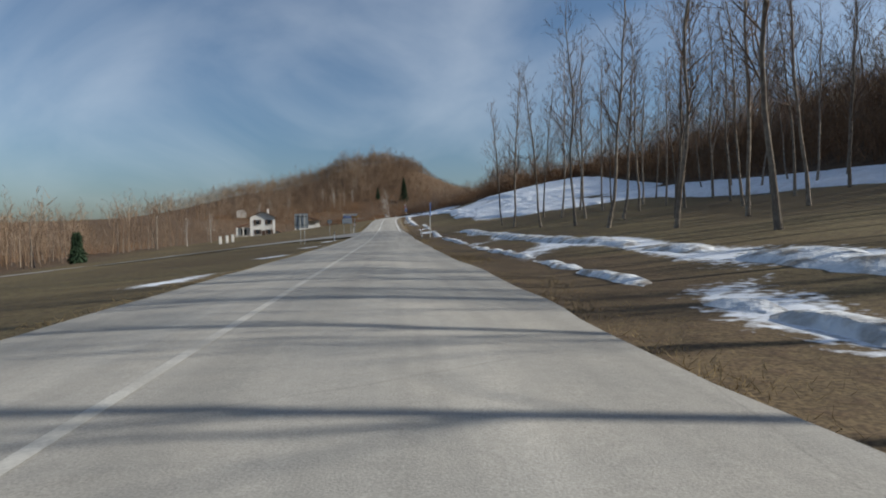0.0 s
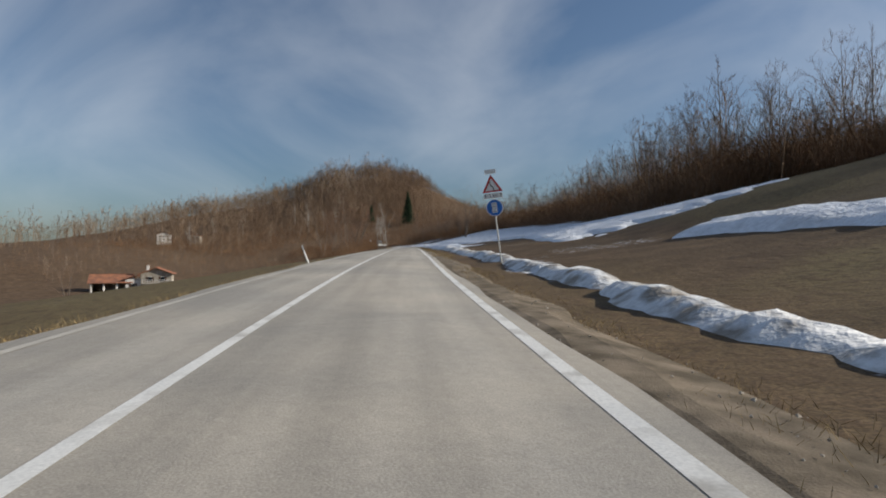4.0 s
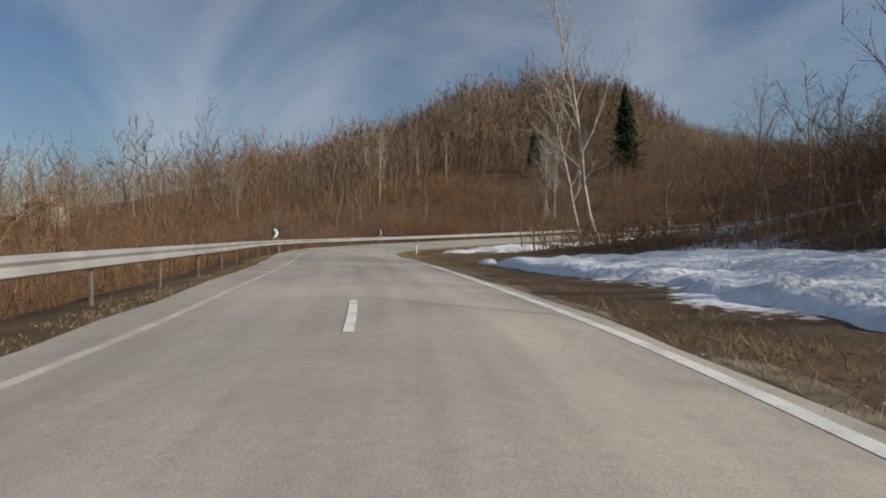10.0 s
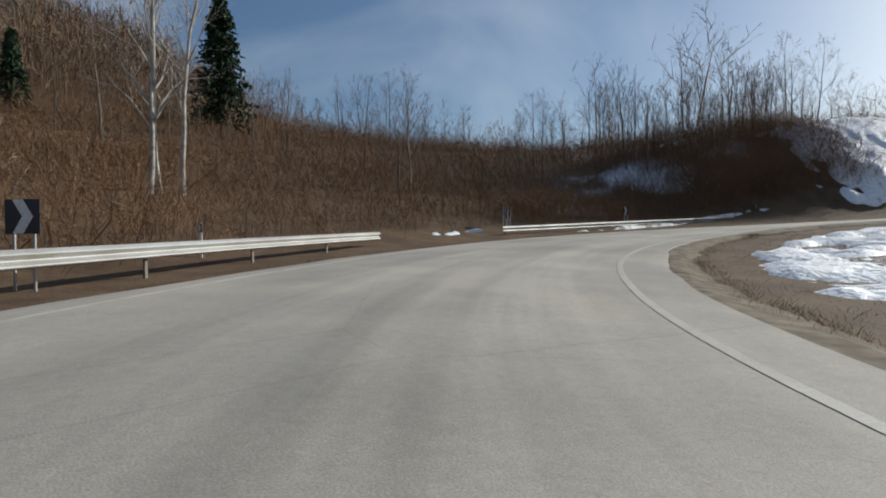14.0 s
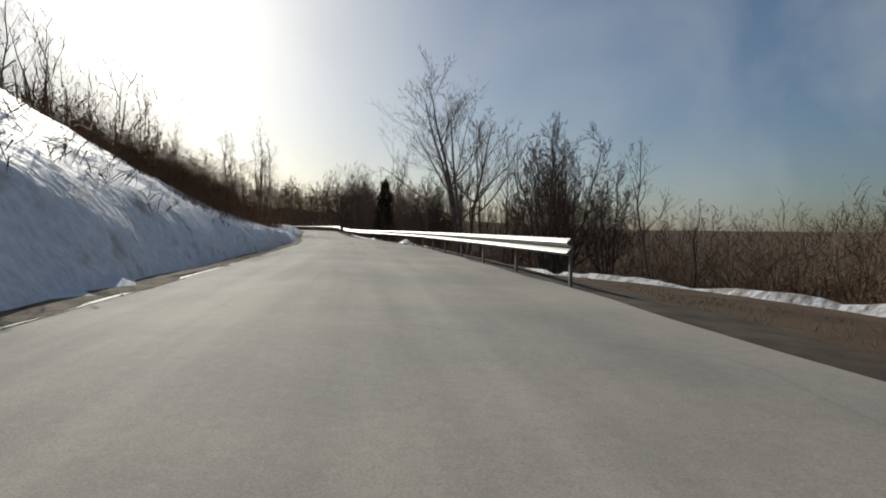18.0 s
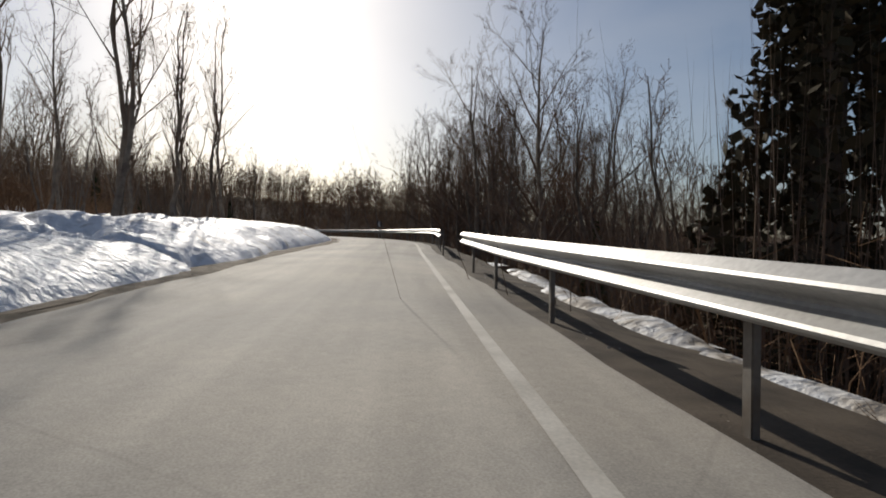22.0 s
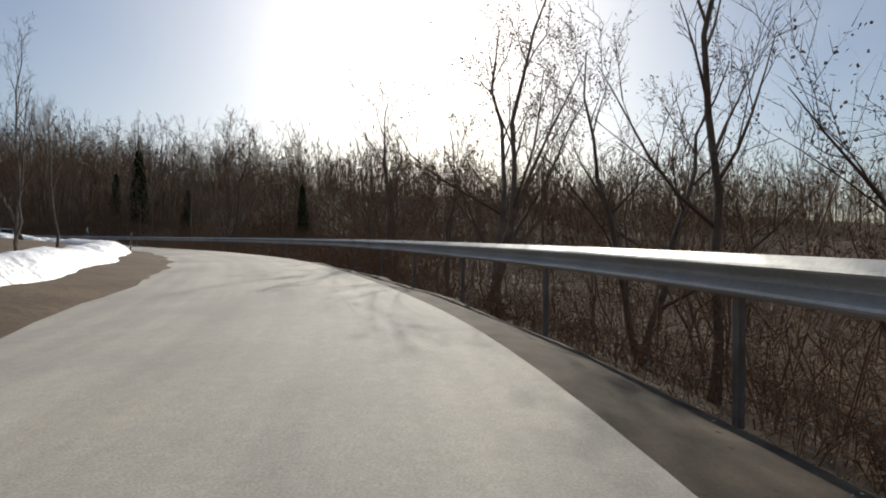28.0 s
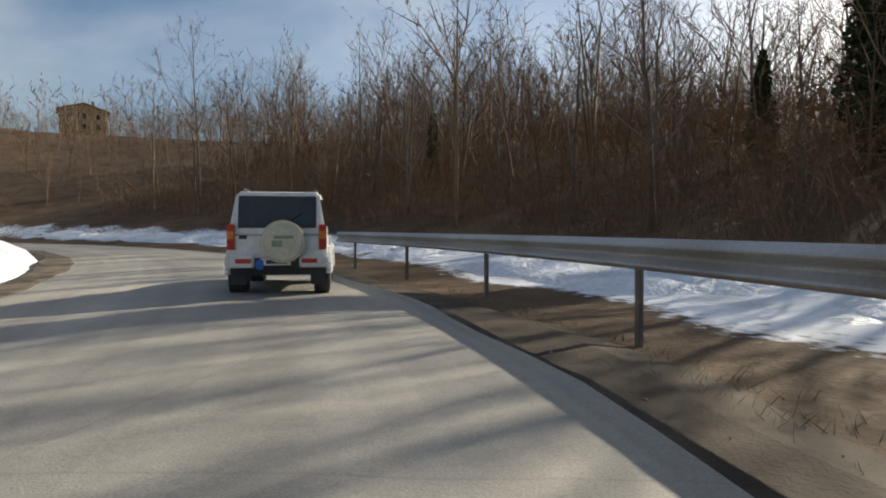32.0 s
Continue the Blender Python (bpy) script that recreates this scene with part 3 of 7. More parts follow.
# ---- the road ----
S = np.arange(0, LENGTH - 1, 1.0)
wide = np.interp(S, [0, 480, 560, 620, 660, 1000], [0, 0, 1.6, 1.6, 0, 0])      # the bend is wider on its outside
right_edge = np.interp(S, [0, 200, 215, 540, 636, 664, 700, 714, 730, 743, 775, 800, 815, 845, 865, 890, 1000], [EDGE_R, EDGE_R, 2.8, 2.8, 2.95, 4.7, 4.8, 4.1, 3.5, 2.95, 2.8, 2.45, 2.1, 2.2, 2.6, 2.9, 3.0])


def inner(s):
    """By how much the pavement is wider on the inside of the bend."""
    return np.interp(s, [530, 556, 584, 612, 640], [0.0, 1.3, 1.8, 0.7, 0.0])


right_edge = right_edge + inner(S)
ragged_r = right_edge + 0.22 * (lumps(S, S * 0, 2.3, 6) - 0.5)
ragged_l = EDGE_L - wide + 0.16 * (lumps(S, S * 0 + 9, 2.3, 7) - 0.5)
road = strip("road", S, [(ragged_r + 0.05, -0.30), (ragged_r, -0.06), (2.4, -0.03), (1.0, 0.01), (0, 0.03), (-1.2, 0.01), (-2.4, -0.03), (ragged_l, -0.06), (ragged_l - 0.05, -0.30)], M_ASPHALT, smooth=False)
for name, v in (("along_road", np.repeat(S, 9)), ("across_road", np.tile(np.array([3.3, 3.2, 2.4, 1.0, 0, -1.2, -2.4, -3.2, -3.3]), len(S)))):
    road.data.attributes.new(name, "FLOAT", "POINT").data.foreach_set("value", v.astype(np.float32))
tagged(road, "pale worn asphalt country road, patched and dusty", "road", kind="structure")


def line(name, a, b, d, width, label, paint=None):
    s = np.arange(a, b + 0.01, 1.0)
    dd = np.broadcast_to(d, s.shape) if np.isscalar(d) else d(s)
    hh = np.interp(dd, [-5, -3.2, -2.4, -1.2, 0, 1.0, 2.4, 2.85], [-0.06, -0.055, -0.03, 0.01, 0.03, 0.01, -0.03, -0.06]) + 0.006
    hh = np.where(dd > 2.4, -0.03 - 0.03 * np.clip((dd - 2.4) / (2.8 + inner(s) - 2.4), 0, 1) + 0.008, hh)
    return tagged(strip(name, s, [(dd + width / 2, hh), (dd - width / 2, hh)], paint or M_PAINT), label, "road marking", kind="structure")


CENTRE = -0.62
line("centre_line", 0, 206, CENTRE - 0.1, 0.11, "solid faded white centre line on the asphalt", M_WORN_PAINT)
line("centre_line", 206, 458, CENTRE, 0.13, "solid worn white centre line on the asphalt")
line("edge_line", 205, 516, 2.43, 0.16, "worn white edge line on the asphalt")
line("edge_line", 516, 545, lambda s: 2.43 + np.interp(s, [515, 545], [0.0, 0.32]), 0.16, "dusty edge line where the bend begins", M_FADED_PAINT)
line("edge_line", 545, 682, lambda s: 2.55 + np.interp(s, [545, 560, 580, 608, 640], [0.2, 0.8, 0.9, 0.45, 0.1]), 0.15, "worn dusty edge line round the bend", M_FADED_PAINT)
line("edge_line", 738, 786, lambda s: 2.1 + 0 * s, 0.13, "thin white edge line beside the guardrail", M_WORN_PAINT)
line("edge_line", 150, 560, lambda s: -2.75 + 0 * s, 0.12, "faded white edge line on the far side", M_WORN_PAINT)
line("edge_line", 560, 700, lambda s: -2.9 - np.interp(s, [560, 620, 660], [1.2, 1.4, 0.2]), 0.12, "faded white edge line on the far side", M_WORN_PAINT)
for k in range(6):
    line("centre_dash", 460 + k * 7.5, 463 + k * 7.5, CENTRE + 0.1, 0.12, "white dash of the broken centre line")

# bare dirt along the foot of the snow banks, and dust and gravel on the right verge
M_DIRT = material("verge_dirt", (0.23, 0.185, 0.135), 0.95, (0.10, 0.08, 0.055), 2.2, 45, 0.5, 0.012)


# a darker brown than the other verge dirt, for the guardrail side
M_DARK_DIRT = material("dark_dirt", (0.115, 0.09, 0.065), 0.9, (0.055, 0.043, 0.032), 1.6, 38, 0.5, 0.014)


def verge(a, b, edges, label, mat=M_DIRT):
    s = np.arange(a, b, 0.7)
    lanes = []
    for k, (d, h) in enumerate(edges):
        w = (lumps(s, 0 * s + k * 7, 1.7, 40 + k) - 0.5) * 0.25 + (lumps(s, 0 * s + k * 5, 5.0, 50 + k) - 0.5) * 0.2
        dip = 0.35 * (np.clip(1 - (s - a) / 4, 0, 1) + np.clip(1 - (b - s) / 4, 0, 1))
        lanes.append((d + (inner(s) if d > 0 else 0) + (np.interp(s, S, right_edge) - 2.95 if a >= 640 and d > 0 else 0) + (w * (1 + 0.9 * (k > 1)) if 0 < k else 0), h - dip + 0.035 * (lumps(s, 0 * s + k * 3, 1.1, 60 + k) - 0.5) * (k > 0)))
    return tagged(strip("verge", s, lanes, mat, smooth=False), label, "verge", kind="structure")


verge(642, LENGTH - 3, [(-2.8, -0.12), (-3.15, -0.045), (-3.45, -0.03), (-3.9, -0.05), (-4.4, -0.3)][::-1], "brown dirt along the foot of the snow bank")
verge(208, 645, [(2.6, -0.14), (2.95, -0.085), (3.35, -0.095), (3.8, -0.2), (4.3, -0.5)], "dusty gravel and dirt beside the edge line")
verge(640, LENGTH - 3, [(2.5, -0.16), (2.9, -0.075), (3.6, -0.1), (4.5, -0.25), (5.3, -0.8)], "dark dirt and grit under the guardrail", M_DARK_DIRT)

# ---- guardrails ----
def guardrail(a, b, d, label, end_a=False, end_b=False, spacing=4.0, rise=(0.0, 0.0)):
    """A W-shaped steel beam on posts; d: the distance from the road's centre, a number or function of s."""
    dist = (lambda s: np.interp(s, d[0], d[1])) if not np.isscalar(d) else (lambda s: 0 * s + d)
    side = 1 if np.mean(dist(np.array([a, b]))) > 0 else -1
    m = Matrix.Translation(along(a, float(dist(np.array([a]))[0]), 0))
    rail = thing("guardrail", m, label, "guardrail", "guardrails along the road")
    s = np.linspace(a, b, max(2, int((b - a) / 1.0)))
    sec = [(-0.03, 0.43), (-0.1, 0.462), (-0.108, 0.48), (-0.095, 0.5), (-0.012, 0.565), (0.0, 0.585), (-0.012, 0.605), (-0.1, 0.662), (-0.108, 0.68), (-0.095, 0.7), (-0.02, 0.765)]
    base = np.array(m.translation)
    up = np.linspace(rise[0], rise[1], len(s))
    rows = [along(s, dist(s) + side * o, h + up) - base for o, h in sec]
    back = [along(s, dist(s) + side * (o + 0.006), h + up) - base for o, h in sec[::-1]]
    v = np.stack(rows + back, 1)
    n, k = v.shape[:2]
    i = np.arange(n - 1)[:, None] * k + np.arange(k)[None]
    j = np.arange(n - 1)[:, None] * k + (np.arange(k)[None] + 1) % k
    f = np.stack([i, j, j + k, i + k], -1).reshape(-1, 4)
    beam = mesh_object("beam", v.reshape(-1, 3), f, M_STEEL, rail)
    bm = bmesh.new()
    box(bm, 0, 0, 0.05, 0.055, 0.10, 1.35, 0.008)
    box(bm, -side * 0.05, 0, 0.60, 0.07, 0.12, 0.22, 0.006)
    post_mesh = None
    for q in np.arange(a + 0.3, b, spacing):
        p = along(q, float(dist(np.array([q]))[0]) + side * 0.09, float(np.interp(q, [a, b], rise))) - base
        if post_mesh is None:
            post = part("post", bm, M_POST, rail)
            post_mesh = post.data
        else:
            post = new("post", post_mesh)
            post.parent = rail
        post.matrix_basis = Matrix.Translation(p) @ pose(0, 0, 0, 0, 0, heading(q))
    for q, yes in ((a, end_a), (b, end_b)):
        if yes:
            bm = bmesh.new()
            rod(bm, (0, 0, 0.42), (0, 0, 0.78), 0.13, None, 14)
            p = along(q, float(dist(np.array([q]))[0]) + side * 0.03, float(np.interp(q, [a, b], rise))) - base
            part("end_cap", bm, M_WHITE, rail, "rounded pale steel end of the beam").matrix_basis = Matrix.Translation(p)
    return rail


guardrail(383, 590.8, ([383, 450, 485, 530, 560, 590.8], [-4.7, -4.9, -5.3, -5.2, -6.0, -7.2]), "long galvanised steel guardrail on the outer side of the bend", True, rise=(0.02, -0.22))
guardrail(601, 642, ([600, 642], [-7.0, -5.2]), "short steel guardrail past the gap in the bend", rise=(-0.2, 0.0))
guardrail(671, 753.2, ([671, 695, 715, 735, 746, 753.2], [4.8, 4.6, 4.0, 3.25, 2.95, 3.05]), "steel guardrail above the wooded slope", rise=(0.12, 0.16))
guardrail(759.4, 905, ([759.4, 772, 800, 850, 905], [2.85, 3.2, 3.7, 4.3, 4.5]), "steel guardrail on the outside of the upper bend", rise=(0.18, 0.2))

# ---- trees ----
def prisms(p0, p1, r0, r1, n=3):
    """Tapered sticks from p0 to p1 as triangles."""
    p0, p1 = np.asarray(p0, float), np.asarray(p1, float)
    r0, r1 = np.broadcast_to(r0, len(p0)), np.broadcast_to(r1, len(p0))
    w = p1 - p0
    w = w / (np.linalg.norm(w, axis=1, keepdims=True) + 1e-9)
    u = np.cross(w, np.where(np.abs(w[:, 2:]) > 0.9, [[1.0, 0, 0]], [[0, 0, 1.0]]))
    u /= np.linalg.norm(u, axis=1, keepdims=True) + 1e-9
    t = np.cross(w, u)
    ang = np.arange(n) * 2 * np.pi / n
    ring = u[:, None] * np.cos(ang)[None, :, None] + t[:, None] * np.sin(ang)[None, :, None]
    v = np.concatenate([p0[:, None] + ring * r0[:, None, None], p1[:, None] + ring * r1[:, None, None]], 1)
    k = np.arange(n)
    q = (k + 1) % n
    f = np.concatenate([np.stack([k, q, q + n], 1), np.stack([k, q + n, k + n], 1)])
    f = (np.arange(len(p0))[:, None, None] * 2 * n + f[None]).reshape(-1, 3)
    return v.reshape(-1, 3), f


def spikes(p0, p1, r0):
    """Sticks that run to a point: three triangles each."""
    p0, p1 = np.asarray(p0, float), np.asarray(p1, float)
    w = p1 - p0
    w = w / (np.linalg.norm(w, axis=1, keepdims=True) + 1e-9)
    u = np.cross(w, np.where(np.abs(w[:, 2:]) > 0.9, [[1.0, 0, 0]], [[0, 0, 1.0]]))
    u /= np.linalg.norm(u, axis=1, keepdims=True) + 1e-9
    t = np.cross(w, u)
    r0 = np.broadcast_to(r0, len(p0))[:, None]
    v = np.stack([p0 + u * r0, p0 + (-0.5 * u + 0.87 * t) * r0, p0 + (-0.5 * u - 0.87 * t) * r0, p1], 1)
    f = np.array([[0, 1, 3], [1, 2, 3], [2, 0, 3]])
    f = (np.arange(len(p0))[:, None, None] * 4 + f[None]).reshape(-1, 3)
    return v.reshape(-1, 3), f


def slivers(p, q, r, rs):
    """The finest twigs: one slim triangle each, turned at random."""
    w = q - p
    u = np.cross(w, rs.randn(len(p), 3))
    u *= (np.broadcast_to(r, len(p)) / (np.linalg.norm(u, axis=1) + 1e-9))[:, None]
    return np.stack([p - u, p + u, q], 1).reshape(-1, 3), np.arange(3 * len(p)).reshape(-1, 3)


def join(parts):
    v, f, o = [], [], 0
    for a, b in parts:
        v.append(a)
        f.append(b + o)
        o += len(a)
    return np.concatenate(v), np.concatenate(f)


def side_dir(rs, axis_dir, angle):
    """Directions that leave axis_dir by an angle, at random round it."""
    w = axis_dir / np.linalg.norm(axis_dir, axis=1, keepdims=True)
    u = np.cross(w, [[0.3, 0.5, 0.8]])
    u /= np.linalg.norm(u, axis=1, keepdims=True)
    t = np.cross(w, u)
    a = rs.rand(len(w)) * 2 * np.pi
    return w * np.cos(angle)[:, None] + (u * np.cos(a)[:, None] + t * np.sin(a)[:, None]) * np.sin(angle)[:, None]


def grow_tree(seed, height, girth, first=0.3, limbs=16, reach=0.38, lift=0.75, twigs=5, lean=0.03, stems=1, fan=0.12):
    """A bare tree: its trunk, and its limbs with branches and twigs, as two meshes' worth of triangles."""
    rs = np.random.RandomState(seed)
    trunk, crown = [], []
    for st in range(stems):
        n = 9
        wob = np.cumsum(rs.randn(n + 1, 2) * lean * height / n, 0)
        out = rs.randn(2) * (fan * height if stems > 1 else 0.02 * height)
        zz = np.linspace(0, 1, n + 1)
        pts = np.c_[wob + out * zz[:, None] ** 1.3, zz * height * (1 - 0.55 * st / stems)]
        pts[:, :2] -= pts[0, :2] - rs.randn(2) * (0.15 if stems > 1 else 0)
        rr = girth * (1 - zz) ** 0.75 + 0.012
        rr[0] *= 1.35
        trunk.append(prisms(pts[:-1], pts[1:], rr[:-1], rr[1:], 7))
        m = max(4, limbs // stems)
        at = first + (0.97 - first) * (np.arange(m) + rs.rand(m)) / m
        base = np.stack([np.interp(at, zz, pts[:, k]) for k in range(3)], 1)
        size = height * reach * (1.12 - at) ** 0.7 * (0.6 + 0.7 * rs.rand(m))
        az = rs.rand(m) * 2 * np.pi + np.arange(m) * 2.4
        up = lift * (0.6 + 0.7 * rs.rand(m))
        d = np.stack([np.cos(az), np.sin(az), up], 1)
        d /= np.linalg.norm(d, axis=1, keepdims=True)
        lr = np.interp(at, zz, rr) * 0.5
        p = base
        nodes, dirs, sizes, rads = [], [], [], []
        k_seg = 4
        for k in range(k_seg):
            d = d + rs.randn(m, 3) * 0.16 + np.array([0, 0, 0.12])
            d /= np.linalg.norm(d, axis=1, keepdims=True)
            q = p + d * (size / k_seg)[:, None]
            a, b = lr * (1 - k / (k_seg + 0.3)), lr * (1 - (k + 1) / (k_seg + 0.3))
            crown.append(prisms(p, q, a, b, 4 if k == 0 else 3))
            for r in range(2):
                f = rs.rand(m, 1)
                nodes.append(p * (1 - f) + q * f)
                dirs.append(d)
                sizes.append(size * (0.45 - 0.07 * k) * (0.5 + rs.rand(m)))
                rads.append(np.maximum(b * 0.6, 0.011))
            p = q
        nodes, dirs, sizes, rads = np.concatenate(nodes), np.concatenate(dirs), np.concatenate(sizes), np.concatenate(rads)
        bd = side_dir(rs, dirs, 0.5 + 0.5 * rs.rand(len(nodes))) + np.array([0, 0, 0.22])
        bd /= np.linalg.norm(bd, axis=1, keepdims=True)
        mid = nodes + bd * sizes[:, None] * 0.5
        bd2 = bd + rs.randn(len(nodes), 3) * 0.22 + np.array([0, 0, 0.1])
        tip = mid + bd2 * sizes[:, None] * 0.5
        crown.append(prisms(nodes, mid, rads, rads * 0.7, 3))
        crown.append(spikes(mid, tip, rads * 0.7))
        for r in range(twigs):
            f = 0.2 + 0.8 * rs.rand(len(nodes), 1)
            b = np.where(f < 0.5, nodes + (mid - nodes) * f * 2, mid + (tip - mid) * (f * 2 - 1))
            td = side_dir(rs, bd, 0.4 + 0.6 * rs.rand(len(nodes))) + np.array([0, 0, 0.15])
            crown.append(spikes(b, b + td * (sizes * (0.25 + 0.35 * rs.rand(len(nodes))))[:, None], np.maximum(rads * 0.45, 0.008)))
    return join(trunk), join(crown)


def grow_broad(seed, height, girth, first=0.22, limbs=9, angle=0.75, reach=0.42, subs=5, twigs=7, lean=0.03, stems=1, fan=0.1, fine=1.0):
    """A bare tree whose trunk divides into rising limbs, those into branches and twigs, round a full crown."""
    rs = np.random.RandomState(seed)
    trunk, crown = [], []
    for st in range(stems):
        n = 8
        h = height * (1 - 0.35 * rs.rand() * (st > 0))
        zz = np.linspace(0, 1, n + 1)
        wob = np.cumsum(rs.randn(n + 1, 2) * lean * h / n, 0)
        out = rs.randn(2) * (fan * h if stems > 1 else 0.03 * h)
        pts = np.c_[wob + out * zz[:, None] ** 1.2, zz * h * 0.86]
        pts[:, :2] -= pts[0, :2] - rs.randn(2) * (0.16 if stems > 1 else 0)
        rr = girth * (1 - 0.95 * zz) ** 0.9 + 0.008
        rr[0] *= 1.35
        trunk.append(prisms(pts[:-1], pts[1:], rr[:-1], rr[1:], 7))
        m = max(4, limbs // stems)
        at = first + (0.97 - first) * ((np.arange(m) + rs.rand(m)) / m) ** 0.85
        p = np.stack([np.interp(at, zz, pts[:, k]) for k in range(3)], 1)
        az = rs.rand() * 6.28 + np.arange(m) * 2.4 + rs.randn(m) * 0.35
        tilt = angle * (1.2 - 0.75 * at) * (0.7 + 0.6 * rs.rand(m))
        d = np.stack([np.cos(az) * np.sin(tilt), np.sin(az) * np.sin(tilt), np.cos(tilt)], 1)
        size = h * reach * (1.2 - at) ** 0.8 * (0.75 + 0.5 * rs.rand(m))
        r = np.interp(at, zz, rr) * 0.6
        for level, (seg, kids) in enumerate(((4, subs), (3, 4), (1, twigs))):
            line_p, line_d = [p], []
            for k in range(seg):
                d = d + rs.randn(len(d), 3) * (0.13 + 0.04 * level) + np.array([0, 0, 0.13])
                d /= np.linalg.norm(d, axis=1, keepdims=True)
                q = p + d * (size / seg)[:, None]
                a, b = r * (1 - 0.85 * k / seg), r * (1 - 0.85 * (k + 1) / seg)
                crown.append(spikes(p, q, a) if k == seg - 1 and level else prisms(p, q, a, b, 4 if level == 0 else 3))
                line_p.append(q)
                line_d.append(d)
                p = q
            line_p, line_d = np.stack(line_p, 1), np.stack(line_d, 1)
            f = 0.22 + 0.76 * (np.arange(kids)[None] + rs.rand(len(d), kids)) / kids
            i = np.minimum((f * seg).astype(int), seg - 1)
            row = np.arange(len(d))[:, None]
            u = (f * seg - i)[..., None]
            p = (line_p[row, i] * (1 - u) + line_p[row, i + 1] * u).reshape(-1, 3)
            way = line_d[row, i].reshape(-1, 3)
            d = side_dir(rs, way, 0.45 + 0.5 * rs.rand(len(p))) + np.array([0, 0, 0.14])
            d /= np.linalg.norm(d, axis=1, keepdims=True)
            size = ((size[:, None] * (0.68 - 0.3 * f)).ravel()) * (0.6 + 0.7 * rs.rand(len(p)))
            r = np.maximum((r[:, None] * (1 - 0.7 * f)).ravel() * 0.5, 0.007 * fine)
        crown.append(slivers(p, p + d * (size * 0.9)[:, None], 0.0065 * fine, rs))
    return join(trunk), join(crown)


def tree_kind(name, label, seed, bark, twig_mat, extra=None, grow=None, **kw):
    """One tree of its kind, below the ground; the others are copies of it."""
    t, c = (grow or grow_tree)(seed, **kw)
    ob = thing(name, pose(0, 0, -400), label, "tree", "bare trees")
    mesh_object("trunk", *t, bark, ob, True)
    mesh_object("crown", *c, twig_mat, ob)
    if extra:
        extra(ob, t, c, np.random.RandomState(seed))
    return ob


def leaflets(points, size, rs):
    """Small folded leaves or pods at points: two triangles each."""
    n = len(points)
    a, b = rs.randn(n, 3), rs.randn(n, 3)
    a /= np.linalg.norm(a, axis=1, keepdims=True)
    b /= np.linalg.norm(b, axis=1, keepdims=True)
    z = size * (0.6 + 0.8 * rs.rand(n, 1))
    v = np.stack([points, points + a * z, points + (a + b) * z * 0.8, points + b * z * 0.7], 1)
    f = np.array([[0, 1, 2], [0, 2, 3]])
    return v.reshape(-1, 3), (np.arange(n)[:, None, None] * 4 + f[None]).reshape(-1, 3)


def with_pods(ob, t, c, rs):
    tips = c[0][rs.choice(len(c[0]), 1000)]
    tips = tips[tips[:, 2] > 0.35 * c[0][:, 2].max()]
    cl = (tips[:, None] + rs.randn(len(tips), 3, 3) * 0.12).reshape(-1, 3)
    mesh_object("dry_foliage", *leaflets(cl, 0.045, rs), M_DRYLEAF, ob)


def with_ivy(ob, t, c, rs):
    h = t[0][:, 2].max() * 0.72
    z = rs.rand(4200) ** 0.9 * h
    trunk_xy = np.stack([np.interp(z, t[0][::7, 2][np.argsort(t[0][::7, 2])], t[0][::7, k][np.argsort(t[0][::7, 2])]) for k in (0, 1)], 1)
    a, r = rs.rand(4200) * 6.28, (0.25 + 0.75 * rs.rand(4200)) * (0.85 * (1 - z / h) ** 0.7 + 0.08) * (0.7 + 0.6 * lumps(z, z * 0, 0.8, 3))
    mesh_object("ivy", *leaflets(np.c_[trunk_xy[:, 0] + np.cos(a) * r, trunk_xy[:, 1] + np.sin(a) * r, z], 0.16, rs), M_IVY, ob)


M_POPLAR = material("poplar_bark", (0.27, 0.225, 0.175), 0.95, (0.15, 0.12, 0.095), 3, 14, 0.8, 0.02, rand=0.3)
POPLARS = [tree_kind("poplar_tree", "tall bare poplar with a straight slim grey trunk", 10 + k, M_POPLAR, M_TWIG, height=17 + k, girth=0.10, first=0.26, limbs=26, reach=0.25, lift=1.3, twigs=5, lean=0.06) for k in range(4)]
BROADS = [tree_kind("broadleaf_tree", "bare broadleaf tree with a spreading crown", 30 + k, M_BARK, M_TWIG, grow=grow_broad, height=11 + 1.5 * k, girth=0.16, first=0.14, limbs=13, angle=0.95, reach=0.46, subs=5, twigs=8, lean=0.05, stems=1 + k % 2, fan=0.08) for k in range(4)]
SLIMS = [tree_kind("slim_tree", "slim bare young tree at the roadside", 50 + k, M_BARK, M_TWIG, grow=grow_broad, height=9 + 1.3 * k, girth=0.085, first=0.24, limbs=11, angle=0.6, reach=0.27, subs=4, twigs=5, lean=0.11) for k in range(5)]
MULTIS = [tree_kind("coppiced_tree", "bare many-stemmed hazel with upright rods", 70 + k, M_BARK, M_TWIG, grow=grow_broad, height=7 + k, girth=0.06, first=0.2, limbs=36, angle=0.55, reach=0.28, subs=3, twigs=4, lean=0.07, stems=6, fan=0.14) for k in range(2)]
LOCUSTS = [tree_kind("locust_tree", "locust tree hung with clusters of dry pods", 80 + k, M_BARK, M_TWIG, with_pods, grow=grow_broad, height=9 + k, girth=0.10, first=0.14, limbs=14, angle=0.85, reach=0.4, subs=4, twigs=5, lean=0.1, stems=2, fan=0.14) for k in range(3)]
IVIES = [tree_kind("ivy_tree", "bare tree whose trunk is wrapped in dark ivy", 90 + k, M_BARK, M_TWIG, with_ivy, grow=grow_broad, height=10 + k, girth=0.16, first=0.34, limbs=10, angle=0.8, reach=0.32, subs=4, twigs=6, lean=0.04) for k in range(2)]
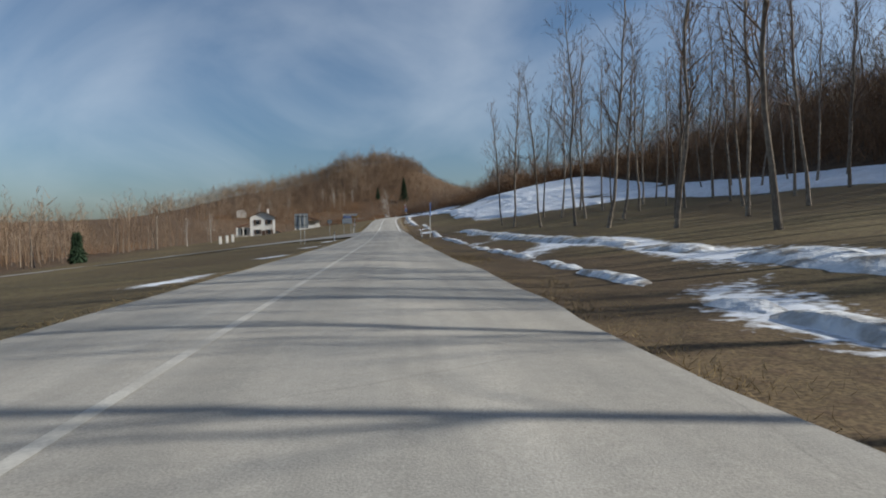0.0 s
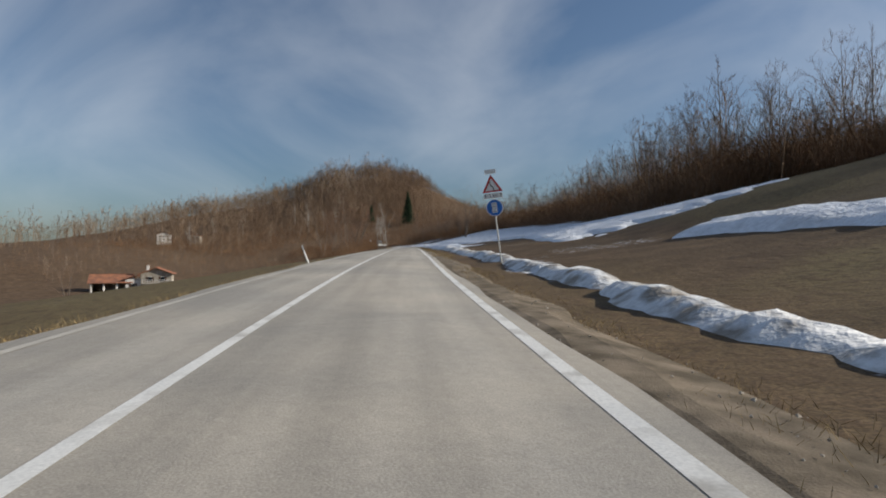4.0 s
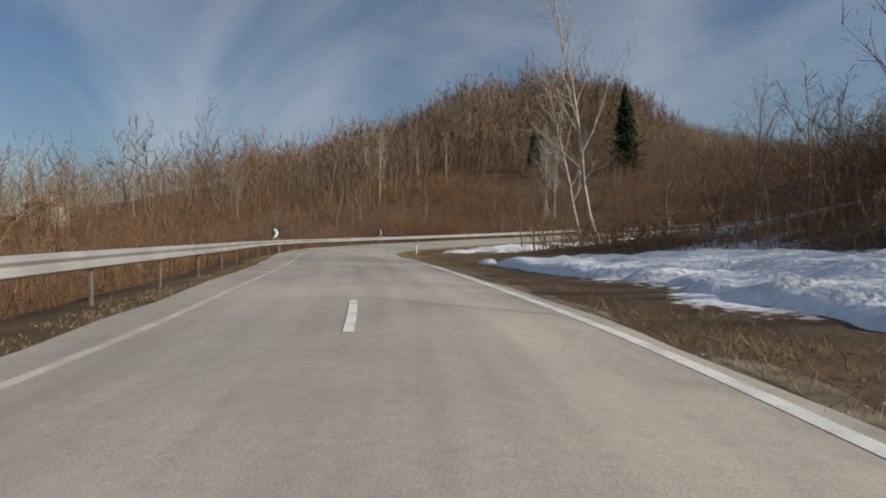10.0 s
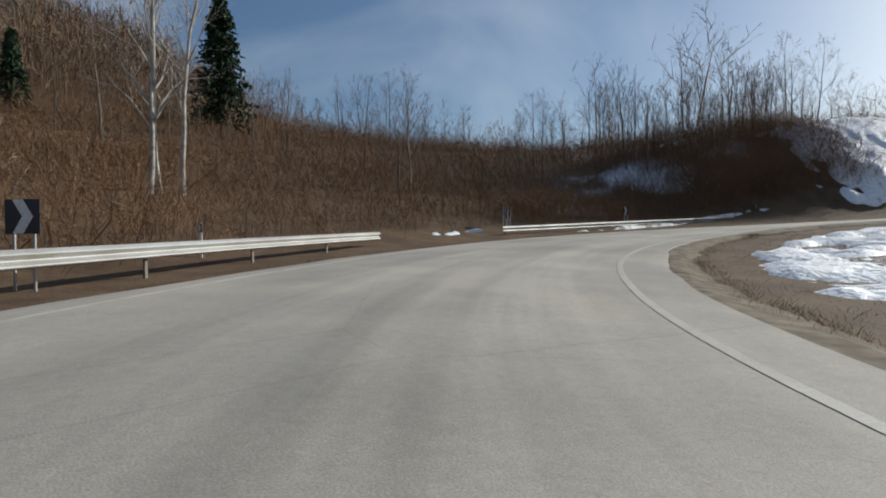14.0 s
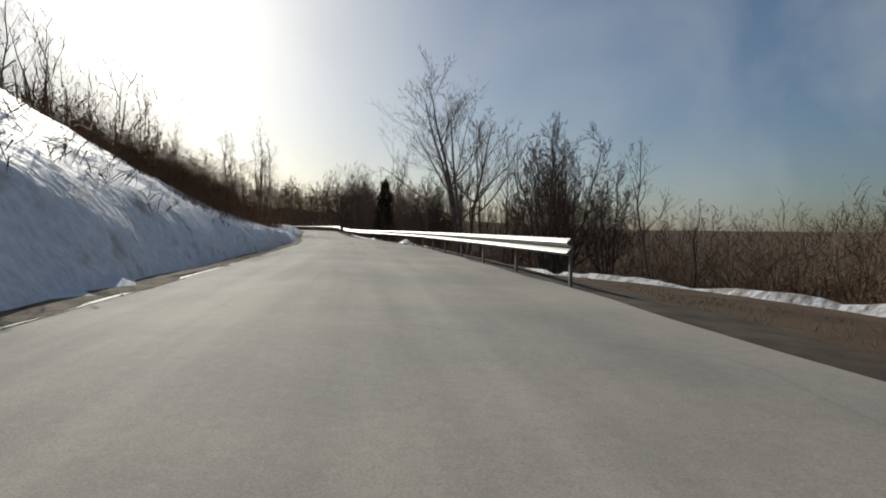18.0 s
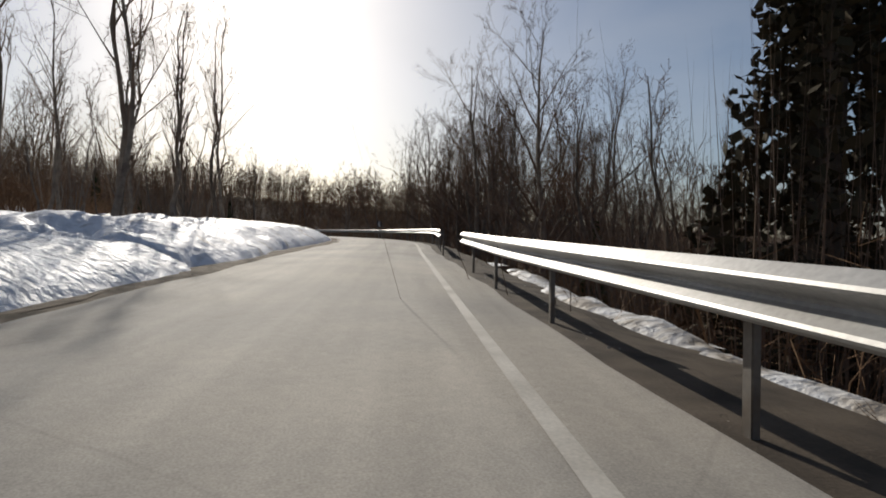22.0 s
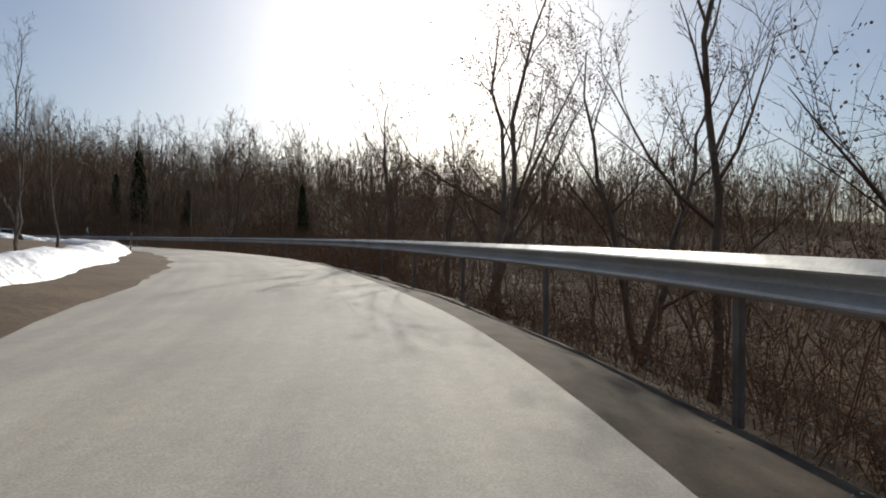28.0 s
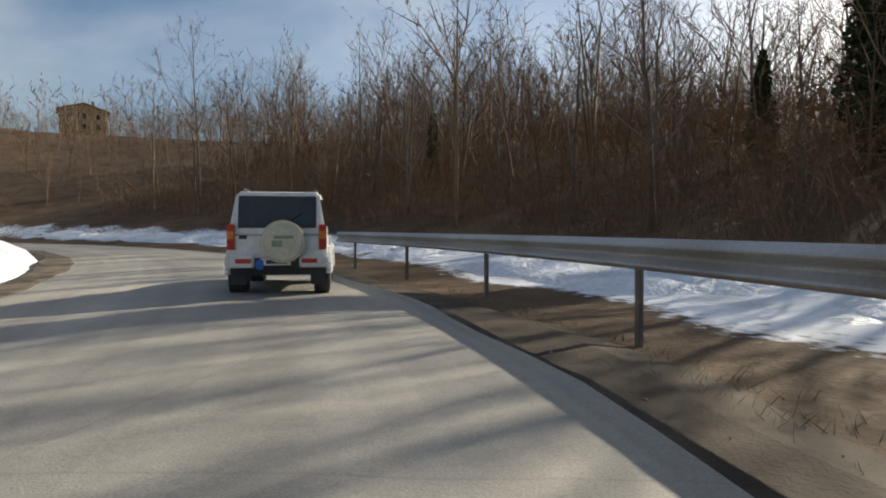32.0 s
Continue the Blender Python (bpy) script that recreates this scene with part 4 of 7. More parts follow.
BIRCHES = [tree_kind("pale_birch_tree", "bare birch with a pale trunk and ascending limbs", 95 + k, M_PALE_BARK, M_PALE_BARK, grow=grow_broad, height=14 + 2 * k, girth=0.13, first=0.2, limbs=15, angle=0.6, reach=0.3, subs=4, twigs=5, lean=0.05) for k in range(2)]
BUSHES = [tree_kind("wide_coppiced_tree", "wide bare many-stemmed tree fanning out over the guardrail", 110 + k, M_BARK, M_TWIG, grow=grow_broad, height=9 + k, girth=0.05, first=0.12, limbs=88, angle=0.7, reach=0.3, subs=4, twigs=7, lean=0.07, stems=11, fan=0.22, fine=1.3) for k in range(2)]
FORKED = [tree_kind("forked_tree", "large bare tree forking low into several upright stems", 160 + k, M_BARK, M_TWIG, grow=grow_broad, height=14.5, girth=0.15, first=0.16, limbs=36, angle=0.95, reach=0.42, subs=5, twigs=7, lean=0.05, stems=4, fan=0.15, fine=1.3) for k in range(2)]
ROUNDS = [tree_kind("round_crowned_tree", "bare roadside tree with many stems and a rounded twiggy crown", 165 + k, M_BARK, M_TWIG, grow=grow_broad, height=10 + k, girth=0.1, first=0.14, limbs=44, angle=0.85, reach=0.36, subs=5, twigs=7, lean=0.06, stems=5, fan=0.13, fine=1.6) for k in range(2)]
GROVES = [tree_kind(("woodland_tree", "hillside_tree")[k % 2], "bare grey-brown woodland tree with a twiggy crown", 130 + k, M_BARK, M_TWIG, grow=grow_broad, height=10 + k, girth=0.11, first=0.18 + 0.06 * (k % 3), limbs=8, angle=0.6 + 0.15 * (k % 3), reach=0.38, subs=4, twigs=5, lean=0.06, fine=1.6) for k in range(6)]


def plant(kinds, x, y, rs, size=(0.85, 1.2), sink=0.1, z=None):
    ob = kinds[rs.randint(len(kinds))]
    g = float(ground_z(x, y)[0]) if z is None else z
    made = copy_thing(ob, pose(x, y, g - sink, rs.randn() * 2, rs.randn() * 2, rs.rand() * 360))
    k = size[0] + (size[1] - size[0]) * rs.rand()
    made.scale = (k, k, k)
    return made


def plant_road(kinds, s, d, rs, size=(0.85, 1.2)):
    p = along(s, d)
    return plant(kinds, float(p[0]), float(p[1]), rs, size)


tr = np.random.RandomState(5)
# poplar plantation on the right of the first straight
for r in range(7):
    for c in range(9):
        plant_road(POPLARS, 122 + c * 9.5 + tr.randn() * 0.7 + r * 1.5, 16 + r * 5.5 + tr.randn() * 0.6, tr, (0.9, 1.1))
# trees left of the road where the guardrail begins
for s, d, k in ((371, -9.5, 1.05), (377, -11, 0.95), (368, -12.5, 0.9), (386, -8.6, 0.95), (360, -10, 0.7), (394, -12, 0.85), (379, -9, 1.1), (383, -11, 1.1), (390, -9.8, 0.95), (374, -13, 1.15)):
    plant_road(LOCUSTS, s, d, tr, (k, k))
for s, d, k in ((430, -14, 0.8), (446, -13, 0.75), (474, -14, 0.5), (487, -13, 0.55), (498, -14, 0.5), (452, -18, 0.9)):
    plant_road(BROADS, s, d, tr, (k, k))
# right of the road before the bend
for s, d, k in ((466, 23.5, 1.15), (466, 59, 0.9), (470, 47, 0.8), (493, 21, 0.5), (498, 19, 0.48), (503, 24, 0.55)):
    plant_road(BROADS, s, d, tr, (k, k))
for s, d, k in ((591, -21, 1.25), (591.6, -20.2, 1.15), (590.4, -20.6, 1.05), (572, -95, 1.1), (585, -101, 1.2), (565, -90, 1.0), (555, -80, 1.0)):
    plant_road(BIRCHES, s, d, tr, (k, k))
for s, d, k in ((546, 16, 0.75), (550, 19, 0.7), (548, 13.5, 0.8), (540, 20, 0.7), (556, 11, 0.8), (561, 12, 0.7)):
    plant_road(SLIMS, s, d, tr, (k, k))
for s, d, k in ((549, 31, 0.9), (553, 36, 1.0), (545, 40, 0.9), (538, 36, 0.8), (556, 28, 0.7)):
    plant_road(BROADS, s, d, tr, (k, k))
plant_road(BROADS, 606, -21, tr, (0.75, 0.75))
plant_road(BROADS, 603.5, -18.5, tr, (0.6, 0.6))
for s, d, k in ((482, 27, 0.8), (488, 32, 0.9), (494, 26, 0.75), (499, 34, 0.95), (505, 29, 0.85), (511, 36, 0.95), (516, 27, 0.75), (522, 33, 0.9), (478, 38, 1.0), (490, 44, 1.05), (503, 46, 1.1), (516, 46, 1.05)):
    plant_road(ROUNDS, s, d, tr, (k, k))
# two birches inside the bend that lean over the road
for s, d, k, lean in ((536, 18, 1.4, 11), (541, 17.5, 1.15, 9)):
    tall = plant_road(BIRCHES, s, d, tr, (k, k))
    tall.matrix_basis = Matrix.Translation(tall.location) @ Matrix.Rotation(math.radians(lean), 4, (0.41, -0.91, 0)) @ pose(0, 0, 0, 0, 0, 70 * k) @ Matrix.Scale(k, 4)
# the edge of the slope right of the upper road
plant_road(FORKED[:1], 700, 8.1, tr, (1.05, 1.05))
plant_road(SLIMS, 701.2, 9.6, tr, (1.1, 1.1))
plant_road(SLIMS, 698.5, 10.2, tr, (0.75, 0.75))
for s, d, k in ((696.5, 12.6, 1.15), (699.5, 14.5, 1.2), (702, 16.5, 1.2), (705, 13, 0.8), (707, 18, 1.0), (700, 18.5, 1.1)):
    plant_road(ROUNDS, s, d, tr, (k, k))
for s, d, k in ((693, 18, 0.95), (692, 20, 0.8), (688, 24, 0.6), (683, 27, 0.6)):
    plant_road(SLIMS, s, d, tr, (k, k))
for s, d in ((718, 9.5), (721, 10.8), (724.5, 9.2), (728, 10.5)):
    plant_road(BUSHES, s, d, tr, (1.2, 1.35))
for s, d in ((712, 11), (729, 12)):
    plant_road(MULTIS, s, d, tr, (0.6, 0.8))
for s, d in ((748.5, 7.6), (751, 8.6), (744.5, 10), (748, 10.5), (754, 8)):
    plant_road(MULTIS, s, d, tr, (0.85, 1.0))
for s, d in ((752, 11), (762, 9.5)):
    plant_road(IVIES, s, d, tr, (0.75, 0.85))
for s, d, k in ((735.5, 8.4, 1.15), (737, 9.2, 1.0), (732.5, 9.6, 1.05), (739, 11, 0.9), (741, 12, 1.0)):
    plant_road(SLIMS, s, d, tr, (k, k))
for k in range(60):
    s = 747 + 57 * tr.rand()
    plant_road([SLIMS, SLIMS, BROADS, LOCUSTS][tr.randint(4)], s, 6.2 + 10 * tr.rand() ** 1.4, tr, (0.8, 1.1))
for k in range(24):
    plant_road([SLIMS, SLIMS, BROADS][k % 3], 772 + 22 * (k + tr.rand()) / 24, 6.4 + 8 * tr.rand(), tr, (1.05, 1.45))
for s, d, k in ((815, 9.4, 1.1), (822, 10.5, 1.1), (835, 10, 0.95), (827.5, 8.6, 1.4), (831, 10, 1.3), (839, 9, 1.15), (844, 10.5, 1.0), (865, 8.4, 1.35), (869, 10.5, 1.1)):
    plant_road(LOCUSTS, s, d, tr, (k, k))
for s, d, k in ((805, 8, 1.3), (807.5, 9.2, 1.2), (810, 8.6, 1.35), (812.5, 10, 1.2), (803, 10, 1.2), (800.5, 8.6, 1.3), (817, 8.2, 1.1)):
    plant_road(SLIMS, s, d, tr, (k, k))
for k in range(18):
    plant_road([BROADS, MULTIS][k % 2], 872 + 66 * (k + tr.rand()) / 18, 15 + 17 * tr.rand(), tr, (0.6, 0.95))
plant_road(IVIES, 901, 28, tr, (1.9, 1.9))
for s, d in ((872, 22), (893, 24), (908, 33), (925, 30)):
    plant_road(IVIES, s, d, tr, (0.8, 1.2))
for k in range(10):
    plant_road([SLIMS, LOCUSTS][tr.randint(2)], 812 + 36 * tr.rand(), 8.5 + 9 * tr.rand(), tr, (0.5, 0.75))
# thin trees on top of the cut bank and on the snowy left side of the upper road
for k in range(22):
    plant_road([SLIMS, MULTIS, SLIMS][tr.randint(3)], 676 + 34 * (k + tr.rand()) / 22, -15 - 8 * tr.rand(), tr, (0.65, 0.95))
for k in range(52):
    plant_road([SLIMS, MULTIS, SLIMS][tr.randint(3)], 706 + 90 * tr.rand(), -9 - 15 * tr.rand() ** 1.3, tr, (0.7, 1.1))
for s, d in ((826, -6.2), (829, -7), (833, -6.6), (824, -8)):
    plant_road(SLIMS, s, d, tr, (0.45, 0.6))
for s, d in ((852, -9), (858, -10)):
    plant_road(LOCUSTS, s, d, tr, (0.8, 0.9))


for s, d, k in ((757, -8.5, 1.2), (760, -9.5, 1.3), (764, -9, 1.15), (768, -10.5, 1.3), (772, -9, 1.1), (753, -10, 1.1), (748, -9.5, 1.0)):
    plant_road(SLIMS, s, d, tr, (k, k))
for x, y in ((-121, 499), (-114, 506), (-108, 511), (-124, 508)):
    plant(BIRCHES, x, y, tr, (0.95, 1.15))
# the front rows of the woods
for a, b, d0, d1, n, lo, hi in ((536, 598, -16, -46, 34, 0.2, 0.36), (598, 622, -48, -82, 24, 0.6, 0.95), (598, 622, -14, -40, 14, 0.3, 0.42), (626, 643, -12, -27, 40, 0.5, 0.85), (545, 600, -46, -80, 22, 0.5, 0.75), (130, 290, -56, -84, 26, 0.6, 0.95), (330, 470, 39, 62, 44, 0.7, 1.05), (335, 400, 38, 60, 34, 0.95, 1.4), (600, 632, -20, -60, 26, 0.5, 0.8), (476, 528, 19, 34, 20, 0.4, 0.65), (466, 524, 34, 58, 40, 0.75, 1.05), (852, 886, 17, 44, 14, 0.45, 0.8), (886, 945, 15, 44, 40, 0.75, 1.3), (846, 930, -16, -40, 26, 0.8, 1.2), (640, 700, -22, -36, 16, 0.5, 0.8)):
    for k in range(n):
        plant_road(GROVES, a + (b - a) * (k + tr.rand()) / n, d0 + (d1 - d0) * tr.rand(), tr, (lo, hi))


def conifer(seed, x, y, height):
    rs = np.random.RandomState(seed)
    ob = thing("conifer_tree", pose(x, y, float(ground_z(x, y)[0]) - 0.2), "dark evergreen spruce standing out of the bare wood", "tree", "evergreen trees")
    mesh_object("trunk", *prisms([[0, 0, 0]], [[0, 0, height]], 0.28, 0.03, 8), M_BARK, ob)
    n = 620
    z = height * (0.12 + 0.88 * rs.rand(n) ** 0.85)
    reach = 0.27 * height * (1.03 - z / height) * (0.65 + 0.5 * rs.rand(n))
    a = rs.rand(n) * 6.283
    tip = np.c_[np.cos(a) * reach, np.sin(a) * reach, z - reach * 0.25]
    k = 10
    f = rs.rand(n, k, 1)
    base = np.c_[0 * z, 0 * z, z]
    p = (base[:, None] * (1 - f) + tip[:, None] * f).reshape(-1, 3)
    q = p + rs.randn(len(p), 3) * 0.32 + np.array([0, 0, -0.22])
    mesh_object("needles", *spikes(p, q, 0.2), M_CONIFER, ob)
    return ob


p = along(607.7, -63)
conifer(3, float(p[0]), float(p[1]), 22)
for k, (s, d, h) in enumerate(((600, -80, 11),)):
    p = along(s, d)
    conifer(20 + k, float(p[0]), float(p[1]), h)

def ivy_stump(s, d, height):
    """A broken trunk, two stubs at its head, all wrapped in a mantle of ivy."""
    rs = np.random.RandomState(77)
    p = along(s, d)
    ob = thing("ivy_covered_stump", pose(float(p[0]), float(p[1]), float(ground_z(p[0], p[1])[0]) - 0.2), "broken dead trunk mantled in dark ivy from foot to head", "tree", "bare trees")
    knots = np.array([[0, 0, 0], [0.1, 0.1, height * 0.3], [-0.1, 0.2, height * 0.62], [-0.35, 0.2, height * 0.92]])
    mesh_object("trunk", *prisms(knots[:-1], knots[1:], np.array([0.5, 0.42, 0.36]), np.array([0.42, 0.36, 0.28]), 8), M_BARK, ob, True)
    for dx, dy, up in ((-0.75, 0.0, 1.0), (0.45, -0.2, 0.95)):
        a = knots[-1]
        stub = np.array([a, a + [dx * 0.5, dy, up * 0.5], a + [dx, dy, up]])
        mesh_object("stub", *prisms(stub[:-1], stub[1:], np.array([0.2, 0.17]), np.array([0.17, 0.14]), 7), M_BARK, ob, True)
    n = 7000
    z = rs.rand(n) ** 0.85 * height * 0.97
    a = rs.rand(n) * 6.283
    f = z / height
    r = (0.45 + 2.1 * (1 - f) ** 1.1) * (0.55 + 0.5 * rs.rand(n)) * (0.45 + 1.1 * lumps(a * 1.2, z, 1.1, 3))
    cx, cy = np.interp(z, knots[:, 2], knots[:, 0]), np.interp(z, knots[:, 2], knots[:, 1])
    mesh_object("ivy", *leaflets(np.c_[cx + np.cos(a) * r, cy + np.sin(a) * r, z], 0.2, rs), M_OLD_IVY, ob)
    b = np.c_[rs.randn(700, 2) * 1.7, 0 * np.arange(700)]
    tip = b * [1.25, 1.25, 1] + np.c_[rs.randn(700, 2) * 0.5, height * (0.2 + 0.55 * rs.rand(700))]
    mesh_object("undergrowth", *slivers(b, tip, 0.02, rs), M_TWIG, ob)
    return ob


def leaning_pole(s, d, height):
    p = along(s, d)
    ob = thing("wooden_pole", pose(float(p[0]), float(p[1]), float(ground_z(p[0], p[1])[0]) - 0.3, 0, 0, 0), "old bare wooden pole with a thin leaning stay", "pole")
    bm = bmesh.new()
    rod(bm, (0, 0, 0), (0.1, 0, height), 0.05, 0.042, 9)
    part("shaft", bm, M_BARK, ob)
    bm = bmesh.new()
    rod(bm, (0.55, 0.1, 0), (0.1, 0.03, height * 0.7), 0.022, 0.018, 7)
    part("stay", bm, M_BARK, ob)
    return ob


ivy_stump(746, 8.6, 11.2)
leaning_pole(700, 5.6, 4.6)

# ---- woods and brush, too many to count ----
wr = np.random.RandomState(11)
CX, CY = wr.uniform(-330, 420, 90000), wr.uniform(-60, 760, 90000)
CS, CD = road_place(CX, CY)


def chance(s, d):
    """How thick the wood stands at a place."""
    a = np.abs(d)
    left, right = d < 0, d > 0
    w = np.zeros(len(s))
    w = np.where(right & (s < 330) & (d > 62), 1.0, w)
    w = np.where(right & (s >= 330) & (s < 470) & (d > 38), 0.9, w)
    w = np.where(right & (s >= 470) & (s < 530) & (d > 24), np.where(d > 45, 0.9, 0.6), w)
    w = np.where(left & (s > 395) & (s < 535) & (a > 14) & ((s > 445) | (a < 30)), 0.55, w)
    w = np.where(left & (s >= 535) & (s < 640) & (a > 11), 1.0, w)
    w = np.where(left & (s >= 594) & (s < 624) & (a < 45), 0.35 * w, w)
    w = np.where(left & (s >= 640) & (s < 700) & (a > 24), 0.8, w)
    w = np.where(left & (s >= 700) & (s < 820) & (a > 22), 0.8, w)
    w = np.where(left & (s >= 820) & (a > 26), 0.9, w)
    w = np.where(right & (s > 700) & (s < 845) & (d > 15), 0.7, w)
    w = np.where(right & (s > 636) & (s <= 700) & (d > 42), 0.7, w)
    w = np.where(right & (s >= 845) & (d > 17), 1.0, w)
    w = np.where(left & (s < 395) & (a > 58) & ((s < 300) | (a > 100)), 0.9, w)
    return w * np.clip(1.45 - a / 200, 0.15, 1)


keep = wr.rand(len(CX)) < chance(CS, CD) * 0.38
WX, WY, WS, WD = CX[keep], CY[keep], CS[keep], CD[keep]
WZ = ground_z(WX, WY) - 0.15


def crown_shape(seed, limbs, subs, twigs, wide):
    """A bare tree of unit height in few triangles: trunk, bent limbs, branches and twigs round a full crown."""
    rs = np.random.RandomState(seed)
    bend = rs.randn(3) * np.array([0.04, 0.04, 0])
    foot, mid, top = np.zeros((1, 3)), np.array([[0, 0, 0.45]]) + bend, np.array([[0, 0, 0.9]]) + 2 * bend
    parts = [prisms(foot, mid, 0.0085, 0.006), spikes(mid, top, 0.006)]
    at = 0.14 + 0.72 * (np.arange(limbs) + rs.rand(limbs)) / limbs
    p = np.c_[bend[0] * at * 2, bend[1] * at * 2, at]
    az = np.arange(limbs) * 2.4 + rs.rand(limbs)
    tilt = (1.05 - 0.7 * at) * (0.6 + 0.6 * rs.rand(limbs)) * rs.uniform(0.75, 1.15)
    size = 0.46 * (1.15 - at) ** 0.8 * (0.7 + 0.6 * rs.rand(limbs))
    d = np.stack([np.cos(az) * np.sin(tilt), np.sin(az) * np.sin(tilt), np.cos(tilt)], 1)
    knee = p + d * (size * 0.5)[:, None]
    d2 = d + rs.randn(limbs, 3) * 0.15 + np.array([0, 0, 0.2])
    tip = knee + d2 * (size * 0.55)[:, None]
    parts += [spikes(knee, p, 0.0036), spikes(knee, tip, 0.0028)]
    for kids, long, thick in ((subs, 0.5, wide * 1.5), (twigs, 0.42, wide)):
        f = 0.2 + 0.8 * (np.arange(kids)[None] + rs.rand(len(p), kids)) / kids
        u = f[..., None]
        base = np.where(u < 0.5, p[:, None] + (knee - p)[:, None] * u * 2, knee[:, None] + (tip - knee)[:, None] * (u * 2 - 1)).reshape(-1, 3)
        way = np.repeat((tip - p) / np.linalg.norm(tip - p, axis=1, keepdims=True), kids, 0)
        size = np.repeat(size, kids) * long * (0.6 + 0.8 * rs.rand(len(base))) * (1.1 - 0.5 * f.ravel())
        way = side_dir(rs, way, 0.5 + 0.6 * rs.rand(len(base))) + np.array([0, 0, 0.2])
        p, tip = base, base + way * size[:, None]
        knee = (p + tip) / 2 + rs.randn(len(p), 3) * (size * 0.07)[:, None]
        parts.append(slivers(p, tip, thick, rs))
    return join(parts)


def tones(ob, values):
    ob.data.attributes.new("tone", "FLOAT", "POINT").data.foreach_set("value", values.astype(np.float32))
    return ob


def wood(name, x, y, z, rs, tall, shapes, mat, label, scale=1.0, width=(0.85, 1.3), vary=0.75):
    """Bare trees far off, joined: turned and scaled copies of a few crown shapes, each with a tone of its own."""
    n = len(x)
    h = (tall[0] + (tall[1] - tall[0]) * rs.rand(n)) * (0.6 + 0.5 * lumps(x, y, 21, 8) + 0.5 * lumps(x, y, 6, 9)) * (1 - 0.4 * vary + vary * rs.rand(n) ** 2.6) * scale
    turn, broad, kind = rs.rand(n) * 6.283, h * (width[0] + (width[1] - width[0]) * rs.rand(n)), rs.randint(len(shapes), size=n)
    tone = np.clip(0.5 * rs.rand(n) ** 1.6 + 0.4 * (lumps(x, y, 38, 15) - 0.4), 0, 0.62)
    parts, tint = [], []
    for k, (v, f) in enumerate(shapes):
        i = np.flatnonzero(kind == k)
        c, s = np.cos(turn[i])[:, None], np.sin(turn[i])[:, None]
        b = broad[i][:, None]
        w = np.stack([x[i][:, None] + (v[:, 0] * c - v[:, 1] * s) * b, y[i][:, None] + (v[:, 0] * s + v[:, 1] * c) * b, z[i][:, None] + v[:, 2] * h[i][:, None]], -1)
        parts.append((w.reshape(-1, 3), (np.arange(len(i))[:, None, None] * len(v) + f[None]).reshape(-1, 3)))
        tint.append(np.repeat(tone[i], len(v)))
    return tones(tagged(mesh_object(name, *join(parts), mat), label, "woods", kind="stuff"), np.concatenate(tint))


NEAR_SHAPES = [crown_shape(300 + k, 7, 5, 3, 0.0017) for k in range(8)]
FAR_SHAPES = [crown_shape(330 + k, 5, 4, 2, 0.0042) for k in range(8)]
low = (WD < 0) & (WS > 330) & (WS < 548) & (np.abs(WD) < 130)
far = ~low & (np.abs(WD) > 95) & (np.abs(WD) < 150) & (wr.rand(len(WD)) < 0.6)
near = ~low & (np.abs(WD) <= 95)
NS, ND, NX_, NY_ = WS[near], WD[near], WX[near], WY[near]
rise = np.ones(len(NS))
rise[(ND < 0) & (ND > -52) & (NS > 535) & (NS < 585)] = 0.4
rise[(ND < 0) & (ND > -95) & (NS >= 585) & (NS < 625)] = 0.24
rise[(ND < 0) & (ND > -52) & (NS >= 625) & (NS < 640)] = 0.85
rise[(ND > 0) & (NS > 330) & (NS < 470)] = 0.85
rise[(ND > 0) & (NS >= 470) & (NS < 530)] = np.where(ND[(ND > 0) & (NS >= 470) & (NS < 530)] > 32, 1.0, 0.6)
rise[(ND < -40) & (NS >= 615) & (NS < 700)] = 0.4
rise[(ND > 0) & (NS >= 842) & (NS < 890)] = 0.6
rise[(NX_ > 150) & (NX_ < 243) & (NY_ > 520)] = 0.5
wood("young_wood", WX[low], WY[low], WZ[low], wr, (2.2, 4.8), NEAR_SHAPES, M_FAR, "young bare trees on the slope below the road", vary=0.35)
wood("bare_wood", WX[near], WY[near], WZ[near], wr, (7, 12.5), NEAR_SHAPES, M_FAR, "bare brown winter wood behind the roadside trees", rise)
# the hills beyond
HX, HY = np.random.RandomState(21).normal(-108, 68, 3600), np.random.RandomState(22).normal(640, 65, 3600)
HX, HY = np.r_[HX, np.random.RandomState(25).normal(12, 40, 900)], np.r_[HY, np.random.RandomState(26).normal(610, 38, 900)]
HX, HY = np.r_[HX, np.random.RandomState(27).normal(-250, 50, 900)], np.r_[HY, np.random.RandomState(28).normal(640, 60, 900)]
HS, HD = road_place(HX, HY)
hill = (np.abs(HD) > 80) & (HY > 500)
EX, EY = np.random.RandomState(23).uniform(240, 500, 2600), np.random.RandomState(24).uniform(330, 680, 2600)
ED = np.abs(road_place(EX, EY)[1])
east = (ED > 95) & (ED < 270)
FX, FY = np.r_[WX[far], HX[hill], EX[east]], np.r_[WY[far], HY[hill], EY[east]]
low_wood = 1 - 0.7 * np.clip((FX + 75) / 30, 0, 1) * np.clip((70 - FX) / 20, 0, 1) * (FY > 480)
wood("hillside_wood", FX, FY, ground_z(FX, FY) - 0.2, wr, (8, 14), FAR_SHAPES, M_FAR, "bare brown winter wood covering the hillsides", low_wood, vary=0.4)


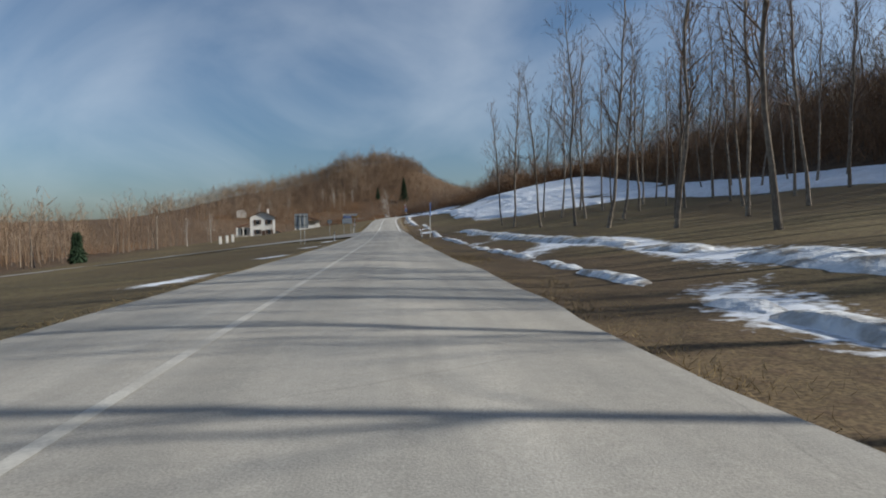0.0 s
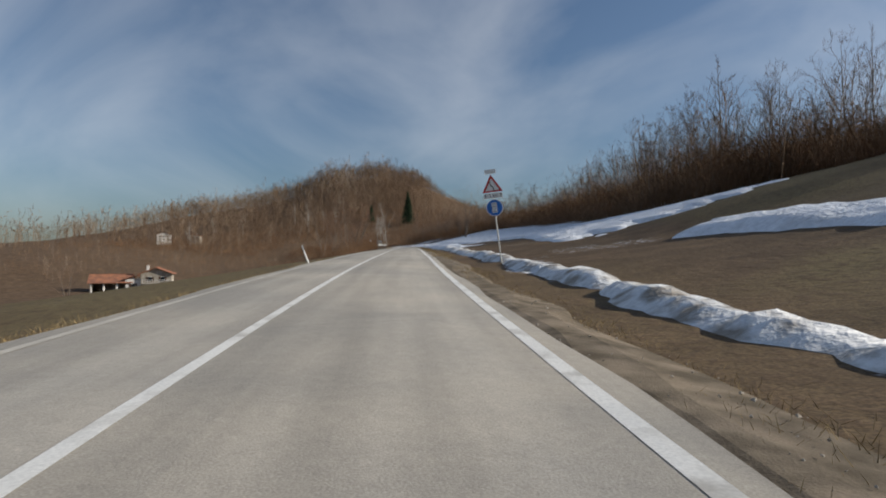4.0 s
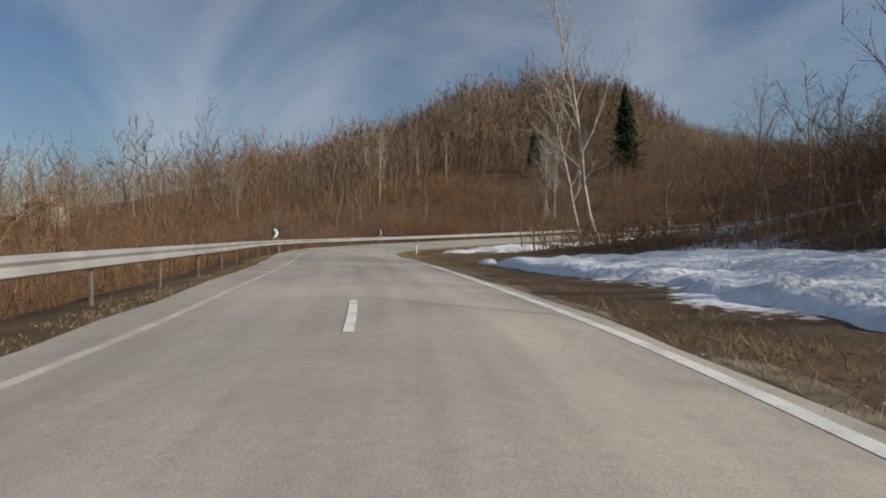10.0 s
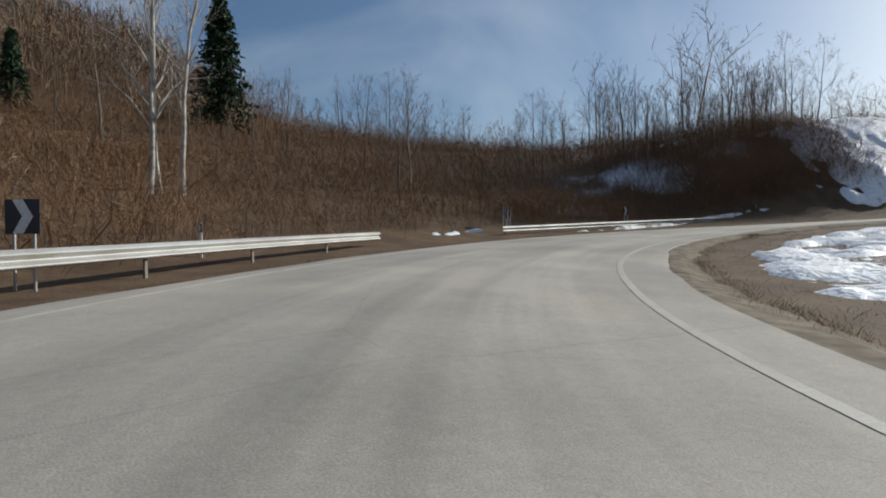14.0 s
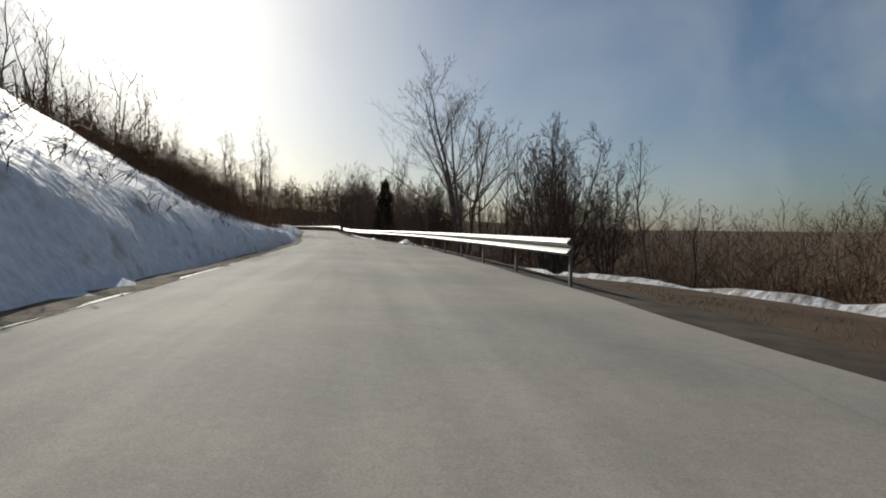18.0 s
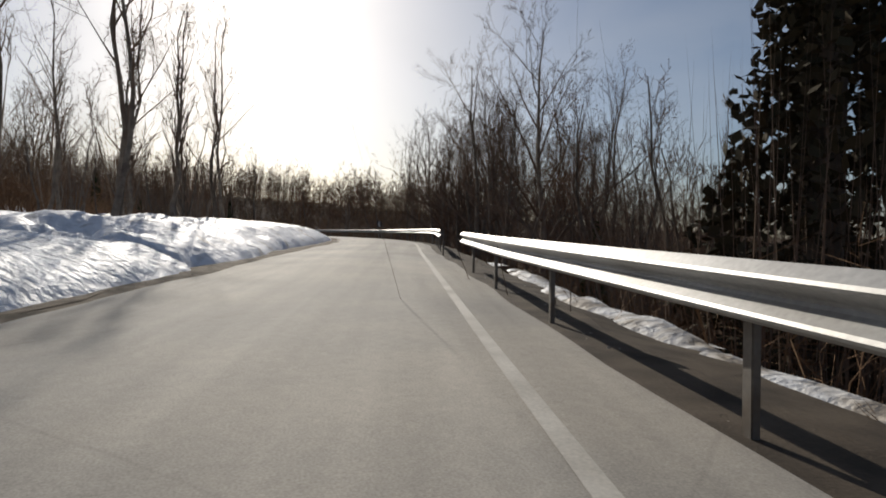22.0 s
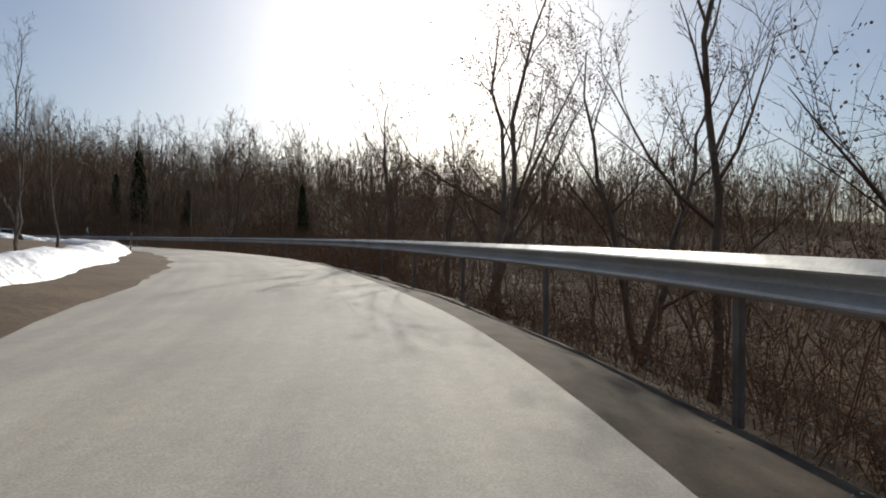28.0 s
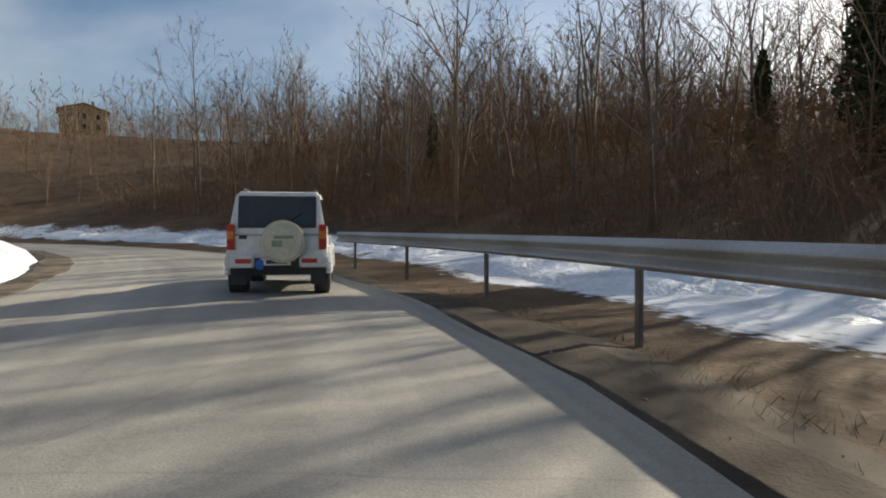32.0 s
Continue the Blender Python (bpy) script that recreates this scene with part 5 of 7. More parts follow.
def brush(name, x, y, z, rs, tall, rods, mat, label, thick=0.012, spread=0.35, clump=0.5, fine=0):
    """Bent rods from clumps, and fine twigs along them; each clump has its tone."""
    n = len(x)
    parts, tint = [], []
    tone = np.clip(0.5 * rs.rand(n) + 0.5 * (lumps(x, y, 9, 16) - 0.35), 0, 0.7)

    def add(made, per):
        parts.append(made)
        tint.append(np.repeat(tone, per))

    for k in range(rods):
        h = (tall[0] + (tall[1] - tall[0]) * rs.rand(n) ** 1.4) * (0.35 + 1.1 * lumps(x, y, 4.5, 12))
        b = np.stack([x + rs.randn(n) * clump, y + rs.randn(n) * clump, z], 1)
        knee = b + np.c_[rs.randn(n, 2) * h[:, None] * spread * 0.6, h * 0.55]
        tip = knee + np.c_[rs.randn(n, 2) * h[:, None] * spread, h * (0.5 - 0.35 * rs.rand(n))]
        if fine:
            add(slivers(knee, b, thick * 1.2, rs), 3)
            add(slivers(knee, tip, thick * 0.7, rs), 3)
        else:
            add(slivers(b, tip, thick, rs), 3)
        for r in range(fine):
            u = rs.rand(n, 1)
            m = np.where(u < 0.4, b + (knee - b) * (0.3 + u * 1.75), knee + (tip - knee) * (u - 0.4) * 1.6)
            w = rs.randn(n, 3) * np.array([1.1, 1.1, 0.6]) + np.array([0, 0, 0.45])
            add(slivers(m, m + w * (h * 0.19)[:, None], thick * 0.55, rs), 3)
    return tones(tagged(mesh_object(name, *join(parts), mat), label, "brush", kind="stuff"), np.concatenate(tint))


def brush_chance(s, d):
    a = np.abs(d)
    left, right = d < 0, d > 0
    w = chance(s, d) * (a < 120)
    w = np.where(left & (s > 352) & (s < 540) & (a > 7.6) & (a < np.where(s < 445, 16, 40)), 1.0, w)
    w = np.where(left & (s >= 535) & (s < 604) & (a > 7.5) & (a < 90), 1.0, w)
    w = np.where(left & (s >= 604) & (s < 640) & (a > 8), 1.0, w)
    w = np.where(left & (s >= 643) & (s < 686) & (a < 22), 0.0, w)
    w = np.where(left & (s >= 686) & (s < 700) & (a > 9) & (a < 30), 0.12, w)
    w = np.where(right & (s > 690) & (s < 840) & (d > 5.2) & (d < 26), 0.8, w)
    w = np.where(right & (s >= 840) & (d > 13) & (d < 60), 1.0, w)
    w = np.where(right & (s > 470) & (s < 530) & (d > 19) & (d < 45), 0.4, w)
    w = np.where(right & (s > 640) & (s < 702) & (d > 17) & (d < 45), 1.0, w)
    w = np.where(right & (s < 330) & (d > 60) & (d < 120), 0.4, w)
    w = np.where(right & (s > 335) & (s < 470) & (d > 34) & (d < 60), 1.0, w)
    return w


keep = wr.rand(len(CX)) < brush_chance(CS, CD) * 0.6
brush("brown_thicket", CX[keep], CY[keep], ground_z(CX[keep], CY[keep]) - 0.1, wr, (1.2, 4.4), 4, M_BRUSH, "rust-brown leafless thicket of saplings and brambles", 0.015, 0.3, 0.7, 5)
# denser saplings close behind the guardrails
for a, b, d0, d1, n, tall in ((352, 400, -6.6, -16, 1000, (1.0, 3.2)), (396, 545, -7.4, -18, 2600, (1.5, 4.4)), (540, 584, -8.2, -26, 2000, (1.2, 3.8)), (584, 624, -8.8, -24, 1600, (0.7, 2.3)), (624, 642, -8.2, -24, 800, (1.5, 4.6)), (700, 842, 5.0, 14, 2400, (0.6, 2.6)), (842, 930, 12, 30, 1700, (1.0, 4.0)), (838, 880, 5.2, 13, 1100, (0.6, 2.2)), (806, 884, 4.6, 10, 1500, (0.25, 1.0)), (626, 640, -7, -26, 420, (1.5, 4.0)), (606, 636, -8.0, -14, 1500, (0.6, 2.6)), (630, 642, -6.5, -17, 800, (0.5, 2.4)), (686, 712, -7.0, -16, 1000, (0.8, 2.8)), (650, 690, -15.5, -22, 700, (0.6, 2.2)), (614, 640, -6.4, -9.5, 600, (0.3, 1.1)), (684, 722, -5.4, -11, 1500, (0.7, 2.9))):
    ss, dd = wr.uniform(a, b, n), d0 + (d1 - d0) * wr.rand(n)
    q = along(ss, dd)
    brush("roadside_thicket", q[:, 0], q[:, 1], ground_z(q[:, 0], q[:, 1]) - 0.1, wr, tall, 4, M_BRUSH, "dense brown saplings and dry stalks beside the road", 0.009, 0.3, 0.5, 7)

# tufts that stand out of the snow of the cut bank
ss, dd = wr.uniform(644, 694, 150), wr.uniform(-5.0, -15, 150)
ss, dd = np.r_[ss, ss[:40] + wr.randn(40) * 0.5], np.r_[dd, dd[:40] - 0.9]
for a, b in ((1.0, 0.3), (0.6, 0.5)):
    q = along(ss + wr.randn(len(ss)) * 0.4, dd + wr.randn(len(ss)) * 0.2)
    brush("bank_tufts", q[:, 0], q[:, 1], ground_z(q[:, 0], q[:, 1]) + 0.12, wr, (0.5, 1.1 * a), 8, M_BRUSH, "dark tufts of dry grass on the snowy cut bank", 0.014, 0.6, b, 4)

# dense undergrowth on the wooded slopes farther off
for a, b, d0, d1, n, tall, thick in ((582, 642, -22, -60, 3200, (1.0, 3.4), 0.016), (582, 642, -60, -115, 3000, (1.4, 4.2), 0.024), (545, 590, -40, -110, 2200, (1.5, 4.5), 0.024), (60, 330, 58, 74, 2600, (2.5, 6.5), 0.05), (60, 330, 74, 112, 2600, (3, 8), 0.06), (335, 474, 33, 56, 4200, (2.5, 7), 0.03), (300, 400, 40, 75, 2200, (3, 8), 0.035), (476, 518, 20, 42, 2600, (1.2, 4.4), 0.014), (466, 530, 34, 62, 1500, (1.5, 4.5), 0.024), (497, 530, 12, 18, 420, (0.8, 2.6), 0.014), (690, 706, -6.8, -22, 500, (0.6, 2.9), 0.014), (626, 642, -7, -24, 420, (0.8, 3.4), 0.02), (640, 704, 38, 105, 1500, (2, 5.5), 0.04), (850, 948, 38, 100, 2200, (2.5, 7), 0.045), (850, 948, -30, -95, 1600, (2, 6), 0.045), (704, 805, -24, -46, 1500, (1.5, 5), 0.035), (846, 945, 14, 40, 2600, (1.5, 5.5), 0.018), (840, 945, -14, -36, 1500, (1.2, 4.5), 0.018), (640, 704, 17, 40, 1500, (1.2, 3.6), 0.02), (700, 845, 14, 40, 1800, (2, 6), 0.02)):
    ss, dd = wr.uniform(a, b, n), d0 + (d1 - d0) * wr.rand(n)
    q = along(ss, dd)
    ok = np.abs(road_place(q[:, 0], q[:, 1])[1]) > min(abs(d0), abs(d1)) * 0.9
    q = q[ok]
    brush("wooded_slope_thicket", q[:, 0], q[:, 1], ground_z(q[:, 0], q[:, 1]) - 0.2, wr, tall, 5, M_BRUSH, "tangled dark undergrowth on the wooded slope", thick, 0.32, 0.9, 4)

# dry grass along the paved edge
for side, a, b, d0, d1, thick, high in ((1, 100, 206, 3.4, 4.9, 22, 0.2), (1, 560, 700, 4.6, 9.5, 16, 0.18), (1, 206, 640, 2.95, 4.3, 24, 0.24), (1, 514, 562, 3.6, 9.5, 22, 0.2), (1, 514, 562, 8, 19, 22, 0.25), (-1, 100, 640, -3.3, -4.3, 13, 0.16), (1, 640, 900, 3.4, 4.6, 13, 0.16)):
    n = int((b - a) * thick)
    ss, dd = wr.uniform(a, b, n), d0 + (d1 - d0) * wr.rand(n)
    dd = dd + (inner(ss) if side > 0 else 0)
    bend = np.interp(ss, [0, 480, 560, 620, 660, 1000], [0, 0, 1.6, 1.6, 0, 0]) if side < 0 else 0
    q = along(ss, dd - bend)
    brush("dry_grass", q[:, 0], q[:, 1], ground_z(q[:, 0], q[:, 1]) - 0.02, wr, (0.04, high), 9, M_DRYGRASS, "tan dry grass along the edge of the asphalt", 0.005, 0.5, 0.16)

# ---- old snow ploughed or left in banks beside the road ----
def snow_bank(a, b, d0, d1, depth, cover, seed, mat, label, step=0.5, edge=1.3):
    """Lumpy snow between two distances from the road's centre; where the noise is low it has melted through."""
    s = np.arange(a, b, step)
    broad = np.max(np.abs(np.asarray(d1) - np.asarray(d0)))
    k = max(6, int(broad / 0.32))
    u = np.linspace(0, 1, k)
    ss, uu = np.meshgrid(s, u, indexing="ij")
    if not np.isscalar(d0):
        d0, d1 = np.interp(ss, np.linspace(a, b, len(d0)), d0), np.interp(ss, np.linspace(a, b, len(d1)), d1)
    wander = (lumps(ss, 0 * ss, 9.0, seed + 1) - 0.5) * 0.7 + (lumps(ss, 0 * ss + 40, 2.1, seed + 2) - 0.5) * 0.4 + (lumps(ss, uu * 3, 0.8, seed + 5) - 0.5) * 0.3
    dd = d0 + (d1 - d0) * uu + wander * np.sign(d1 - d0) * np.where(uu < 0.5, 1 - uu, 0.6)
    if cover > 1:
        dd[:, 0] = np.sign(dd[:, 0]) * np.minimum(np.abs(dd[:, 0]), 3.8)
    p = along(ss.ravel(), dd.ravel())
    x, y = p[:, 0], p[:, 1]
    n = 0.45 * lumps(x, y, 2.4, seed) + 0.35 * lumps(x, y, 0.9, seed + 3) + 0.2 * lumps(x, y, 0.45, seed + 4)
    rim = np.clip(np.minimum(uu, 1 - uu) * broad / edge, 0, 1).ravel()
    run_in = np.clip((np.minimum(ss - a, b - ss).ravel() - 5.0 * lumps(x, y, 1.7, seed + 9) - 3.0 * lumps(x, y, 0.6, seed + 8)) / 5.0, 0, 1)
    thick = depth * (np.clip((n - (1 - cover)) / 0.45, -0.4, 1.0)) * rim * rim * (3 - 2 * rim) * (0.3 + 0.7 * run_in) - 0.05 * (1 - rim)
    lump = depth * (0.5 if cover > 1 else 0.28) * (lumps(x, y, 0.7, seed + 7) - 0.5) * rim
    g = ground_z(x, y)
    shelf = (np.abs(dd.ravel()) < 4) | ((ss.ravel() > 684) & (ss.ravel() < 770) & (dd.ravel() > 0) & (dd.ravel() < 6.2))
    base = np.maximum(g, along(ss.ravel(), dd.ravel(), -0.1)[:, 2] * (shelf) + g * ~shelf)
    z = base + (thick + np.where(thick > 0, lump, 0) + 0.08 * rim) * np.clip(run_in * 2.5, 0, 1) - 0.25 * (1 - np.clip(run_in * 2.5, 0, 1))
    z = z - 0.16 * np.clip((0.07 - thick) / 0.09, 0, 1)
    whole = cover > 1
    if whole:
        z = z.reshape(len(s), k)
        z[:, 0] -= 0.55
        z[:, 1] -= 0.12
        z[:, -1] -= 0.4
        z = z.ravel()
    i = (np.arange(len(s) - 1)[:, None] * k + np.arange(k - 1)[None]).ravel()
    f = np.stack([i, i + k, i + k + 1, i + 1], 1)
    if np.max(d1) > np.max(d0):
        f = f[:, ::-1]
    keep = (thick[f] > -0.02).any(1) | whole
    ob = mesh_object("snow_bank", np.stack([x, y, z], 1), f[keep], mat, smooth=True)
    return tagged(ob, label, "snow", kind="structure")


snow_bank(338, 462, 3.5, 9.0, 0.46, 0.92, 1, M_SNOW, "lumpy old snow along the verge of the straight", 0.4, 2.2)
snow_bank(450, 490, 4.2, 9.6, 0.40, 0.66, 20, M_DIRTY_SNOW, "half-melted snow with brown grass showing through")
snow_bank(384, 468, 12.8, 36, 0.30, 0.92, 2, M_SNOW, "smooth snow sheet on the sloping meadow", 1.0, 1.5)
snow_bank(100, 250, (5.5, 5.5, 5.5, 6.1, 7.4), (7.0, 7.0, 7.2, 7.9, 9.4), 0.17, 0.76, 3, M_DIRTY_SNOW, "narrow melting strip of snow beside the verge")
snow_bank(100, 200, 8.8, 11.8, 0.17, 0.76, 35, M_DIRTY_SNOW, "melting grey snow between bare patches of grass")
snow_bank(232, 362, (5.4, 5.0, 4.8, 4.0), (7.2, 7.0, 6.9, 6.0), 0.38, 0.8, 4, M_DIRTY_SNOW, "melting snow strip along the ditch")
snow_bank(208, 266, (24, 15.5, 14.5, 14), (42, 38, 34, 31), 0.32, 0.76, 36, M_SNOW, "snow on the near flank of the knoll, with bare patches", 0.8, 1.8)
snow_bank(543, 570, 6.4, 13.5, 0.24, 0.86, 37, M_SNOW, "sheet of old snow on the grass inside the bend", 0.5, 1.4)
snow_bank(236, 300, (27, 30, 30, 22), (58, 58, 58, 50), 0.35, 0.9, 5, M_SNOW, "snowfield with bare patches on the knoll", 1.0, 2.0)
snow_bank(228, 306, (17, 16, 15.5, 13), (22, 20, 20, 18), 0.3, 0.8, 28, M_SNOW, "strip of snow along the foot of the knoll", 0.7, 1.6)
snow_bank(90, 236, 40, 58, 0.40, 0.90, 6, M_SNOW, "snowfield on the slope behind the poplars", 1.0, 2.5)
snow_bank(466, 523, (6.2, 5.8, 5.2, 5.0), (15, 15, 12, 9.4), 0.28, 0.75, 7, M_SNOW, "snow heap on the inside of the bend")
snow_bank(536, 552, 5.4, 9.5, 0.12, 0.75, 8, M_SNOW, "small snow patch inside the bend")
snow_bank(562, 634, 6.4, 13, 0.25, 0.58, 9, M_SNOW, "snow patches inside the bend")
snow_bank(632, 718, (-3.8, -3.8, -3.8, -3.8, -3.9), (-17.5, -17, -15, -8.5, -6.5), 0.45, 1.02, 10, M_BANK_SNOW, "dirty snow on the cut bank", 0.5, 1.8)
snow_bank(310, 390, (10.5, 13.5, 16.5, 15.8), (33, 33, 33, 33), 0.3, 0.95, 17, M_SNOW, "snow slope above the ploughed field", 1.0, 2.0)
snow_bank(705, 757, -3.3, -12.5, 0.34, 1.02, 11, M_SNOW, "ploughed snow bank along the upper road", 0.5, 1.8)
snow_bank(746, 792, -3.4, -11.5, 0.55, 1.05, 29, M_BANK_SNOW, "high ploughed snow bank with dirty lumps", 0.4, 2.4)
snow_bank(782, 902, -3.7, -6.4, 0.36, 1.01, 18, M_BANK_SNOW, "thin arc of snow on the brown verge")
snow_bank(862, LENGTH - 2, -3.7, -12.5, 0.34, 1.02, 19, M_SNOW, "rounded snow bank inside the upper bend", 0.5, 1.8)
snow_bank(712, 775, -11.5, -30, 0.35, 0.88, 12, M_SNOW, "snowy glade under thin trees", 1.0, 2.0)
snow_bank(868, LENGTH - 2, 6.2, 10.5, 0.34, 0.62, 13, M_SNOW, "snow behind the guardrail posts")
snow_bank(640, 702, (15.2, 14.6, 10.0, 6.0), (16.8, 16.0, 11.4, 7.2), 0.5, 0.85, 14, M_DIRTY_SNOW, "ridge of ploughed snow on the edge of the lay-by")
snow_bank(684, 764, (5.6, 4.7, 4.0, 3.9), (6.8, 5.7, 5.2, 5.2), 0.24, 0.7, 15, M_DIRTY_SNOW, "shreds of snow under the guardrail", 0.4)
snow_bank(703, 716, 4.75, 6.0, 0.5, 0.95, 33, M_BANK_SNOW, "heap of ploughed snow behind the guardrail", 0.4, 0.8)
snow_bank(108, 208, -5.0, -6.0, 0.12, 0.95, 16, M_DIRTY_SNOW, "thin line of snow along the field's edge")

snow_bank(591, 606.5, -7.8, -9.0, 0.3, 0.95, 30, M_SNOW, "small snow heap in the gap of the guardrails", 0.4, 0.9)
snow_bank(603, 633, -5.6, -6.9, 0.2, 0.85, 31, M_DIRTY_SNOW, "shreds of snow along the foot of the guardrail", 0.4, 0.7)

# ---- side road and its paved mouth ----
def side_road():
    rows = []
    for t in np.linspace(0, 1, 22):
        d = -2.9 - 62 * t ** 1.4
        half = 3.0 + 9.5 * math.exp(-t * 9)
        mid = 199 - 10 * t
        rows.append(along(np.linspace(mid - half, mid + half, 9), np.full(9, d)))
    v = np.array(rows).reshape(-1, 3)
    v[:, 2] = np.maximum(ground_z(v[:, 0], v[:, 1]) + 0.12, 0) * 0 + ground_z(v[:, 0], v[:, 1]) + 0.14
    i = (np.arange(21)[:, None] * 9 + np.arange(8)[None]).ravel()
    ob = mesh_object("side_road", v, np.stack([i, i + 1, i + 10, i + 9], 1), M_OLD_ASPHALT, smooth=True)
    return tagged(ob, "pale asphalt mouth of a side road", "road", kind="structure")


side_road()

# ---- road furniture ----
def place(s, d, h=0.0, turn=0.0, lean=0.0, on_ground=True):
    """A pose at the roadside that faces the oncoming driver; turn to the left, in degrees."""
    p = along(s, d, h)
    z = float(ground_z(p[0], p[1])[0]) + h if on_ground else float(p[2])
    return pose(float(p[0]), float(p[1]), z, 0, lean, heading(s) + turn)


def plate(bm, w, h, thick=0.012, z=0.0, y=0.0, x=0.0):
    return box(bm, x, y, z, w, thick, h, 0.004)


def outline(bm, points, y0, y1):
    """A flat shape (x, z) pulled from y0 to y1."""
    fr = [bm.verts.new((x, y0, z)) for x, z in points]
    ba = [bm.verts.new((x, y1, z)) for x, z in points]
    bm.faces.new(fr)
    bm.faces.new(ba[::-1])
    for k in range(len(points)):
        j = (k + 1) % len(points)
        bm.faces.new((fr[k], ba[k], ba[j], fr[j]))
    bmesh.ops.recalc_face_normals(bm, faces=bm.faces)
    return bm


def delineator(s, d, lean=0.0, red=True, tall=1.05, lift=0.0):
    ob = thing("delineator_post", place(s, d, lift, 0, lean), "white plastic roadside marker post with a dark band", "marker post", "marker posts along the road")
    bm = bmesh.new()
    bmesh.ops.create_cone(bm, cap_ends=True, segments=10, radius1=0.06, radius2=0.05, depth=tall + 0.8, matrix=Matrix.Translation((0, 0, tall / 2 - 0.4)) @ Matrix.Diagonal((1.0, 0.7, 1, 1)))
    part("post", bm, M_WHITE, ob)
    bm = bmesh.new()
    bmesh.ops.create_cone(bm, cap_ends=True, segments=10, radius1=0.056, radius2=0.054, depth=0.26, matrix=Matrix.Translation((0, 0, tall - 0.16)) @ Matrix.Diagonal((1.02, 0.76, 1, 1)))
    part("band", bm, M_BLACK, ob, "black band near the top")
    bm = bmesh.new()
    box(bm, 0, -0.043, tall - 0.16, 0.045, 0.008, 0.18, 0.003)
    part("reflector", bm, M_RED if red else M_WHITE, ob, "red reflector" if red else "white reflector")
    return ob


for s, d, lean, red in ((188, 4.6, -3, True), (255, 4.5, 0, True), (398, 4.1, 0, True), (487.5, 5.6, 3, True), (534.6, 4.4, 0, True), (636, 4.6, 2, True), (657, 4.9, -2, True)):
    delineator(s, d, lean, red, 1.05, 0.5 if s == 487.5 else 0.0)
for s, d, lean in ((304, -4.1, -20), (185.5, -5.0, 0), (208, -4.3, 0), (583, -8.5, 0)):
    delineator(s, d, lean, False)
for s, d in ((731.5, -3.9), (800, -4.0), (842, -4.2), (897, -4.6)):
    ob = thing("snow_stake", place(s, d, 0, 0, tr.randn() * 3), "short weathered wooden snow stake in the bank", "stake", "snow stakes")
    part("stake", rod(bmesh.new(), (0, 0, -0.3), (0, 0, 1.0), 0.035, 0.03, 8), M_BARK, ob)
    part("cap", rod(bmesh.new(), (0, 0, 0.86), (0, 0, 1.02), 0.038, 0.034, 8), M_GREY_BACK, ob, "dark painted tip")


def chevron_board(s, d, h, right, size=0.6, turn=0.0, lean=0.0):
    ob = thing("chevron_board", place(s, d, 0, turn, lean, False), "black bend board with one grey-white chevron on steel posts", "road sign", "chevron boards in the bends")
    part("panel", plate(bmesh.new(), size, size, 0.02, h), M_BLACK, ob)
    k = size / 2
    pts = [(-0.55, 0.98), (0.05, 0.98), (0.62, 0), (0.05, -0.98), (-0.55, -0.98), (0.0, 0)]
    sgn = 1 if right else -1
    part("chevron", outline(bmesh.new(), [(x * k * sgn, h + z * k) for x, z in pts], -0.018, -0.011), M_WHITE, ob, "grey-white reflective chevron")
    for x in (-0.18, 0.18):
        part("post", rod(bmesh.new(), (x, 0.04, -0.9), (x, 0.04, h + k * 0.9), 0.028, None, 8), M_STEEL, ob, "galvanised post")
    return ob


for s, d, turn in ((535.5, -5.75, 18), (557.5, -6.4, 25), (577, -7.3, 10), (614, -7.1, -15), (628, -6.5, -25)):
    chevron_board(s, d, 1.1 if s < 600 else 1.4, True, 0.62, turn)
chevron_board(602.3, -7.5, 1.3, False, 0.55, -30)
chevron_board(806.4, 4.15, 1.62, False, 0.62, 10, -6)
chevron_board(888.5, 5.4, 1.7, False, 0.6, 20, -4)


def sign_back(s, d, w, h, low, turn=0.0, label="", lean=0.0, xs=(-0.1, 0.3)):
    """A large plate seen from behind, with stiffening rails on two posts."""
    ob = thing("road_sign_back", place(s, d, 0, turn, lean), label, "road sign")
    part("panel", plate(bmesh.new(), w, h, 0.015, low + h / 2), M_GREY_BACK, ob)
    for z in (low + h * 0.22, low + h * 0.8):
        part("stiffener", box(bmesh.new(), 0, -0.03, z, w * 0.9, 0.03, 0.05, 0.004), M_BLACK, ob, "dark stiffening rail")
    for x in xs:
        part("post", rod(bmesh.new(), (x, -0.075, -0.7), (x, -0.075, low + h - 0.06), 0.03, None, 10), M_STEEL, ob, "galvanised post")
    return ob


sign_back(183.5, -8.2, 1.4, 1.5, 1.7, 8, "grey back of a large direction sign on two posts")
sign_back(451, -6.5, 1.45, 1.06, 1.6, 6, "dark grey back of a roadside sign on two posts")
sign_back(603.0, -8.3, 0.8, 0.6, 0.9, -30, "small grey sign back beside the bend board")


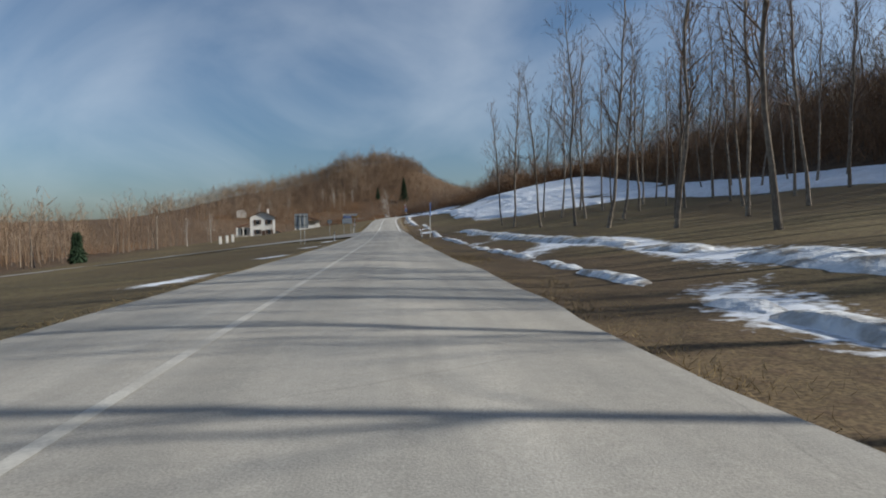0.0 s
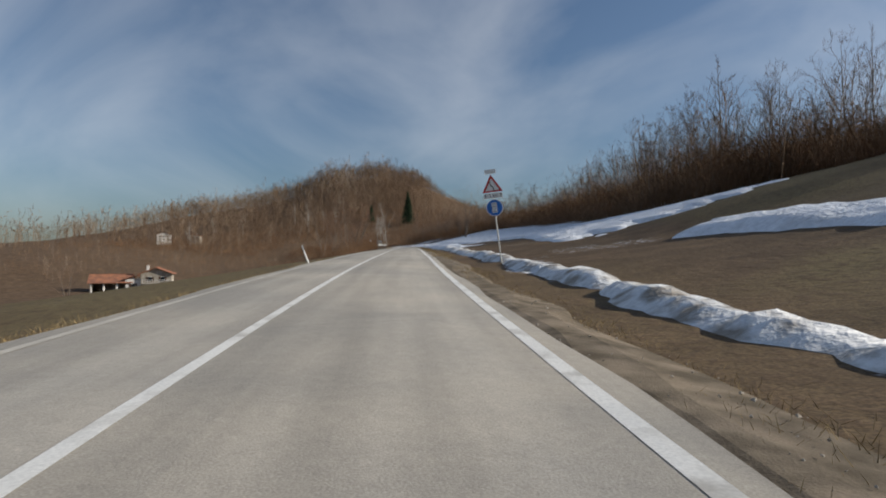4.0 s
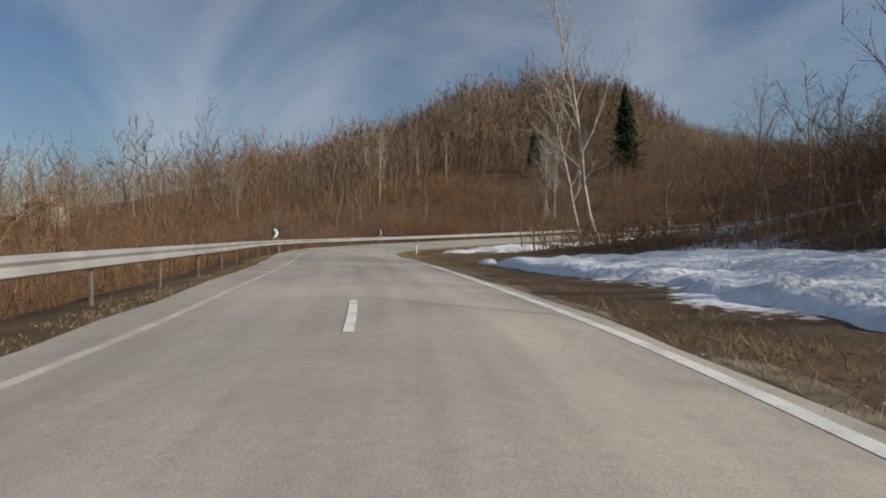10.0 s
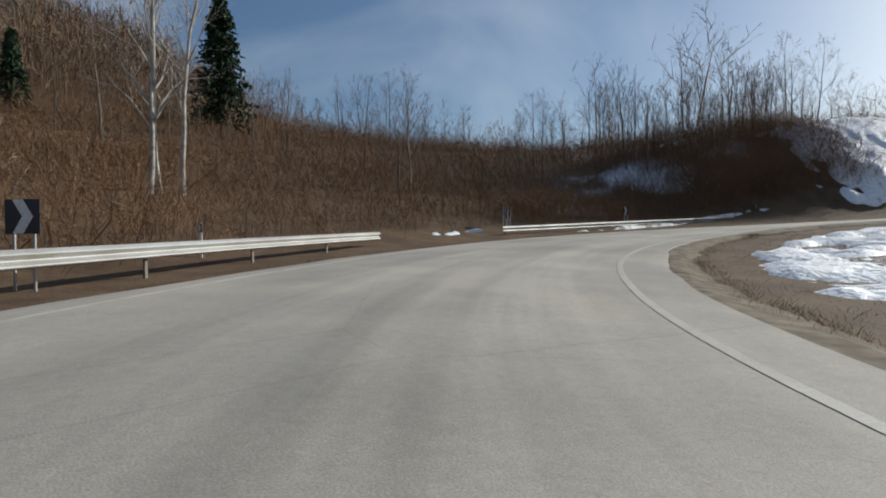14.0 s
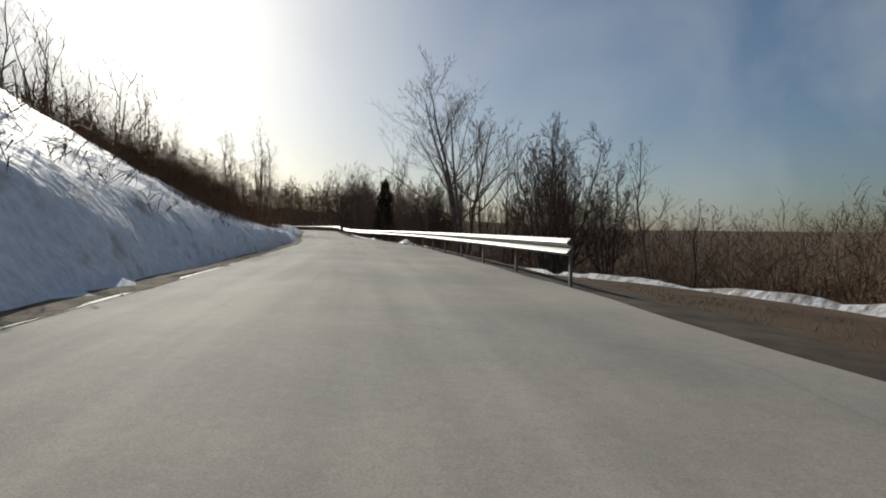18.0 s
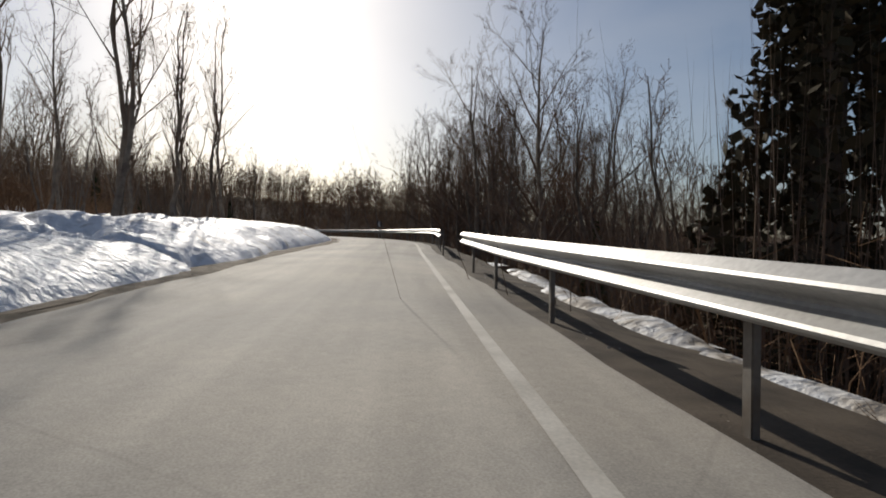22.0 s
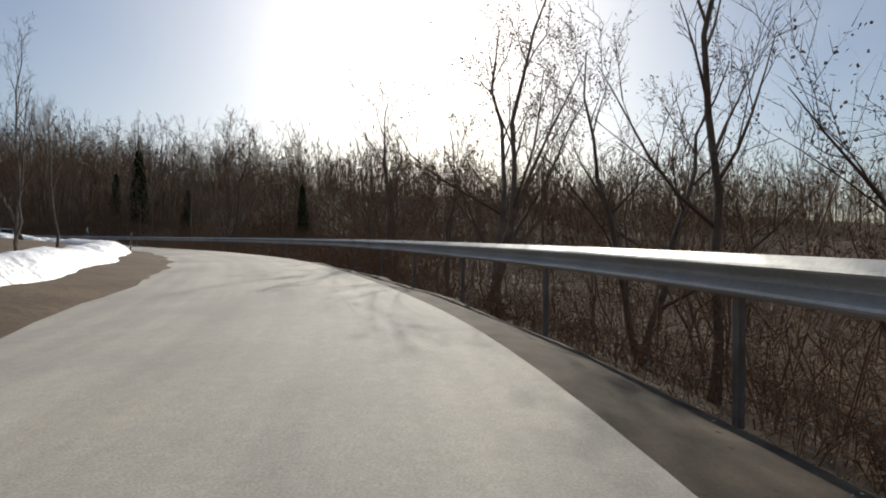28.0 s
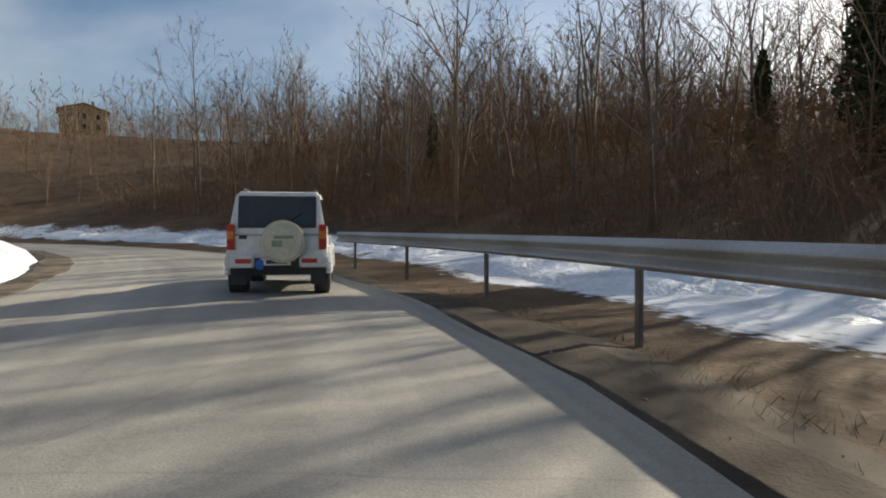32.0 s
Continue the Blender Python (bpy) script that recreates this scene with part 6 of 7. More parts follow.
def km_sign():
    ob = thing("kilometre_sign", place(481.3, -5.7, -0.15, 4), "white kilometre board with a blue strip below", "road sign")
    part("panel", plate(bmesh.new(), 0.44, 0.52, 0.015, 2.75), M_WHITE, ob)
    part("strip", plate(bmesh.new(), 0.44, 0.22, 0.016, 2.37), M_BLUE, ob, "blue road-number strip")
    cu = bpy.data.curves.new("numeral", "FONT")
    cu.body, cu.size, cu.align_x, cu.align_y, cu.extrude = "2", 0.40, "CENTER", "CENTER", 0.002
    tx = new("numeral", cu)
    tx.parent, tx.matrix_basis = ob, pose(0, -0.011, 2.75, 90, 0, 0)
    cu.materials.append(M_BLACK)
    for x in (-0.12, 0.0, 0.12):
        part("bar", box(bmesh.new(), x, -0.011, 2.37, 0.09, 0.006, 0.10), M_WHITE, ob, "white bar")
    part("post", rod(bmesh.new(), (0, 0.04, -0.8), (0, 0.04, 2.95), 0.03, None, 10), M_STEEL, ob)


km_sign()


def warning_signs():
    """A leaning pole with a bend warning, its distance plate and a snow-chain sign."""
    ob = thing("warning_sign_pole", place(298.5, 5.5, 0, -6, -7), "leaning pole with bend warning triangle and blue snow-chain disc", "road sign")
    part("pole", rod(bmesh.new(), (0, 0, -0.8), (0, 0, 4.05), 0.032, None, 10), M_STEEL, ob)
    r = 0.52
    tri = [(0, r * 1.0), (-r * 0.9, -r * 0.55), (r * 0.9, -r * 0.55)]
    part("triangle", outline(bmesh.new(), [(x, 3.55 + z) for x, z in tri], -0.05, -0.038), M_RED, ob, "red-bordered warning triangle")
    part("triangle_face", outline(bmesh.new(), [(x * 0.68, 3.53 + z * 0.68) for x, z in tri], -0.055, -0.051), M_WHITE, ob, "white face")
    bm = bmesh.new()
    for a, b in (((0.06, 3.30), (0.06, 3.46)), ((0.06, 3.46), (-0.07, 3.58)), ((-0.07, 3.58), (-0.07, 3.74))):
        rod(bm, (a[0], -0.058, a[1]), (b[0], -0.058, b[1]), 0.026, None, 6)
    part("bend_arrow", bm, M_BLACK, ob, "black double-bend arrow")
    part("distance_plate", plate(bmesh.new(), 0.86, 0.24, 0.012, 3.10, -0.044), M_WHITE, ob, "white plate")
    cu = bpy.data.curves.new("distance_text", "FONT")
    cu.body, cu.size, cu.align_x, cu.align_y, cu.extrude = "2 km", 0.2, "CENTER", "CENTER", 0.001
    cu.materials.append(M_BLACK)
    tx = new("distance_text", cu)
    tx.parent, tx.matrix_basis = ob, pose(0.02, -0.053, 3.10, 90, 0, 0)
    for x in (-0.34, 0.36):
        part("plate_arrow", outline(bmesh.new(), [(x - 0.012, 3.02), (x + 0.012, 3.02), (x + 0.012, 3.12), (x + 0.05, 3.12), (x, 3.19), (x - 0.05, 3.12), (x - 0.012, 3.12)], -0.055, -0.051), M_BLACK, ob, "black arrow")
    disc = [(0.38 * math.cos(k * math.pi / 18), 2.55 + 0.38 * math.sin(k * math.pi / 18)) for k in range(36)]
    part("disc_rim", outline(bmesh.new(), disc, -0.05, -0.038), M_WHITE, ob, "white rim")
    part("disc", outline(bmesh.new(), [(x * 0.93, 2.55 + (z - 2.55) * 0.93) for x, z in disc], -0.056, -0.051), M_BLUE, ob, "blue disc")
    bm = bmesh.new()
    box(bm, 0, -0.06, 2.55, 0.24, 0.006, 0.46, 0.003)
    part("chain_wheel", bm, M_WHITE, ob, "white wheel drawing")
    for k in range(4):
        part("chain_bar", box(bmesh.new(), 0, -0.065, 2.38 + k * 0.11, 0.2, 0.004, 0.03), M_BLACK, ob, "dark chain bar")
    part("top_plate", plate(bmesh.new(), 0.5, 0.2, 0.012, 4.2, -0.044), M_WHITE, ob, "white plate")


warning_signs()


def direction_signs():
    ob = thing("direction_sign", place(205.5, -5.0, 0, -4), "white place-name board with a blue arrow board above", "road sign")
    part("board", plate(bmesh.new(), 1.35, 0.70, 0.02, 1.97), M_WHITE, ob)
    part("board_rim", box(bmesh.new(), 0, 0.008, 1.97, 1.39, 0.012, 0.74, 0.004), M_BLACK, ob, "dark rim")
    for name, text, z, size in (("place_name", "TETTI ELLERO", 2.09, 0.2), ("upper_name", "TETTI ELLERO", 2.80, 0.11)):
        cu = bpy.data.curves.new(name, "FONT")
        cu.body, cu.size, cu.align_x, cu.align_y, cu.extrude = text, size, "CENTER", "CENTER", 0.002
        cu.materials.append(M_BLACK)
        tx = new(name, cu)
        tx.parent, tx.matrix_basis = ob, pose(0, -0.014, z, 90, 0, 0)
    for x, w in ((-0.3, 0.5), (0.28, 0.55)):
        part("text_bar", box(bmesh.new(), x, -0.014, 1.79, w, 0.006, 0.08), M_GREY_BACK, ob, "dark bar of writing")
    part("upper_board", plate(bmesh.new(), 1.15, 0.24, 0.02, 2.80), M_WHITE, ob, "narrow white board")
    part("arrow_board", outline(bmesh.new(), [(0.56, 2.38), (-0.42, 2.38), (-0.56, 2.51), (-0.42, 2.64), (0.56, 2.64)], -0.012, 0.012), M_BLUE, ob, "blue arrow board")
    for x, w in ((-0.24, 0.2), (0.12, 0.38), (0.42, 0.14)):
        part("arrow_text", box(bmesh.new(), x, -0.016, 2.51, w, 0.006, 0.1), M_WHITE, ob, "white bar of writing")
    for x in (-0.5, 0.5):
        part("post", rod(bmesh.new(), (x, 0.04, -0.7), (x, 0.04, 2.9), 0.03, None, 10), M_STEEL, ob, "grey post")
    ob = thing("information_sign", place(205.2, -3.95, 0, -4), "white plate over a yellow panel on a slim post", "road sign")
    part("panel", plate(bmesh.new(), 0.78, 0.27, 0.016, 2.72), M_WHITE, ob)
    part("bar", box(bmesh.new(), 0.02, -0.012, 2.70, 0.55, 0.006, 0.07), M_GREY_BACK, ob, "grey bar of writing")
    lean = Matrix.Translation((0.05, 0.02, 2.40)) @ Matrix.Rotation(radians(-12), 4, "Y")
    yellow = part("slanted_panel", plate(bmesh.new(), 0.86, 0.24, 0.016), M_YELLOW, ob, "slanted yellow panel")
    yellow.matrix_basis = lean
    for x in (-0.22, 0.16):
        part("dark_bar", box(bmesh.new(), x, -0.012, 0.0, 0.26, 0.006, 0.14), M_BLACK, yellow, "black bar of writing")
    part("lower_panel", plate(bmesh.new(), 0.34, 0.24, 0.014, 1.35), M_WHITE, ob, "small lower panel")
    part("lower_bar", box(bmesh.new(), 0, -0.012, 1.36, 0.26, 0.006, 0.07), M_RED, ob, "faded red bar")
    part("post", rod(bmesh.new(), (0, 0.04, -0.7), (0, 0.04, 2.85), 0.03, None, 10), M_STEEL, ob)
    ob = thing("round_sign_back", place(207, -7.6, 0, 0), "round sign seen from behind on a grey post", "road sign")
    disc = [(0.32 * math.cos(k * math.pi / 14), 2.1 + 0.32 * math.sin(k * math.pi / 14)) for k in range(28)]
    part("disc", outline(bmesh.new(), disc, -0.01, 0.01), M_GREY_BACK, ob)
    part("post", rod(bmesh.new(), (0, -0.045, -0.7), (0, -0.045, 2.35), 0.03, None, 10), M_STEEL, ob)
    ob = thing("blue_sign_panel", place(185, 5.4, 0, 84), "blue direction panel seen edge-on, on two posts", "road sign")
    part("panel", plate(bmesh.new(), 1.3, 1.5, 0.02, 3.05), M_BLUE, ob)
    for x in (-0.35, 0.35):
        part("post", rod(bmesh.new(), (x, 0.06, -0.7), (x, 0.06, 3.7), 0.035, None, 10), M_STEEL, ob, "galvanised post")
    part("brace", rod(bmesh.new(), (-0.35, 0.06, 0.5), (0.35, 0.06, 0.5), 0.02, None, 8), M_STEEL, ob)


direction_signs()

for s, d, h in ((246, -46, 7), (262, -52, 7.5), (228, -60, 7.5), (320, -60, 8)):
    ob = thing("utility_pole", place(s, d, 0, 0, tr.randn() * 1.0), "plain wooden utility pole", "utility pole", "utility poles")
    part("pole", rod(bmesh.new(), (0, 0, -0.8), (0, 0, h), 0.13, 0.09, 10), M_BARK, ob)
    part("insulator", rod(bmesh.new(), (0.12, 0, h - 0.35), (0.12, 0, h - 0.15), 0.04, 0.03, 8), M_WHITE, ob, "pale insulator")

# ---- houses ----
M_WALL = material("white_plaster", (0.78, 0.76, 0.71), 0.9, (0.62, 0.58, 0.52), 0.5, 8, 0.3, 0.02)
M_OCHRE = material("ochre_plaster", (0.55, 0.38, 0.20), 0.9, None, 0.5, 8, 0.3, 0.02)
M_STONE = material("rough_stone_wall", (0.42, 0.38, 0.32), 0.95, (0.25, 0.22, 0.18), 1.5, 5, 0.7, 0.05)
M_TILE = material("clay_roof_tiles", (0.34, 0.15, 0.085), 0.9, (0.20, 0.10, 0.07), 0.9, 5, 0.8, 0.05)
M_DARKTILE = material("dark_roof_tiles", (0.13, 0.085, 0.065), 0.9, None, 0.9, 5, 0.8, 0.05)
M_WOODBROWN = material("brown_painted_wood", (0.09, 0.05, 0.03), 0.7, None, 2, 14, 0.3, 0.01)
M_PANE = material("dark_window_glass", (0.02, 0.025, 0.03), 0.12, None, 2, 14, 0, 0.01)


def pitched_roof(parent, x0, x1, y0, y1, z, rise, over, mat, along_y=True):
    """Two sloping slabs with thickness, their ridge along y or x, and a ridge cap."""
    for sg in (-1, 1):
        bm = bmesh.new()
        if along_y:
            c, w = (x0 + x1) / 2, (x1 - x0) / 2 + over
            pts = [(c, z + rise), (c + sg * w, z - rise * over / (w - over)), (c + sg * w, z - rise * over / (w - over) + 0.16), (c, z + rise + 0.18)]
            outline(bm, pts, y0 - over, y1 + over)
        else:
            c, w = (y0 + y1) / 2, (y1 - y0) / 2 + over
            pts = [(c, z + rise), (c + sg * w, z - rise * over / (w - over)), (c + sg * w, z - rise * over / (w - over) + 0.16), (c, z + rise + 0.18)]
            outline(bm, pts, -(x1 + over), -(x0 - over))
            bmesh.ops.rotate(bm, verts=bm.verts, matrix=Matrix.Rotation(math.pi / 2, 3, "Z"))
        part("roof_slope", bm, mat, parent)
    bm = bmesh.new()
    if along_y:
        rod(bm, ((x0 + x1) / 2, y0 - over, z + rise + 0.17), ((x0 + x1) / 2, y1 + over, z + rise + 0.17), 0.11, None, 8)
    else:
        rod(bm, (x0 - over, (y0 + y1) / 2, z + rise + 0.17), (x1 + over, (y0 + y1) / 2, z + rise + 0.17), 0.11, None, 8)
    part("ridge", bm, mat, parent)


def wall_block(parent, x0, x1, y0, y1, z0, z1, mat, gable=0.0):
    bm = bmesh.new()
    pts = [(x0, z0), (x1, z0), (x1, z1), ((x0 + x1) / 2, z1 + gable), (x0, z1)] if gable else [(x0, z0), (x1, z0), (x1, z1), (x0, z1)]
    outline(bm, pts, y0, y1)
    return part("wall", bm, mat, parent)


def house_window(parent, x, y, z, w, h, shutters=True):
    f = part("window", box(bmesh.new(), x, y - 0.02, z, w + 0.1, 0.08, h + 0.1, 0.01), M_WHITE, parent, "window")
    part("pane", box(bmesh.new(), x, y - 0.062, z, w, 0.02, h), M_PANE, f, "dark pane")
    part("sill", box(bmesh.new(), x, y - 0.09, z - h / 2 - 0.08, w + 0.3, 0.18, 0.06, 0.01), M_STONE, f)
    if shutters:
        for sg in (-1, 1):
            part("shutter", box(bmesh.new(), x + sg * (w * 0.78), y - 0.05, z, w * 0.5, 0.05, h + 0.06, 0.01), M_WOODBROWN, f, "open brown shutter")


def villa(s, d, turn):
    """White two-storey house with a gable, a low porch wing and a chimney."""
    ob = thing("white_house", place(s, d, -0.2, turn), "white two-storey house with brown shutters and clay roof", "house")
    wall_block(ob, -3.2, 3.2, 0, 8, -0.5, 5.0, M_WALL, 1.5)
    pitched_roof(ob, -3.2, 3.2, 0, 8, 5.0, 1.5, 0.6, M_DARKTILE)
    wall_block(ob, -6.6, -3.2, 1.6, 6, -0.5, 2.3, M_WALL)
    part("porch_roof", outline(bmesh.new(), [(-7.0, 2.3), (-3.2, 3.3), (-3.2, 3.45), (-7.0, 2.45)], 0.2, 6.4), M_TILE, ob, "clay-tiled lean-to roof")
    for x in (-6.6, -5.0):
        part("porch_pillar", box(bmesh.new(), x, 0.5, 0.95, 0.35, 0.35, 2.8, 0.02), M_WALL, ob, "white pillar")
    part("porch_door", box(bmesh.new(), -4.9, 1.57, 1.0, 1.6, 0.06, 2.0), M_PANE, ob, "dark glazed porch front")
    for x, z in ((-1.3, 3.7), (1.6, 3.7), (-1.3, 1.1), (1.7, 1.1)):
        house_window(ob, x, 0, z, 0.9, 1.2)
    part("door", box(bmesh.new(), 0.2, -0.03, -0.1 + 0.6, 0.9, 0.06, 1.9, 0.01), M_WOODBROWN, ob, "brown door")
    ch = part("chimney", box(bmesh.new(), 1.4, 3.0, 6.6, 0.6, 0.6, 1.6, 0.02), M_WALL, ob, "white chimney")
    part("chimney_cap", box(bmesh.new(), 1.4, 3.0, 7.45, 0.8, 0.8, 0.1, 0.02), M_TILE, ch)
    part("terrace", box(bmesh.new(), -5, -1.2, 0.0, 4.0, 2.6, 0.5, 0.03), M_STONE, ob, "raised stone terrace")


villa(283, -33, 12)


def carport(s, d, turn):
    ob = thing("carport", place(s, d, 0.1, turn), "low shed with a dark roof on white pillars", "shed")
    part("back_wall", box(bmesh.new(), 0, 3.2, 1.0, 6.4, 0.25, 2.4, 0.02), M_WALL, ob)
    part("low_wall", box(bmesh.new(), 0.6, 0, 0.35, 5.4, 0.25, 1.2, 0.02), M_WALL, ob, "low white wall")
    pitched_roof(ob, -3.2, 3.2, 0, 3.3, 2.1, 0.9, 0.5, M_DARKTILE)
    for x in (-3.0, -0.4, 2.4):
        part("pillar", box(bmesh.new(), x, 0, 0.9, 0.35, 0.35, 2.4, 0.02), M_WALL, ob, "white pillar")


carport(278.5, -20.5, 10)


def farmhouse(s, d, turn):
    ob = thing("farmhouse", place(s, d, -0.2, turn), "pale farmhouse with balconies, stone gable and clay roof", "house")
    wall_block(ob, -3.6, 3.6, 0, 7, -1, 4.6, M_STONE, 1.4)
    pitched_roof(ob, -3.6, 3.6, 0, 7, 4.6, 1.4, 0.7, M_TILE)
    wall_block(ob, -7.2, -3.6, 0.6, 6, -1, 3.2, M_WALL)
    part("wing_roof", outline(bmesh.new(), [(-7.6, 3.2), (-3.6, 4.2), (-3.6, 4.36), (-7.6, 3.36)], 0.1, 6.4), M_TILE, ob, "clay-tiled wing roof")
    for x, z in ((-1.5, 3.2), (1.5, 3.2), (-1.5, 0.8), (1.5, 0.8), (-5.4, 1.5)):
        house_window(ob, x, 0 if x > -3.6 else 0.6, z, 0.9, 1.1)
    bal = part("balcony", box(bmesh.new(), 0, -0.6, 2.0, 6.4, 1.2, 0.16, 0.02), M_STONE, ob, "stone balcony")
    for k in range(12):
        part("baluster", box(bmesh.new(), -3.0 + k * 0.55, -1.15, 2.5, 0.06, 0.06, 0.9), M_WHITE, bal)
    part("handrail", box(bmesh.new(), 0, -1.15, 2.98, 6.4, 0.09, 0.07, 0.01), M_WHITE, bal)
    ch = part("chimney", box(bmesh.new(), -2.2, 2.0, 5.9, 0.6, 0.6, 1.8, 0.02), M_WALL, ob, "white chimney")
    part("chimney_cap", box(bmesh.new(), -2.2, 2.0, 6.85, 0.8, 0.8, 0.1, 0.02), M_TILE, ch)


def barn(s, d, turn):
    ob = thing("open_barn", place(s, d, -0.2, turn), "open barn with an orange clay roof on posts", "barn")
    part("back_wall", box(bmesh.new(), 0, 5.6, 1.2, 9.0, 0.3, 3.4, 0.02), M_STONE, ob)
    for x in (-4.4, 4.4):
        part("side_wall", box(bmesh.new(), x, 3.2, 1.2, 0.3, 4.8, 3.4, 0.02), M_STONE, ob)
    for x in (-4.3, -1.5, 1.4, 4.3):
        part("pillar", box(bmesh.new(), x, 0.2, 1.1, 0.4, 0.4, 3.2, 0.02), M_WALL, ob, "pale pillar")
    pitched_roof(ob, -4.5, 4.5, 0, 5.7, 2.7, 1.7, 0.6, M_TILE, False)


farmhouse(433, -64, 14)
barn(431, -74.5, 16)


def hill_house(x, y, turn, wall_mat, label, lift=0.0):
    ob = thing("hill_house", pose(x, y, float(ground_z(x, y)[0]) + lift, 0, 0, turn), label, "house", "houses on the hills")
    wall_block(ob, -5, 5, 0, 7, -4 - lift, 5, wall_mat, 1.6)
    pitched_roof(ob, -5, 5, 0, 7, 5, 1.6, 0.6, M_TILE)
    for wx in (-3, 0, 3):
        for z in (1.2, 3.6):
            house_window(ob, wx, 0, z, 0.9, 1.2, False)
    part("chimney", box(bmesh.new(), 2, 3, 7.0, 0.7, 0.7, 1.6, 0.02), M_STONE, ob)
    return ob


hill_house(-176, 437, 25, M_WALL, "pale house among the bare trees of the far slope", 1.5).scale = (0.65, 0.65, 0.65)
hill_house(-165, 445, 10, M_STONE, "stone house among the bare trees of the far slope", 1.0).scale = (0.6, 0.6, 0.6)
hill_house(234, 640, -5, M_OCHRE, "ochre house on the wooded rise", 1.0)

for s, d, h in ((262, -40, 5.5), (258, -44, 5)):
    plant_road(BIRCHES, s, d, tr, (0.5, 0.6))
for s, d in ((246, -31), (243.5, -31.5), (240.5, -32)):
    ob = thing("gate_pillar", place(s, d, 0, 10), "pale stone gate pillar", "pillar", "gate pillars")
    part("shaft", box(bmesh.new(), 0, 0, 0.6, 0.5, 0.5, 1.6, 0.03), M_WALL, ob)
    part("cap", box(bmesh.new(), 0, 0, 1.45, 0.64, 0.64, 0.12, 0.03), M_STONE, ob)
p = along(223, -50)
conifer(31, float(p[0]), float(p[1]), 5.0)
for s, d, k in ((284, -27, 0), (287, -24, 1), (270, -28, 2)):
    plant_road(MULTIS, s, d, tr, (0.35, 0.45))
# bare trees beyond the field on the left of the straight
for k in range(40):
    plant_road([BROADS, SLIMS][tr.randint(2)], 200 + 190 * tr.rand(), -52 - 50 * tr.rand(), tr, (0.7, 1.0))

# ---- grit and clods scattered on the verges ----
gr = np.random.RandomState(77)
for a, b, d0, d1, n in ((206, 640, 2.85, 3.9, 4200), (642, 945, -3.1, -3.9, 2200), (640, 905, 3.15, 4.6, 2600)):
    ss, dd = gr.uniform(a, b, n), d0 + (d1 - d0) * gr.rand(n) ** 1.3
    dd = dd + np.where(dd > 0, inner(ss), 0)
    q = along(ss, dd, np.where(dd > 0, -0.088, -0.04) - 0.1 * np.clip((np.abs(dd) - 3.5) / 0.5, 0, 1))
    r = 0.006 + 0.022 * gr.rand(n, 1) ** 3
    c = np.array([[1, 0, 0], [-1, 0, 0], [0, 1, 0], [0, -1, 0], [0, 0, 0.7], [0, 0, -0.7]], float)
    v = (q[:, None] + (c[None] + gr.randn(n, 6, 3) * 0.25) * r[:, None]).reshape(-1, 3)
    f = np.array([[0, 2, 4], [2, 1, 4], [1, 3, 4], [3, 0, 4], [2, 0, 5], [1, 2, 5], [3, 1, 5], [0, 3, 5]])
    tagged(mesh_object("grit", v, (np.arange(n)[:, None, None] * 6 + f[None]).reshape(-1, 3), M_STONE), "grey grit and clods of dirt on the verge", "gravel", kind="stuff")

# ---- the white off-road car on the upper bend ----
M_CARWHITE = material("white_car_paint", (0.72, 0.72, 0.70), 0.28, (0.60, 0.59, 0.56), 1.2, 10, 0.05, 0.002)
M_GLASS = material("tinted_car_glass", (0.03, 0.035, 0.04), 0.06, None, 2, 14, 0, 0.01)
M_RUBBER = material("tyre_rubber", (0.025, 0.025, 0.025), 0.9, None, 4, 30, 0.4, 0.006)
M_TRIM = material("black_plastic_trim", (0.04, 0.04, 0.042), 0.65, None, 4, 30, 0.2, 0.004)
M_TAIL = material("red_tail_lamp", (0.5, 0.025, 0.015), 0.2, None, 3, 20, 0, 0.002)
M_ORANGE = material("amber_lamp", (0.75, 0.22, 0.03), 0.2, None, 3, 20, 0, 0.002)
M_COVER = material("cream_wheel_cover", (0.62, 0.57, 0.44), 0.55, (0.48, 0.44, 0.33), 3, 16, 0.2, 0.004)
M_GREENMARK = material("faded_green_print", (0.16, 0.24, 0.13), 0.6, (0.3, 0.32, 0.22), 6, 20, 0, 0.002)


def shaped(sections, bevel=0.03, seg=2):
    """A solid through boxes of (y, half width, low, high): lofted along y and rounded."""
    bm = bmesh.new()
    rings = [[bm.verts.new((x, y, z)) for x, z in ((-w, lo), (w, lo), (w2, hi), (-w2, hi))] for y, w, w2, lo, hi in sections]
    for a, b in zip(rings, rings[1:]):
        for k in range(4):
            j = (k + 1) % 4
            bm.faces.new((a[k], a[j], b[j], b[k]))
    bm.faces.new(rings[0][::-1])
    bm.faces.new(rings[-1])
    bmesh.ops.recalc_face_normals(bm, faces=bm.faces)
    bmesh.ops.bevel(bm, geom=list(bm.edges), offset=bevel, segments=seg, affect="EDGES")
    return bm


